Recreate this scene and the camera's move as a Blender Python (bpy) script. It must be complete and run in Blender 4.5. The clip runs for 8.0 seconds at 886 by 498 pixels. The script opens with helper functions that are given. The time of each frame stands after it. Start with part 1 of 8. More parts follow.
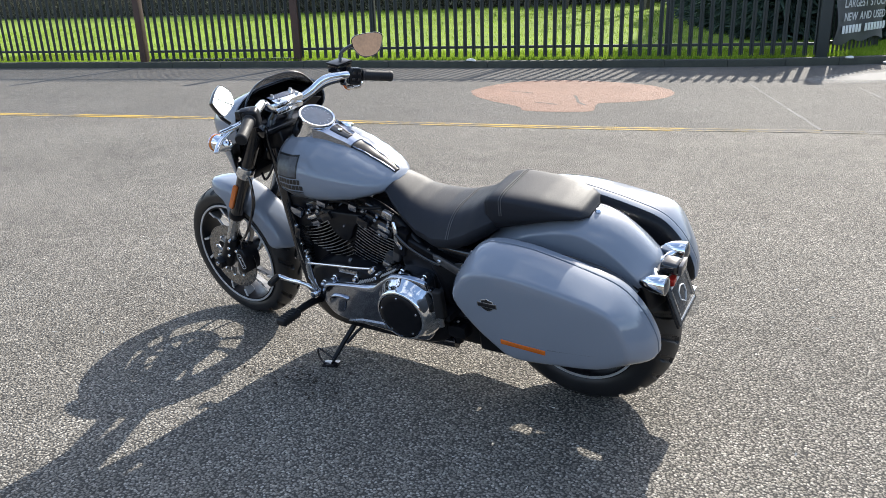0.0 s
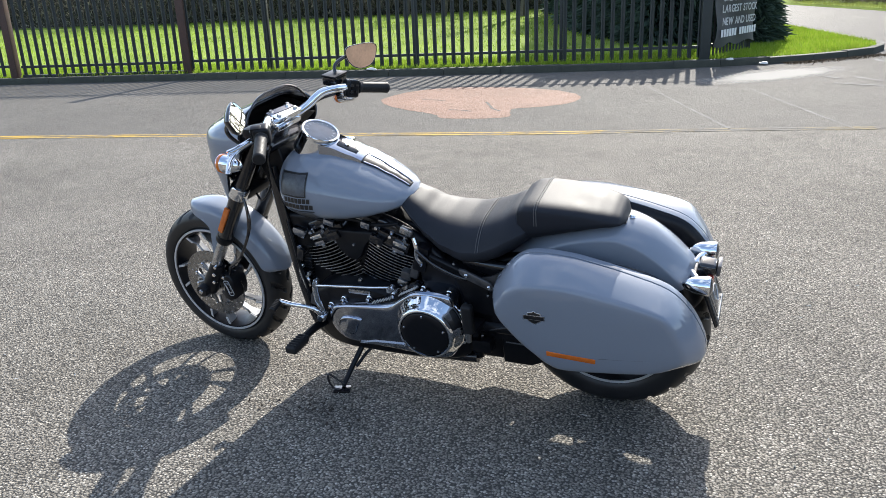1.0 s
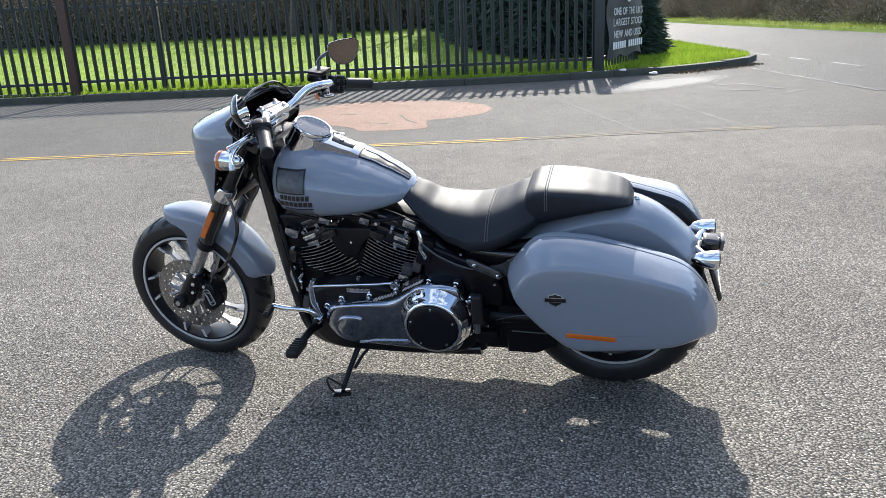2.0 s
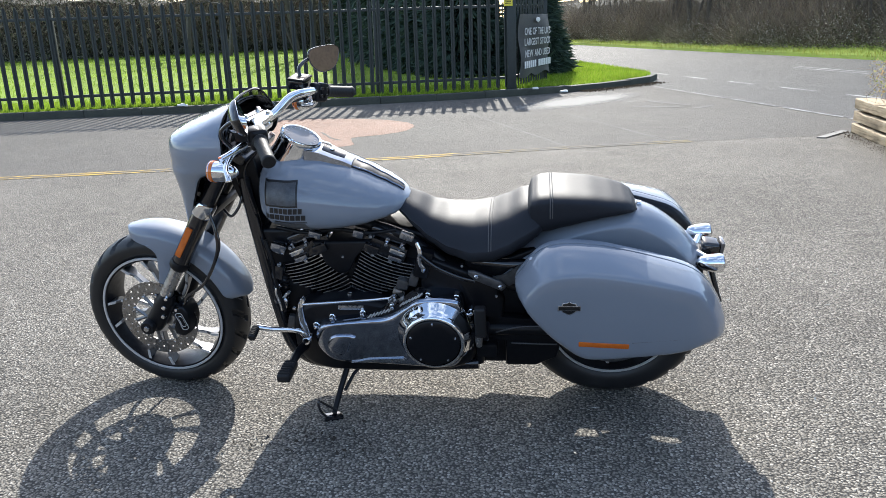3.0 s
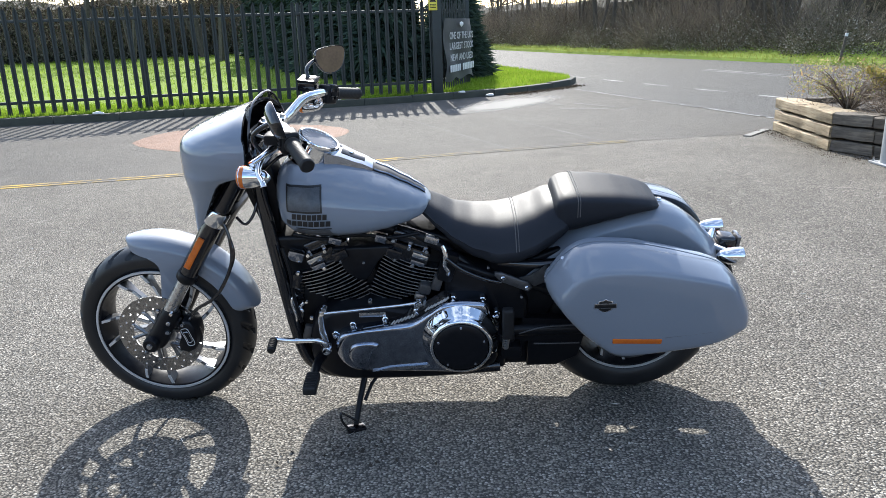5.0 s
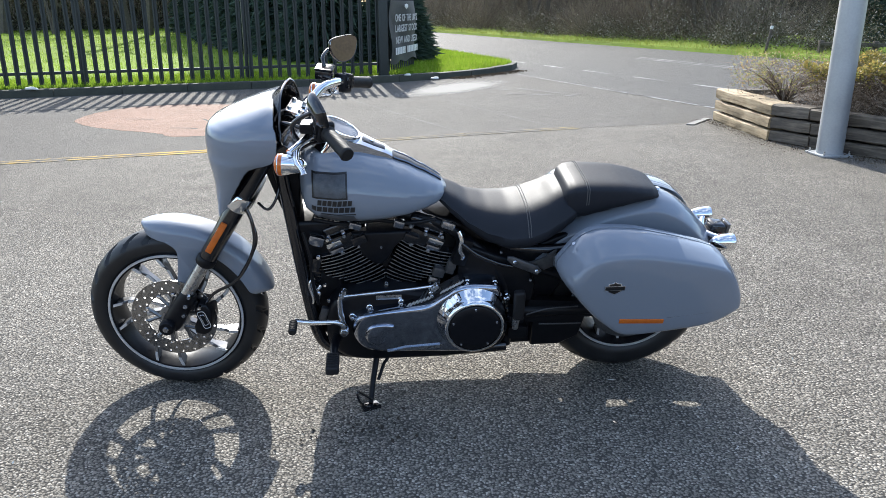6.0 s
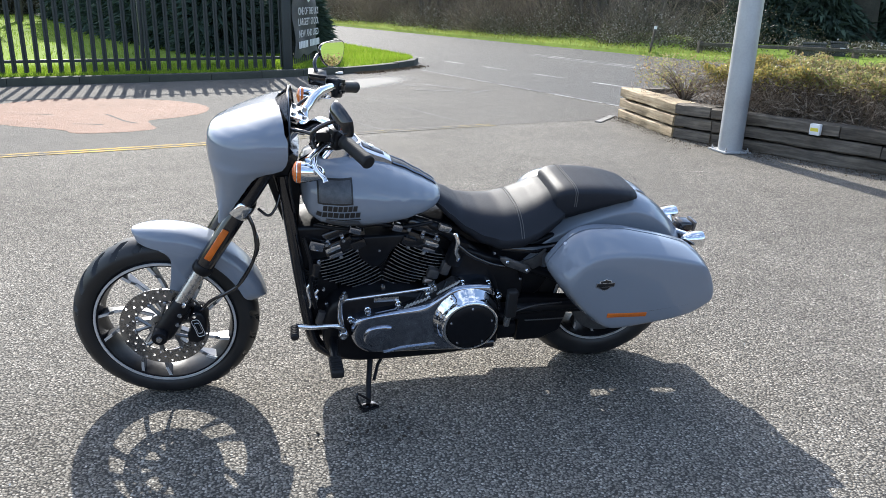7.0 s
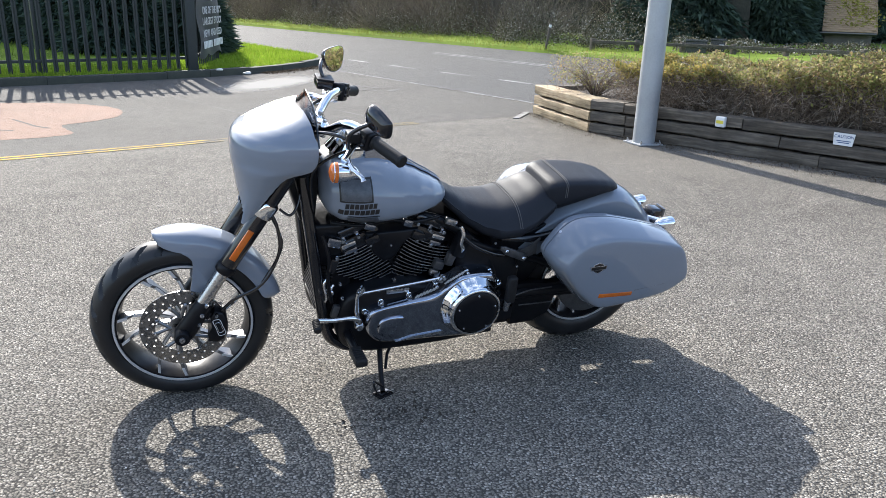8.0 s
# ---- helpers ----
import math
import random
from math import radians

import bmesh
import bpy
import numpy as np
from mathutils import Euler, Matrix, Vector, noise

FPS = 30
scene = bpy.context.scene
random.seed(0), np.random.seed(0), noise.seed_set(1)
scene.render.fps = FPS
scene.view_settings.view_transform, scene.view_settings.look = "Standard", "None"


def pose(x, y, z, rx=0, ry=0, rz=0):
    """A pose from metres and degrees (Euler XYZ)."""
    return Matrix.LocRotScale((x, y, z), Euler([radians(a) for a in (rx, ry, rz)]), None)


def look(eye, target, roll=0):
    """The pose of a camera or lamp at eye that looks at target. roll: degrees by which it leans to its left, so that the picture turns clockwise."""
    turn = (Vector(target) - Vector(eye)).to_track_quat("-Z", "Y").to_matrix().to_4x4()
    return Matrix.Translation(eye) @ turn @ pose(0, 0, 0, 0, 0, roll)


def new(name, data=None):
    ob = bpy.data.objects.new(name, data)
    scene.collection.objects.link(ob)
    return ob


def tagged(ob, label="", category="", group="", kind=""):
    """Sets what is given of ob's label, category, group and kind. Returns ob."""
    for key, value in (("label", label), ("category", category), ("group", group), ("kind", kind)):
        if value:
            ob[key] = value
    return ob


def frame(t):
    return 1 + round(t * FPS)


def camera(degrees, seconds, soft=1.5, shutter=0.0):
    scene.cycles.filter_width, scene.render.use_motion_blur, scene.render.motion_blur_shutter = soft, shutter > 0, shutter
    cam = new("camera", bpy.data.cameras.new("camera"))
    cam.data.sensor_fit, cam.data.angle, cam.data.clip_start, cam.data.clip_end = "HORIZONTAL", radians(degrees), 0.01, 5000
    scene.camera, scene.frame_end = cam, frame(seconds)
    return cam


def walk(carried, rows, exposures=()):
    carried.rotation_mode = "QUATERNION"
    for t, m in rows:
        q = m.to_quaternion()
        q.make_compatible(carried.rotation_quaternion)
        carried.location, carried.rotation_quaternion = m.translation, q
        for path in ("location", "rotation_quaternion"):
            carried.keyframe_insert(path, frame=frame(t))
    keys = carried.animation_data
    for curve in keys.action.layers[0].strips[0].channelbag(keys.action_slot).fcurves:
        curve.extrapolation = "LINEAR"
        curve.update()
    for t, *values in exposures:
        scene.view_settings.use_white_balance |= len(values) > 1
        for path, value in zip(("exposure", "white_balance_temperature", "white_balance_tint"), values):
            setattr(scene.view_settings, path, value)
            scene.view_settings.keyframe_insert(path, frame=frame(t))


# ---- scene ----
cam = camera(59.8, 8.0, soft=0.6)
PATH = [
    (0, (1.641, -2.312, 1.353), (0.627, -0.714, 0.704), -1.9),
    (0.5, (1.416, -2.378, 1.355), (0.534, -0.704, 0.708), -2.0),
    (1, (1.198, -2.461, 1.368), (0.45, -0.72, 0.728), -2.2),
    (1.5, (1.008, -2.583, 1.348), (0.392, -0.786, 0.723), -2.4),
    (1.7, (0.943, -2.596, 1.324), (0.379, -0.779, 0.707), -2.5),
    (2.8, (0.585, -2.566, 1.249), (0.308, -0.668, 0.681), -2.0),
    (3, (0.523, -2.572, 1.25), (0.289, -0.667, 0.688), -1.9),
    (3.5, (0.367, -2.615, 1.246), (0.231, -0.696, 0.7), -1.8),
    (4, (0.268, -2.596, 1.238), (0.197, -0.672, 0.695), -1.8),
    (4.5, (0.209, -2.567, 1.247), (0.175, -0.645, 0.694), -1.8),
    (4.7, (0.199, -2.555, 1.236), (0.172, -0.633, 0.685), -1.9),
    (5.8, (-0.035, -2.612, 1.287), (0.092, -0.708, 0.689), -0.6),
    (6, (-0.109, -2.645, 1.29), (0.067, -0.747, 0.685), -0.1),
    (6.5, (-0.26, -2.7, 1.311), (0.054, -0.822, 0.697), 0.7),
    (7, (-0.469, -2.648, 1.337), (-0.009, -0.802, 0.718), 1.4),
    (7.5, (-0.648, -2.622, 1.355), (-0.051, -0.817, 0.735), 1.6),
    (8, (-0.888, -2.695, 1.364), (-0.17, -0.934, 0.746), 1.6),
]
walk(cam, [(t, look(eye, target, roll)) for t, eye, target, roll in PATH], exposures=[(0.0, 1.54, 6540, 9.4), (1.5, 1.55, 6420, 9.0), (3.5, 1.56, 6290, 8.6), (6.0, 1.57, 6260, 8.6), (8.0, 1.64, 6360, 9.8)])

# ---------------------------------------------------------------- light
SUN_EL, SUN_AZ = radians(35.5), radians(-5.5)
world = bpy.data.worlds.new("sky")
scene.world = world
world.use_nodes = True
wn = world.node_tree.nodes
sky = wn.new("ShaderNodeTexSky")
sky.sky_type = 'NISHITA'
sky.sun_disc = False
sky.sun_elevation, sky.sun_rotation = SUN_EL, SUN_AZ
sky.air_density, sky.dust_density = 1.0, 1.4
wn["Background"].inputs["Strength"].default_value = 0.126
wt = world.node_tree
wco = wn.new("ShaderNodeTexCoord").outputs["Generated"]
wmap = wn.new("ShaderNodeMapping")
wmap.inputs["Scale"].default_value = (1.0, 1.0, 2.6)
wt.links.new(wco, wmap.inputs["Vector"])
cloud = wn.new("ShaderNodeTexNoise")
cloud.inputs["Scale"].default_value, cloud.inputs["Detail"].default_value, cloud.inputs["Roughness"].default_value = 2.3, 8.0, 0.6
wt.links.new(wmap.outputs[0], cloud.inputs["Vector"])
veil = wn.new("ShaderNodeMapRange")
veil.inputs["From Min"].default_value, veil.inputs["From Max"].default_value, veil.inputs["To Max"].default_value = 0.50, 0.72, 0.55
wt.links.new(cloud.outputs["Fac"], veil.inputs["Value"])
clouded = wn.new("ShaderNodeMix")
clouded.data_type = "RGBA"
clouded.inputs[7].default_value = (8.5, 8.9, 9.6, 1)
wt.links.new(veil.outputs[0], clouded.inputs[0])
wt.links.new(sky.outputs[0], clouded.inputs[6])
wt.links.new(clouded.outputs[2], wn["Background"].inputs["Color"])
sun_data = bpy.data.lights.new("sun", "SUN")
sun_data.energy, sun_data.angle, sun_data.color = 3.5, radians(0.55), (1.0, 0.95, 0.87)
sun = new("sun", sun_data)
SUN_FROM = Vector((math.sin(SUN_AZ) * math.cos(SUN_EL), math.cos(SUN_AZ) * math.cos(SUN_EL), math.sin(SUN_EL)))
sun.matrix_world = look(SUN_FROM * 60, (0, 0, 0))


# ---------------------------------------------------------------- materials
def nodes_of(name):
    m = bpy.data.materials.new(name)
    m.use_nodes = True
    nt = m.node_tree
    return m, nt, nt.nodes["Principled BSDF"]


def add(nt, kind, **values):
    n = nt.nodes.new(kind)
    for key, value in values.items():
        n.inputs[key].default_value = value
    return n


def ramp(nt, source, stops):
    r = nt.nodes.new("ShaderNodeValToRGB")
    while len(r.color_ramp.elements) < len(stops):
        r.color_ramp.elements.new(0.5)
    for e, (p, c) in zip(r.color_ramp.elements, stops):
        e.position, e.color = p, (*c, 1) if len(c) == 3 else c
    nt.links.new(source, r.inputs[0])
    return r.outputs[0]


def coords(nt):
    return nt.nodes.new("ShaderNodeTexCoord").outputs["Object"]


def world_coords(nt):
    return nt.nodes.new("ShaderNodeNewGeometry").outputs["Position"]


def noise_tex(nt, co, scale, detail=4, rough=0.55):
    n = add(nt, "ShaderNodeTexNoise", Scale=scale, Detail=detail, Roughness=rough)
    nt.links.new(co, n.inputs["Vector"])
    return n.outputs["Fac"]


def mix_rgb(nt, fac, a, b, mode="MIX"):
    m = nt.nodes.new("ShaderNodeMix")
    m.data_type, m.blend_type = "RGBA", mode
    for key, value in ((0, fac), (6, a), (7, b)):
        if hasattr(value, "is_output"):
            nt.links.new(value, m.inputs[key])
        elif isinstance(value, tuple):
            m.inputs[key].default_value = (*value, 1)
        else:
            m.inputs[key].default_value = value
    return m.outputs[2]


def bump(nt, bsdf, height, strength, distance):
    b = add(nt, "ShaderNodeBump", Strength=strength, Distance=distance)
    nt.links.new(height, b.inputs["Height"])
    nt.links.new(b.outputs[0], bsdf.inputs["Normal"])
    return b


def math_node(nt, op, a, b=0.0):
    m = nt.nodes.new("ShaderNodeMath")
    m.operation = op
    for i, value in enumerate((a, b)):
        if hasattr(value, "is_output"):
            nt.links.new(value, m.inputs[i])
        else:
            m.inputs[i].default_value = value
    return m.outputs[0]


def surface(name, dark, light, rough=(0.4, 0.6), metal=0.0, scale=30.0, relief=0.0, fine=200.0, coat=0.0, spec=0.5, where=coords):
    """A surface with colour and gloss that vary at two scales."""
    m, nt, b = nodes_of(name)
    co = where(nt)
    big, small = noise_tex(nt, co, scale), noise_tex(nt, co, fine, 3)
    both = math_node(nt, "ADD", math_node(nt, "MULTIPLY", big, 0.65), math_node(nt, "MULTIPLY", small, 0.35))
    nt.links.new(ramp(nt, both, [(0.3, dark), (0.7, light)]), b.inputs["Base Color"])
    nt.links.new(ramp(nt, big, [(0.3, (rough[0],) * 3), (0.7, (rough[1],) * 3)]), b.inputs["Roughness"])
    b.inputs["Metallic"].default_value = metal
    b.inputs["Specular IOR Level"].default_value = spec
    b.inputs["Coat Weight"].default_value = coat
    b.inputs["Coat Roughness"].default_value = 0.04
    if relief:
        bump(nt, b, small, 0.5, relief)
    return m


def car_paint():
    m, nt, b = nodes_of("grey gloss paint")
    co = coords(nt)
    flake = add(nt, "ShaderNodeTexVoronoi", Scale=1400.0)
    nt.links.new(co, flake.inputs["Vector"])
    dust = noise_tex(nt, co, 9, 6, 0.65)
    col = mix_rgb(nt, math_node(nt, "MULTIPLY", flake.outputs["Distance"], 0.35), (0.168, 0.194, 0.236), (0.196, 0.222, 0.266))
    nt.links.new(mix_rgb(nt, math_node(nt, "MULTIPLY", dust, 0.14), col, (0.26, 0.27, 0.29)), b.inputs["Base Color"])
    nt.links.new(ramp(nt, dust, [(0.3, (0.42,) * 3), (0.75, (0.52,) * 3)]), b.inputs["Roughness"])
    b.inputs["Metallic"].default_value = 0.0
    b.inputs["Specular IOR Level"].default_value = 0.04
    b.inputs["Coat Weight"].default_value = 1.0
    b.inputs["Coat Roughness"].default_value = 0.06
    b.inputs["Coat IOR"].default_value = 1.5
    return m


def asphalt(name, stones, binder, light, scale, relief, patchiness=0.3, gloss=0.5):
    """Worn asphalt: rounded stones of several greys in a dark binder."""
    m, nt, b = nodes_of(name)
    co = world_coords(nt)
    warp = add(nt, "ShaderNodeTexNoise", Scale=scale * 0.6, Detail=2.0)
    nt.links.new(co, warp.inputs["Vector"])
    shift = nt.nodes.new("ShaderNodeVectorMath")
    shift.operation = "MULTIPLY_ADD"
    shift.inputs[1].default_value = (0.006,) * 3
    nt.links.new(warp.outputs["Color"], shift.inputs[0])
    nt.links.new(co, shift.inputs[2])
    v = add(nt, "ShaderNodeTexVoronoi", Scale=scale)
    v2 = add(nt, "ShaderNodeTexVoronoi", Scale=scale * 2.7)
    for one in (v, v2):
        nt.links.new(shift.outputs[0], one.inputs["Vector"])
    sep = nt.nodes.new("ShaderNodeSeparateColor")
    nt.links.new(v.outputs["Color"], sep.inputs[0])
    stone = ramp(nt, sep.outputs[0], [(0.0, stones[0]), (0.45, stones[1]), (0.8, stones[2]), (1.0, light)])
    gap = ramp(nt, v.outputs["Distance"], [(0.42, (0,) * 3), (0.62, (1,) * 3)])
    col = mix_rgb(nt, gap, stone, binder)
    large = noise_tex(nt, co, 0.55, 5, 0.6)
    mid = noise_tex(nt, co, 5.0, 4, 0.6)
    tone = math_node(nt, "ADD", math_node(nt, "MULTIPLY", large, 0.45), math_node(nt, "MULTIPLY", mid, 0.3))
    tone = math_node(nt, "ADD", tone, math_node(nt, "MULTIPLY", noise_tex(nt, co, 32.0, 3, 0.6), 0.25))
    shade = ramp(nt, tone, [(0.3, (1 - patchiness,) * 3), (0.7, (1 + patchiness,) * 3)])
    nt.links.new(mix_rgb(nt, 1.0, col, shade, "MULTIPLY"), b.inputs["Base Color"])
    nt.links.new(ramp(nt, sep.outputs[1], [(0.0, (0.42,) * 3), (1.0, (0.85,) * 3)]), b.inputs["Roughness"])
    b.inputs["Specular IOR Level"].default_value = gloss
    h = math_node(nt, "SUBTRACT", math_node(nt, "MULTIPLY", sep.outputs[2], 0.7), math_node(nt, "MULTIPLY", v.outputs["Distance"], 1.4))
    h = math_node(nt, "SUBTRACT", h, math_node(nt, "MULTIPLY", v2.outputs["Distance"], 0.4))
    bump(nt, b, h, 1.0, relief)
    return m


def worn_paint(name, colour, under, wear=0.5, scale=14.0):
    """Road paint that has worn through to the asphalt in places."""
    m, nt, b = nodes_of(name)
    co = world_coords(nt)
    n = math_node(nt, "ADD", math_node(nt, "MULTIPLY", noise_tex(nt, co, scale, 8, 0.75), 0.6), math_node(nt, "MULTIPLY", noise_tex(nt, co, 1.3, 3), 0.4))
    k = ramp(nt, n, [(wear - 0.06, (0,) * 3), (wear + 0.06, (1,) * 3)])
    nt.links.new(mix_rgb(nt, k, under, colour), b.inputs["Base Color"])
    b.inputs["Roughness"].default_value = 0.8
    b.inputs["Specular IOR Level"].default_value = 0.08
    v = add(nt, "ShaderNodeTexVoronoi", Scale=90.0)
    nt.links.new(co, v.inputs["Vector"])
    bump(nt, b, v.outputs["Distance"], 0.7, 0.002)
    return m


def leafy(name, colours, rough=0.55, trans=0.25):
    """Leaves or blades: every leaf has its own tone; light shines through thin ones."""
    m, nt, b = nodes_of(name)
    rnd = nt.nodes.new("ShaderNodeNewGeometry").outputs["Random Per Island"]
    step = 1.0 / (len(colours) - 1)
    col = ramp(nt, rnd, [(i * step, c) for i, c in enumerate(colours)])
    big = noise_tex(nt, world_coords(nt), 0.5, 3)
    col = mix_rgb(nt, 1.0, col, ramp(nt, big, [(0.3, (0.7,) * 3), (0.7, (1.25,) * 3)]), "MULTIPLY")
    nt.links.new(col, b.inputs["Base Color"])
    b.inputs["Roughness"].default_value = rough
    b.inputs["Specular IOR Level"].default_value = 0.12
    if trans:
        t = nt.nodes.new("ShaderNodeBsdfTranslucent")
        nt.links.new(col, t.inputs["Color"])
        mix = nt.nodes.new("ShaderNodeMixShader")
        mix.inputs[0].default_value = trans
        nt.links.new(b.outputs[0], mix.inputs[1])
        nt.links.new(t.outputs[0], mix.inputs[2])
        nt.links.new(mix.outputs[0], nt.nodes["Material Output"].inputs["Surface"])
    return m


def timber(name, dark, mid, light, along=(1.0, 14.0, 14.0)):
    m, nt, b = nodes_of(name)
    mp = nt.nodes.new("ShaderNodeMapping")
    mp.inputs["Scale"].default_value = along
    nt.links.new(coords(nt), mp.inputs["Vector"])
    info = nt.nodes.new("ShaderNodeObjectInfo")
    grain = noise_tex(nt, mp.outputs[0], 2.6, 8, 0.7)
    stain = noise_tex(nt, coords(nt), 3.0, 5, 0.6)
    mixed = math_node(nt, "ADD", math_node(nt, "MULTIPLY", grain, 0.65), math_node(nt, "MULTIPLY", stain, 0.35))
    col = ramp(nt, mixed, [(0.32, dark), (0.5, mid), (0.68, light)])
    tone = ramp(nt, info.outputs["Random"], [(0.0, (0.75,) * 3), (1.0, (1.15,) * 3)])
    nt.links.new(mix_rgb(nt, 1.0, col, tone, "MULTIPLY"), b.inputs["Base Color"])
    b.inputs["Roughness"].default_value = 0.85
    bump(nt, b, grain, 0.9, 0.012)
    return m


def thin_screen(name, tint, gloss):
    """A thin tinted sheet: mostly see-through, with a sharp reflection."""
    m, nt, b = nodes_of(name)
    clear = nt.nodes.new("ShaderNodeBsdfTransparent")
    clear.inputs["Color"].default_value = (*tint, 1)
    shine = nt.nodes.new("ShaderNodeBsdfGlossy")
    shine.inputs["Roughness"].default_value = 0.03
    mix = nt.nodes.new("ShaderNodeMixShader")
    mix.inputs[0].default_value = gloss
    nt.links.new(clear.outputs[0], mix.inputs[1])
    nt.links.new(shine.outputs[0], mix.inputs[2])
    nt.links.new(mix.outputs[0], nt.nodes["Material Output"].inputs["Surface"])
    return m


PAINT = car_paint()
CHROME = surface("chrome", (0.70, 0.72, 0.75), (0.80, 0.81, 0.83), (0.02, 0.06), 1.0, 14)
# chrome darkened and blued to imitate the shaded surroundings it reflects
SOFTCHROME = surface("darkened chrome", (0.29, 0.32, 0.385), (0.36, 0.39, 0.45), (0.10, 0.14), 1.0, 14)
MACHINED = surface("bright machined alloy", (0.46, 0.47, 0.48), (0.60, 0.60, 0.61), (0.38, 0.5), 0.45, 40)
SATIN = surface("satin aluminium", (0.42, 0.43, 0.45), (0.6, 0.6, 0.61), (0.22, 0.36), 1.0, 60)
STEEL = surface("drilled steel", (0.2, 0.2, 0.21), (0.35, 0.35, 0.35), (0.2, 0.34), 1.0, 60)
BLACK = surface("gloss black enamel", (0.005, 0.005, 0.0065), (0.010, 0.010, 0.0125), (0.10, 0.2), 0.0, 40, coat=0.4)
SATINBLACK = surface("satin black enamel", (0.0035, 0.004, 0.0055), (0.0075, 0.008, 0.0105), (0.28, 0.42), 0.0, 60, 0.0002, spec=0.22)
RUBBER = surface("tyre rubber", (0.008, 0.0085, 0.0098), (0.017, 0.0172, 0.0182), (0.36, 0.5), 0.0, 18, 0.0003, 500, spec=0.4)
GRIP = surface("grip rubber", (0.010, 0.010, 0.011), (0.017, 0.017, 0.018), (0.5, 0.62), 0.0, 60, 0.0002, spec=0.25)
LEATHER = surface("black grained vinyl", (0.011, 0.0125, 0.017), (0.02, 0.0225, 0.029), (0.52, 0.62), 0.0, 6, 0.0006, 600, spec=0.20)
THREAD = surface("grey thread", (0.055, 0.055, 0.057), (0.09, 0.09, 0.092), (0.7, 0.8), 0, 90)
AMBER = surface("amber plastic", (0.45, 0.095, 0.008), (0.60, 0.14, 0.012), (0.12, 0.2), 0.0, 30, coat=0.5)
REDLENS = surface("red plastic", (0.3, 0.01, 0.008), (0.42, 0.02, 0.012), (0.12, 0.2), 0.0, 30, coat=0.5)
SMOKELENS = surface("smoked lens", (0.05, 0.048, 0.05), (0.09, 0.085, 0.085), (0.08, 0.14), 0.0, 30, coat=0.8)
GUNMETAL = surface("satin grey cast alloy", (0.11, 0.114, 0.122), (0.20, 0.204, 0.212), (0.3, 0.42), 0.8, 40)
DULLSTEEL = surface("dull dark steel", (0.06, 0.061, 0.064), (0.12, 0.12, 0.125), (0.35, 0.5), 0.6, 40)
DECAL = surface("charcoal decal", (0.035, 0.039, 0.046), (0.075, 0.082, 0.094), (0.3, 0.42), 0.0, 60)
DECALDARK = surface("black decal", (0.006, 0.006, 0.007), (0.011, 0.011, 0.012), (0.3, 0.42), 0.0, 60)
MIRROR = surface("mirror glass", (0.86, 0.87, 0.87), (0.9, 0.9, 0.9), (0.0, 0.015), 1.0, 8)
SHIELD = thin_screen("smoked screen", (0.50, 0.50, 0.51), 0.07)
DIAL = surface("dial face", (0.12, 0.13, 0.15), (0.19, 0.2, 0.22), (0.4, 0.5), 0.0, 40, coat=0.35)
PLATE = surface("dark number plate", (0.05, 0.055, 0.06), (0.08, 0.085, 0.09), (0.2, 0.3), 0.3, 40)
PALE = surface("pale print", (0.45, 0.46, 0.47), (0.6, 0.6, 0.6), (0.4, 0.5), 0, 60)
WHITE = surface("white print", (0.62, 0.63, 0.63), (0.76, 0.76, 0.75), (0.5, 0.6), 0, 20)

ASPHALT = asphalt("coarse asphalt", ((0.150, 0.139, 0.121), (0.205, 0.189, 0.163), (0.262, 0.241, 0.208)), (0.064, 0.060, 0.055), (0.43, 0.40, 0.35), 120.0, 0.0036, 0.36, 0.03)
OLDROAD = asphalt("old fine asphalt", ((0.112, 0.105, 0.095), (0.152, 0.142, 0.128), (0.184, 0.172, 0.154)), (0.088, 0.083, 0.076), (0.235, 0.22, 0.197), 150.0, 0.0026, 0.24, 0.025)
MAINROAD = asphalt("main road asphalt", ((0.09, 0.088, 0.085), (0.128, 0.124, 0.118), (0.163, 0.157, 0.149)), (0.066, 0.064, 0.061), (0.22, 0.212, 0.2), 150.0, 0.004, 0.16, 0.05)
PATCHM = asphalt("red repair asphalt", ((0.215, 0.130, 0.094), (0.27, 0.165, 0.121), (0.31, 0.195, 0.145)), (0.175, 0.106, 0.078), (0.33, 0.235, 0.185), 150.0, 0.003, 0.24, 0.06)
YELLOW = worn_paint("worn yellow paint", (0.42, 0.28, 0.055), (0.12, 0.115, 0.108), 0.48)
YELLOWOLD = worn_paint("nearly gone yellow paint", (0.23, 0.18, 0.08), (0.13, 0.124, 0.115), 0.53)
LINEWHITE = worn_paint("worn white paint", (0.33, 0.33, 0.32), (0.112, 0.111, 0.111), 0.505)
LINEOLD = worn_paint("nearly gone white paint", (0.185, 0.18, 0.172), (0.12, 0.115, 0.11), 0.52)
KERB = surface("weathered concrete kerb", (0.02, 0.022, 0.016), (0.065, 0.066, 0.05), (0.75, 0.95), 0.0, 5, 0.004, 60)
SOIL = surface("dark soil", (0.018, 0.014, 0.01), (0.05, 0.038, 0.027), (0.85, 0.95), 0.0, 4, 0.02, 40, where=world_coords)
TURF = surface("turf", (0.105, 0.16, 0.022), (0.205, 0.28, 0.048), (0.8, 0.95), 0.0, 0.5, 0.03, 30, spec=0.05, where=world_coords)
BLADE = leafy("grass blade", [(0.125, 0.215, 0.018), (0.185, 0.30, 0.024), (0.24, 0.35, 0.034), (0.27, 0.31, 0.06)], 0.5, 0.5)
# fence tone kept a little lighter to make up for lens haze
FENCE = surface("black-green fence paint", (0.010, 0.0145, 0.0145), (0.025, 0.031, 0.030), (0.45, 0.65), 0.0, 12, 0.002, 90)
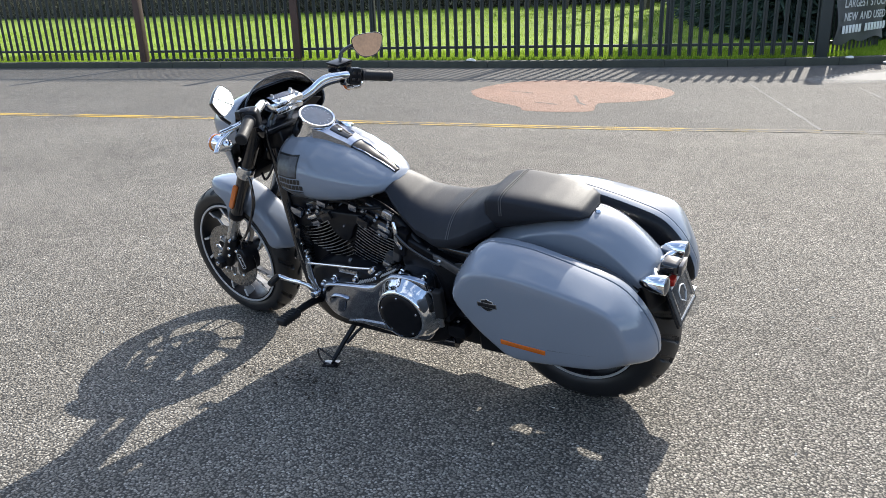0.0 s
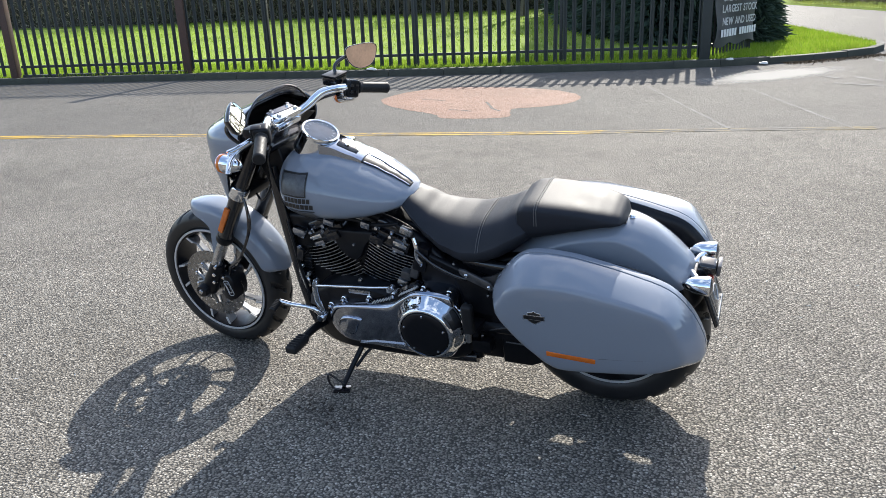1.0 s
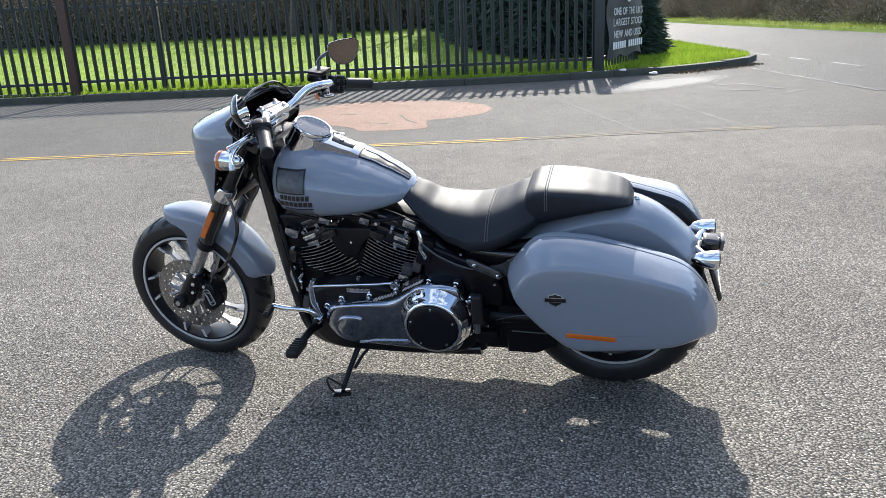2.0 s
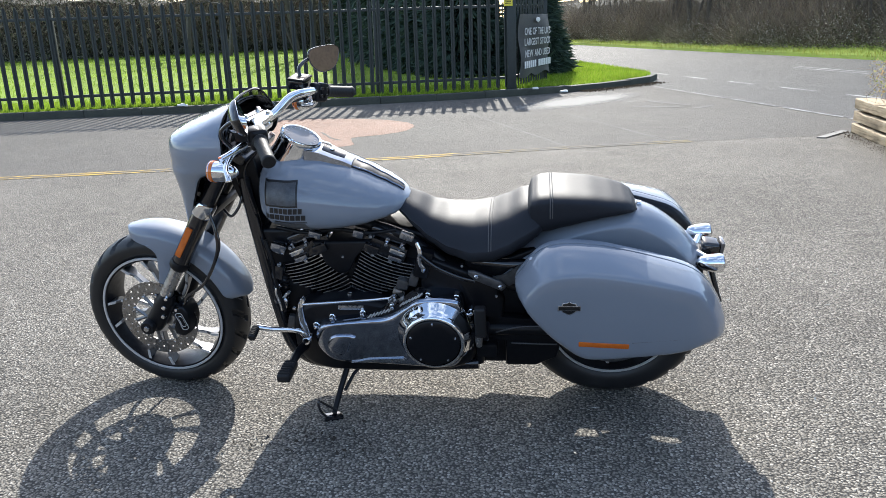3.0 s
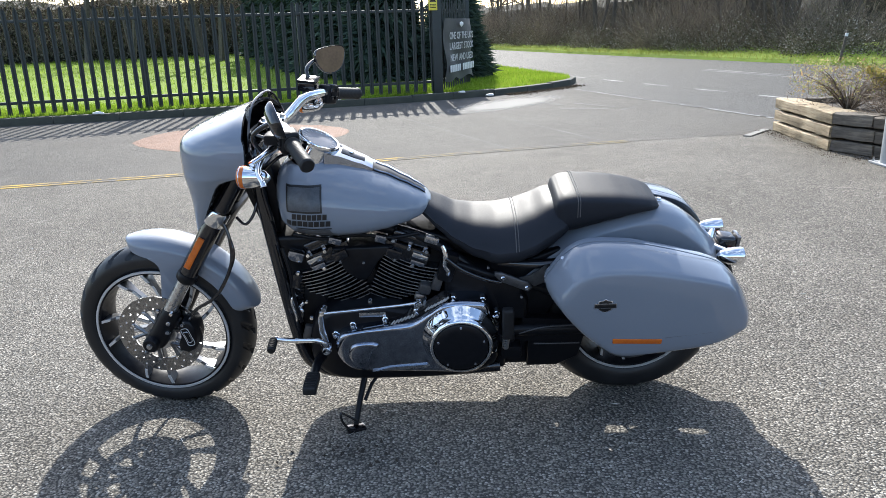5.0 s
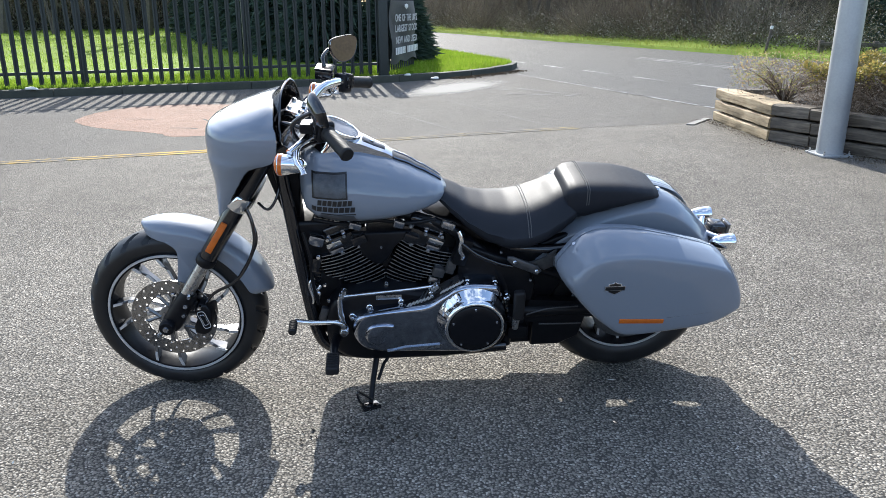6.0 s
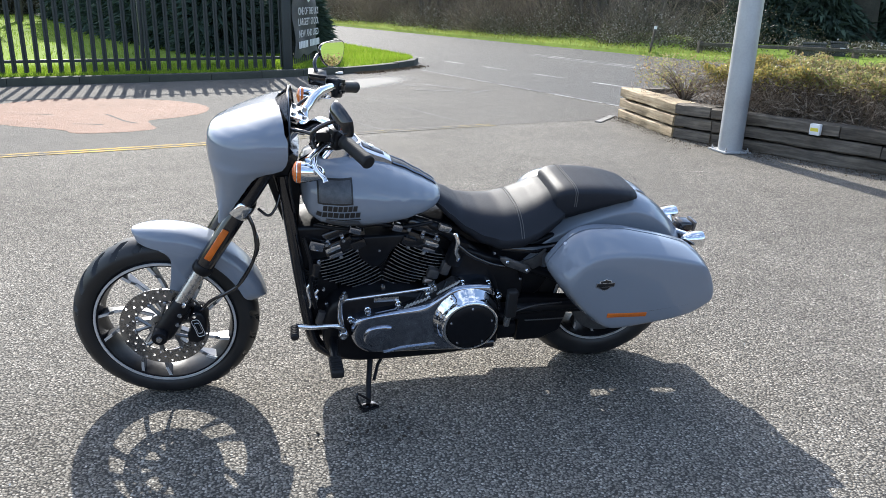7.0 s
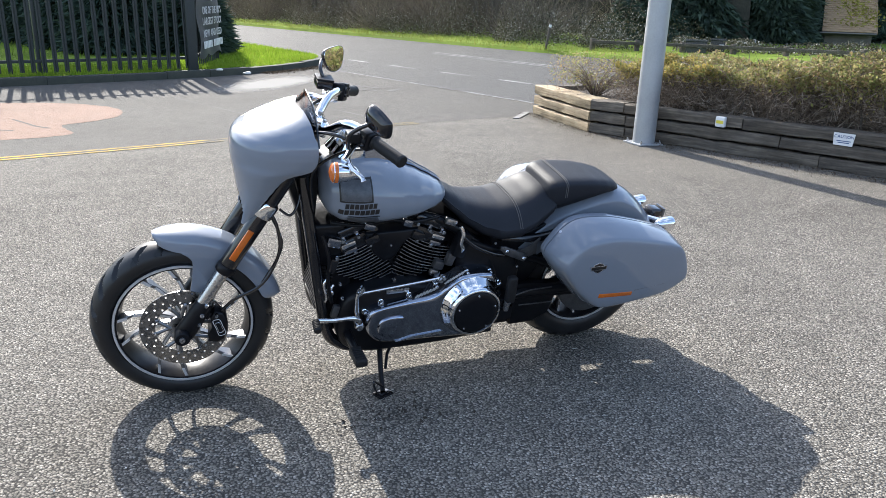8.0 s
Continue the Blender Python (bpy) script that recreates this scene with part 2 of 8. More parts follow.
RUSTY = surface("rusty brown post paint", (0.032, 0.016, 0.012), (0.085, 0.042, 0.03), (0.6, 0.8), 0.0, 7, 0.002, 60)
# paler copy of the oak, with sunlight on the end face painted in
OAK_SUNLIT = timber("weathered oak, sunlit tone", (0.045, 0.03, 0.018), (0.34, 0.255, 0.15), (0.52, 0.43, 0.29))
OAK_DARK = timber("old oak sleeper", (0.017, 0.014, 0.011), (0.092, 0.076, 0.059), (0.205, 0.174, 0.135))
GALV = surface("grey column paint", (0.30, 0.315, 0.33), (0.40, 0.412, 0.425), (0.35, 0.5), 0.35, 3, 0.001, 60)
BARK = surface("bark", (0.045, 0.037, 0.028), (0.13, 0.11, 0.088), (0.8, 0.95), 0.0, 9, 0.02, 50)
TWIG = leafy("bare twigs", [(0.07, 0.056, 0.045), (0.13, 0.107, 0.086), (0.22, 0.187, 0.15), (0.15, 0.135, 0.09)], 0.8, 0.2)
BRAMBLE = leafy("bramble leaves", [(0.04, 0.046, 0.025), (0.07, 0.074, 0.038), (0.10, 0.09, 0.055), (0.16, 0.14, 0.10), (0.42, 0.40, 0.36)], 0.6, 0.15)
FARHEDGE = leafy("winter hedge leaves", [(0.06, 0.07, 0.045), (0.11, 0.115, 0.075), (0.17, 0.165, 0.12), (0.25, 0.235, 0.19)], 0.7, 0.3)
# foliage tone raised, with some of the lens haze put into the colour
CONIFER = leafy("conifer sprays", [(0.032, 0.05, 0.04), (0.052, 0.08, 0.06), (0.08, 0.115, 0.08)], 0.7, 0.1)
ROUGHGRASS = leafy("rough verge grass", [(0.13, 0.18, 0.025), (0.21, 0.25, 0.045), (0.28, 0.27, 0.08), (0.18, 0.26, 0.03)], 0.6, 0.45)
BRICKWALL = surface("brown brick wall", (0.055, 0.037, 0.028), (0.11, 0.076, 0.058), (0.8, 0.9), 0.0, 1.5, 0.01, 12)
SHRUB = leafy("shrub leaves", [(0.16, 0.19, 0.06), (0.28, 0.28, 0.10), (0.38, 0.33, 0.15), (0.30, 0.20, 0.11), (0.20, 0.24, 0.08)], 0.45, 0.5)
SHRUBGOLD = leafy("golden shrub leaves", [(0.18, 0.19, 0.06), (0.30, 0.25, 0.08), (0.38, 0.28, 0.08), (0.17, 0.2, 0.07)], 0.45, 0.5)
SHRUBTWIG = leafy("shrub twigs", [(0.08, 0.06, 0.045), (0.19, 0.145, 0.11), (0.40, 0.34, 0.28)], 0.7, 0.15)
BANNER = surface("black banner fabric", (0.035, 0.037, 0.04), (0.075, 0.077, 0.08), (0.5, 0.65), 0.0, 6, 0.003, 40)
SIGNYELLOW = surface("yellow sign", (0.62, 0.52, 0.05), (0.72, 0.62, 0.08), (0.4, 0.5), 0, 20)
# dark base colour stands in for the shade deep in the undergrowth
SHADEWOOD = surface("undergrowth with painted shade", (0.016, 0.016, 0.012), (0.055, 0.05, 0.038), (0.9, 1.0), 0.0, 1.5, 0.05, 14, where=world_coords)
ROOFTILE = surface("clay roof tile", (0.15, 0.088, 0.05), (0.37, 0.255, 0.14), (0.7, 0.9), 0.0, 2.0, 0.004, 30)
WALLSTONE = surface("grey house wall", (0.09, 0.085, 0.078), (0.2, 0.185, 0.165), (0.8, 0.9), 0, 2.5, 0.01, 30)
CONCRETE = surface("pale worn concrete", (0.13, 0.126, 0.117), (0.24, 0.232, 0.215), (0.8, 0.95), 0.0, 6, 0.003, 60)
LITTER = surface("pale litter", (0.5, 0.48, 0.42), (0.7, 0.69, 0.66), (0.6, 0.8), 0, 20)
DEADLEAF = leafy("dead leaves", [(0.03, 0.022, 0.014), (0.07, 0.05, 0.032), (0.16, 0.125, 0.085)], 0.8, 0.1)


# ---------------------------------------------------------------- mesh tools
def link_mesh(name, bm, material, parent=None, sharp=38, smooth=True):
    me = bpy.data.meshes.new(name)
    bmesh.ops.recalc_face_normals(bm, faces=bm.faces)
    bm.to_mesh(me)
    bm.free()
    me.materials.append(material)
    if smooth:
        me.polygons.foreach_set("use_smooth", [True] * len(me.polygons))
        me.set_sharp_from_angle(angle=radians(sharp))
    ob = new(name, me)
    ob.parent = parent
    return ob


def part(name, bm, material, parent, label="", sharp=38):
    ob = link_mesh(name, bm, material, parent, sharp)
    return tagged(ob, label)


def thing(name, bm, material, label, category, group="", kind="", sharp=38):
    return tagged(link_mesh(name, bm, material, None, sharp), label, category, group, kind)


def empty(name, m, label, category, group="", kind=""):
    ob = new(name)
    ob.matrix_world = m
    ob.empty_display_size = 0.1
    return tagged(ob, label, category, group, kind)


def raw(name, verts, faces, material, parent=None):
    """A big joined mesh, from arrays."""
    me = bpy.data.meshes.new(name)
    me.from_pydata(verts, [], faces)
    me.materials.append(material)
    ob = new(name, me)
    ob.parent = parent
    return ob


def loft(bm, rings, closed=True, caps=True):
    rows = [[bm.verts.new(p) for p in r] for r in rings]
    n = len(rows[0])
    for a, b in zip(rows, rows[1:]):
        for i in range(n if closed else n - 1):
            j = (i + 1) % n
            bm.faces.new((a[i], a[j], b[j], b[i]))
    if caps and closed:
        bm.faces.new(rows[0][::-1])
        bm.faces.new(rows[-1])
    return rows


def spline(points, per=6, closed=False):
    """Catmull-Rom through the points."""
    P = [Vector(p) for p in points]
    n, out = len(P), []
    for i in range(n if closed else n - 1):
        if closed:
            a, b, c, d = P[i - 1], P[i], P[(i + 1) % n], P[(i + 2) % n]
        else:
            a, b, c, d = P[max(i - 1, 0)], P[i], P[i + 1], P[min(i + 2, n - 1)]
        for k in range(per):
            t = k / per
            out.append(0.5 * ((2 * b) + (c - a) * t + (2 * a - 5 * b + 4 * c - d) * t * t + (3 * b - a - 3 * c + d) * t ** 3))
    if not closed:
        out.append(P[-1])
    return out


def tube(bm, points, radius, n=10, caps=True, flat=1.0):
    """A round bar along the points; radius: one number or one for each point."""
    P = [Vector(p) for p in points]
    R = list(radius) if isinstance(radius, (list, tuple)) else [radius] * len(P)
    if len(R) != len(P):
        R = np.interp(np.linspace(0, 1, len(P)), np.linspace(0, 1, len(R)), R).tolist()
    rings, side = [], None
    for i, p in enumerate(P):
        d = (P[min(i + 1, len(P) - 1)] - P[max(i - 1, 0)]).normalized()
        if side is None:
            side = d.orthogonal().normalized()
        side = (side - d * side.dot(d)).normalized()
        up = d.cross(side)
        rings.append([p + R[i] * (math.cos(a) * side + flat * math.sin(a) * up) for a in (2 * math.pi * k / n for k in range(n))])
    loft(bm, rings, True, caps)
    return bm


def bar(points, radius, n=10, per=0, flat=1.0):
    bm = bmesh.new()
    return tube(bm, spline(points, per) if per else points, radius, n, True, flat)


def lathe(bm, profile, centre, axis, n=32, closed=False, bend=None):
    """Turns a profile of (radius, height) round an axis."""
    axis = Vector(axis).normalized()
    u = axis.orthogonal().normalized()
    if abs(axis.y) > 0.99:
        u = Vector((1, 0, 0))
    v = axis.cross(u)
    c = Vector(centre)
    rings = []
    for k in range(n):
        a = 2 * math.pi * k / n
        rings.append([c + axis * h + (math.cos(a) * u + math.sin(a) * v) * (r if bend is None else bend(r, h, a)) for r, h in profile])
    rows = [[bm.verts.new(p) for p in r] for r in rings]
    m = len(profile)
    for k in range(n):
        A, B = rows[k], rows[(k + 1) % n]
        for i in range(m if closed else m - 1):
            j = (i + 1) % m
            bm.faces.new((A[i], B[i], B[j], A[j]))
    bmesh.ops.remove_doubles(bm, verts=bm.verts, dist=1e-6)
    return bm


def turned(profile, centre, axis, n=32, closed=False, bend=None):
    return lathe(bmesh.new(), profile, centre, axis, n, closed, bend)


def block(bm, size, m=None, bevel=0.0, segments=2):
    """A bevelled box, size (x, y, z), centred, laid by m."""
    made = bmesh.ops.create_cube(bm, size=1.0)["verts"]
    bmesh.ops.scale(bm, vec=size, verts=made)
    if bevel:
        edges = list({e for v in made for e in v.link_edges})
        res = bmesh.ops.bevel(bm, geom=edges, offset=bevel, segments=segments, affect="EDGES", profile=0.6)
        made = list({v for f in res["faces"] for v in f.verts} | {v for v in made if v.is_valid})
    if m is not None:
        bmesh.ops.transform(bm, matrix=m, verts=made)
    return bm


def prism(outline, y0, y1, bevel=0.004, bm=None, inset=0.0):
    """An outline of (x, z) made solid from y0 to y1, with rounded rims on the y1 side."""
    bm = bm or bmesh.new()
    cx = sum(p[0] for p in outline) / len(outline)
    cz = sum(p[1] for p in outline) / len(outline)
    span = max(max(abs(p[0] - cx), abs(p[1] - cz)) for p in outline)
    s = 1 if y1 > y0 else -1

    def ring(y, off):
        k = 1 - off / span
        return [(cx + (x - cx) * k, y, cz + (z - cz) * k) for x, z in outline]
    loft(bm, [ring(y0, inset), ring(y1 - s * bevel, 0), ring(y1 - s * bevel * 0.3, bevel * 0.5), ring(y1, bevel * 1.4)])
    return bm


def solid(bm, thick):
    """Gives an open sheet its thickness, with a closed rim."""
    bmesh.ops.recalc_face_normals(bm, faces=bm.faces)
    bm.normal_update()
    faces, rim = list(bm.faces), [e for e in bm.edges if e.is_boundary]
    inner = {v: bm.verts.new(v.co - v.normal * thick) for v in list(bm.verts)}
    turns = [(l.vert, l.link_loop_next.vert) for e in rim for l in e.link_loops]
    for f in faces:
        bm.faces.new([inner[v] for v in reversed(f.verts)])
    for a, b in turns:
        bm.faces.new((b, a, inner[a], inner[b]))


def lerp_table(table, x):
    for (a, *va), (b, *vb) in zip(table, table[1:]):
        if x <= b:
            k = 0 if b == a else max(0.0, (x - a) / (b - a))
            k = k * k * (3 - 2 * k) * 0.35 + k * 0.65
            return [p + (q - p) * k for p, q in zip(va, vb)]
    return list(table[-1][1:])


# ---------------------------------------------------------------- ground, roads, kerb
def sheet(name, outline, z, material, label, category, cut=1):
    bm = bmesh.new()
    f = bm.faces.new([bm.verts.new((x, y, z)) for x, y in outline])
    bmesh.ops.triangulate(bm, faces=[f])
    return thing(name, bm, material, label, category, kind="structure")


KERB_LINE = spline([(-34, 0.8, 0), (-18, 5.7, 0), (-13.3, 7.1, 0), (-9.8, 8.1, 0), (-7.8, 8.65, 0), (-5.3, 9.22, 0), (-3.85, 9.6, 0), (-2.0, 10.15, 0), (-0.3, 10.75, 0),
                    (0.7, 11.25, 0), (1.55, 11.85, 0), (2.25, 12.55, 0), (2.8, 13.3, 0), (3.05, 14.1, 0), (2.98, 15.0, 0), (2.6, 16.6, 0), (1.7, 20.2, 0), (0.2, 25, 0), (-4, 38, 0), (-14, 66, 0)], 6)
FAR_EDGE = [(-8, 68), (1.66, 40.5), (5.4, 29.1), (7.8, 22.3), (9.75, 16.9), (12.6, 9.0), (16.2, -1.0), (28, -34)]

sheet("ground", [(-400, -400), (400, -400), (400, 400), (-400, 400)], 0.0, ASPHALT, "coarse grey asphalt of a sunlit car park", "ground")
yellow_line = spline([(-34, -5.0, 0), (-18, 0.1, 0), (-8.13, 2.92, 0), (-5.2, 3.72, 0), (-3.06, 4.22, 0), (-0.9, 4.74, 0), (0.63, 5.2, 0), (1.94, 5.55, 0), (3.5, 5.85, 0)], 8)
sheet("access_road", [(p.x, p.y) for p in yellow_line] + [(4.4, 6.3), (2.75, 12.6), (3.05, 14.0)] + [(p.x, p.y + 0.03) for p in reversed(KERB_LINE) if p.y < 13.9 or p.x < -10 and p.y < 10], 0.002, OLDROAD,
      "worn light-grey asphalt of the entrance road", "road")
near_edge = [(16.2 - 9.4, -34), (5.6, 3.0), (4.3, 7.2), (2.75, 12.3), (3.0, 14.2)] + [(p.x, p.y) for p in KERB_LINE if p.y > 15.5]
sheet("road", near_edge + FAR_EDGE, 0.004, MAINROAD, "grey asphalt main road with worn white lines", "road")


def strip(bm, a, b, width, z, ragged=0.006):
    """A painted bar from a to b with slightly uneven edges."""
    a, b = Vector((a[0], a[1], 0)), Vector((b[0], b[1], 0))
    d = (b - a).normalized()
    n = Vector((-d.y, d.x, 0)) * width / 2
    count = max(2, int((b - a).length / 0.12))
    rows = []
    for i in range(count + 1):
        p = a + (b - a) * i / count
        rows.append([bm.verts.new((p + n + n.normalized() * random.uniform(-ragged, ragged)).to_tuple()[:2] + (z,)), bm.verts.new((p - n + n.normalized() * random.uniform(-ragged, ragged)).to_tuple()[:2] + (z,))])
    for r, s in zip(rows, rows[1:]):
        bm.faces.new((r[0], r[1], s[1], s[0]))


def line_thing(name, segments, width, z, material, label):
    bm = bmesh.new()
    for a, b in segments:
        strip(bm, a, b, width, z)
    return thing(name, bm, material, label, "road marking", kind="structure")


for k, off in enumerate((-0.045, 0.055)):
    pts = [(p.x, p.y + off + 0.02) for p in yellow_line]
    split = [i for i, p in enumerate(pts) if p[0] < -0.2]
    line_thing("road_marking", list(zip(pts[:len(split)], pts[1:len(split)])), 0.048, 0.004, YELLOW, "worn yellow double line along the entrance road")
    line_thing("road_marking", [(a, b) for a, b in zip(pts[len(split) - 1:], pts[len(split):]) if b[0] < 2.2], 0.04, 0.004, YELLOWOLD, "faded remains of the yellow double line")


def along(p0, p1, start, on, gap, count):
    p0, p1 = Vector((*p0, 0)), Vector((*p1, 0))
    d = (p1 - p0).normalized()
    return [((p0 + d * (start + i * (on + gap))).to_tuple()[:2], (p0 + d * (start + i * (on + gap) + on)).to_tuple()[:2]) for i in range(count)]


line_thing("road_marking", along((2.82, 12.0), (4.26, 7.29), -0.3, 1.22, 0.10, 5), 0.06, 0.0065, LINEWHITE, "broken white line across the junction mouth")
line_thing("road_marking", along((3.17, 16.1), (5.05, 10.74), 0.0, 0.85, 0.75, 6), 0.09, 0.0065, LINEWHITE, "short white dashes on the main road")
line_thing("road_marking", along((-4.6, 51), (3.17, 16.1), 1.0, 0.9, 1.1, 17), 0.08, 0.0065, LINEOLD, "faint white dashes running up the main road")
line_thing("road_marking", [((6.5, 16.6), (8.9, 8.4)), ((6.72, 16.9), (9.1, 8.6))], 0.09, 0.0065, LINEWHITE, "double white centre line on the main road")
line_thing("road_marking", along((1.0, 36.2), (6.2, 17.4), 0.4, 1.4, 1.5, 6), 0.09, 0.0065, LINEOLD, "faint white centre dashes of the main road")
for seg in ([((1.62, 10.15), (2.05, 9.55))], [((2.25, 9.75), (2.75, 9.0))], [((1.95, 9.0), (2.6, 8.75))], [((2.75, 8.6), (3.05, 8.9))]):
    line_thing("road_marking", seg, 0.09, 0.0062, LINEOLD, "traces of worn white lettering on the asphalt")
line_thing("joint", [((-0.38, 8.48), (0.90, 5.26))], 0.025, 0.004, LINEOLD, "pale cut joint across the entrance road")
line_thing("joint", [((0.90, 8.46), (1.94, 5.57))], 0.025, 0.004, LINEOLD, "pale cut joint across the entrance road")

bm = bmesh.new()
ring = [Vector((*p, 0)) for p in [(-3.62, 6.77), (-3.3, 6.3), (-2.84, 5.95), (-2.29, 5.68), (-2.17, 5.37), (-1.40, 5.58), (-1.5, 5.9), (-1.62, 6.24), (-1.3, 6.4), (-1.0, 6.75), (-0.98, 7.3), (-1.25, 7.75), (-1.8, 8.1), (-2.89, 8.2), (-3.5, 7.7)]]
for _ in range(3):
    ring = [a.lerp(b, k) for a, b in zip(ring, ring[1:] + ring[:1]) for k in (0.25, 0.75)]
ring = [p + Vector((random.uniform(-0.012, 0.012), random.uniform(-0.012, 0.012), 0.0045)) for p in ring]
bmesh.ops.triangulate(bm, faces=[bm.faces.new([bm.verts.new(p) for p in ring])])
thing("road_patch", bm, PATCHM, "orange-red asphalt repair patch with cracks", "road patch", kind="structure")

CRACK = surface("dark crack", (0.03, 0.026, 0.022), (0.07, 0.055, 0.045), (0.8, 0.95), 0.0, 20)
for pts in (((-3.0, 6.8), (-2.82, 6.79), (-2.65, 6.74)), ((-2.31, 6.04), (-2.15, 6.02), (-1.99, 5.96)), ((-2.08, 6.72), (-1.97, 6.50), (-1.80, 6.17), (-1.67, 6.03))):
    line_thing("crack", list(zip(pts, pts[1:])), 0.035, 0.0065, CRACK, "dark crack in the red repair patch")

# damp pale wash of dried salt near the kerb
bm = bmesh.new()
ring = spline([(-0.1, 8.9, 0.0075), (1.3, 8.4, 0.0075), (2.4, 10.0, 0.0075), (3.0, 11.8, 0.0075), (2.5, 12.3, 0.0075), (1.4, 11.6, 0.0075), (0.2, 10.7, 0.0075)], 6, True)
bmesh.ops.triangulate(bm, faces=[bm.faces.new([bm.verts.new(p) for p in ring])])


def soft_stain(name, colour, centre, turn, size):
    """A pale stain that thins out towards an uneven edge."""
    m, nt, b = nodes_of(name)
    mp = nt.nodes.new("ShaderNodeMapping")
    mp.vector_type = "TEXTURE"
    mp.inputs["Location"].default_value = (*centre, 0)
    mp.inputs["Rotation"].default_value = (0, 0, radians(turn))
    mp.inputs["Scale"].default_value = (*size, 1)
    co = world_coords(nt)
    nt.links.new(co, mp.inputs["Vector"])
    g = nt.nodes.new("ShaderNodeTexGradient")
    g.gradient_type = "SPHERICAL"
    nt.links.new(mp.outputs[0], g.inputs["Vector"])
    n = noise_tex(nt, co, 2.2, 7, 0.65)
    k = math_node(nt, "MULTIPLY", g.outputs["Fac"], math_node(nt, "ADD", n, 0.25))
    cover = ramp(nt, k, [(0.02, (0,) * 3), (0.42, (0.85,) * 3)])
    b.inputs["Base Color"].default_value = (*colour, 1)
    b.inputs["Roughness"].default_value = 0.8
    b.inputs["Specular IOR Level"].default_value = 0.1
    clear = nt.nodes.new("ShaderNodeBsdfTransparent")
    mix = nt.nodes.new("ShaderNodeMixShader")
    nt.links.new(cover, mix.inputs[0])
    nt.links.new(clear.outputs[0], mix.inputs[1])
    nt.links.new(b.outputs[0], mix.inputs[2])
    nt.links.new(mix.outputs[0], nt.nodes["Material Output"].inputs["Surface"])
    return m


WASH = soft_stain("pale dried wash", (0.26, 0.25, 0.232), (1.25, 9.95), 52, (1.8, 0.62))
thing("dried_wash", bm, WASH, "pale dried wash spread over the asphalt beside the kerb", "stain", kind="structure")

# raised turf behind the kerb, with the kerbstones as pieces
TOP = 0.115
inner = []
for i, p in enumerate(KERB_LINE):
    d = (KERB_LINE[min(i + 1, len(KERB_LINE) - 1)] - KERB_LINE[max(i - 1, 0)]).normalized()
    inner.append(p + Vector((-d.y, d.x, 0)) * 0.13)
bm = bmesh.new()
outline = [(p.x, p.y) for p in inner] + [(-90, 110), (-140, 40), (-60, 2)]
bmesh.ops.triangulate(bm, faces=[bm.faces.new([bm.verts.new((x, y, TOP - 0.012)) for x, y in outline])])
thing("grass_field", bm, TURF, "bright green mown grass behind the fence", "grass", kind="structure")

kerb = empty("kerb", Matrix(), "low dark weathered concrete kerb round the grass", "kerb", kind="structure")


def kerb_stones():
    run, last = 0.0, 0
    i = 0
    while i < len(KERB_LINE) - 1:
        j = i + 1
        while j < len(KERB_LINE) - 1 and (KERB_LINE[j] - KERB_LINE[i]).length < 0.75:
            j += 1
        a, b, c, d = KERB_LINE[i], KERB_LINE[j], inner[j], inner[i]
        g = (b - a).normalized() * 0.004
        h = TOP + random.uniform(-0.006, 0.006)
        bm = bmesh.new()
        low = [a + g, b - g, c - g, d + g]
        n = (d - a).normalized() * 0.022
        rings = [[p + Vector((0, 0, -0.05)) for p in low], [p + Vector((0, 0, h - 0.022)) for p in low],
                 [low[0] + n * 0.35 + Vector((0, 0, h - 0.006)), low[1] + n * 0.35 + Vector((0, 0, h - 0.006)), low[2] + Vector((0, 0, h - 0.006)), low[3] + Vector((0, 0, h - 0.006))],
                 [low[0] + n + Vector((0, 0, h)), low[1] + n + Vector((0, 0, h)), low[2] + Vector((0, 0, h)), low[3] + Vector((0, 0, h))]]
        loft(bm, rings)
        part("kerbstone", bm, KERB, kerb)
        i = j


# far verge and the bank under the wood
verge = [(x, y) for x, y in FAR_EDGE]
bm = bmesh.new()
rows = []
for x, y in verge:
    rows.append([bm.verts.new((x, y, -0.01)), bm.verts.new((x + 0.12, y + 0.04, 0.10)), bm.verts.new((x + 1.5, y + 0.5, 0.16)), bm.verts.new((x + 4.5, y + 1.5, 0.22)), bm.verts.new((x + 160, y + 40, 0.3))])
for r, s in zip(rows, rows[1:]):
    for i in range(4):
        bm.faces.new((r[i], r[i + 1], s[i + 1], s[i]))
thing("grass_verge", bm, TURF, "rough green verge on the far side of the road", "grass", kind="structure")


# ---------------------------------------------------------------- scattered stuff
rng = np.random.default_rng(7)


def slivers(centres, direction, length, width, droop=0.0):
    """Thin triangles standing on the centres along the directions."""
    n = len(centres)
    d = direction / np.linalg.norm(direction, axis=1, keepdims=True)
    side = np.cross(d, rng.normal(size=(n, 3)))
    side /= np.linalg.norm(side, axis=1, keepdims=True) + 1e-9
    w = width[:, None] * 0.5
    tip = centres + d * length[:, None]
    tip[:, 2] -= droop * length
    v = np.stack([centres - side * w, centres + side * w, tip], 1).reshape(-1, 3)
    f = np.arange(3 * n).reshape(-1, 3)
    return v, f


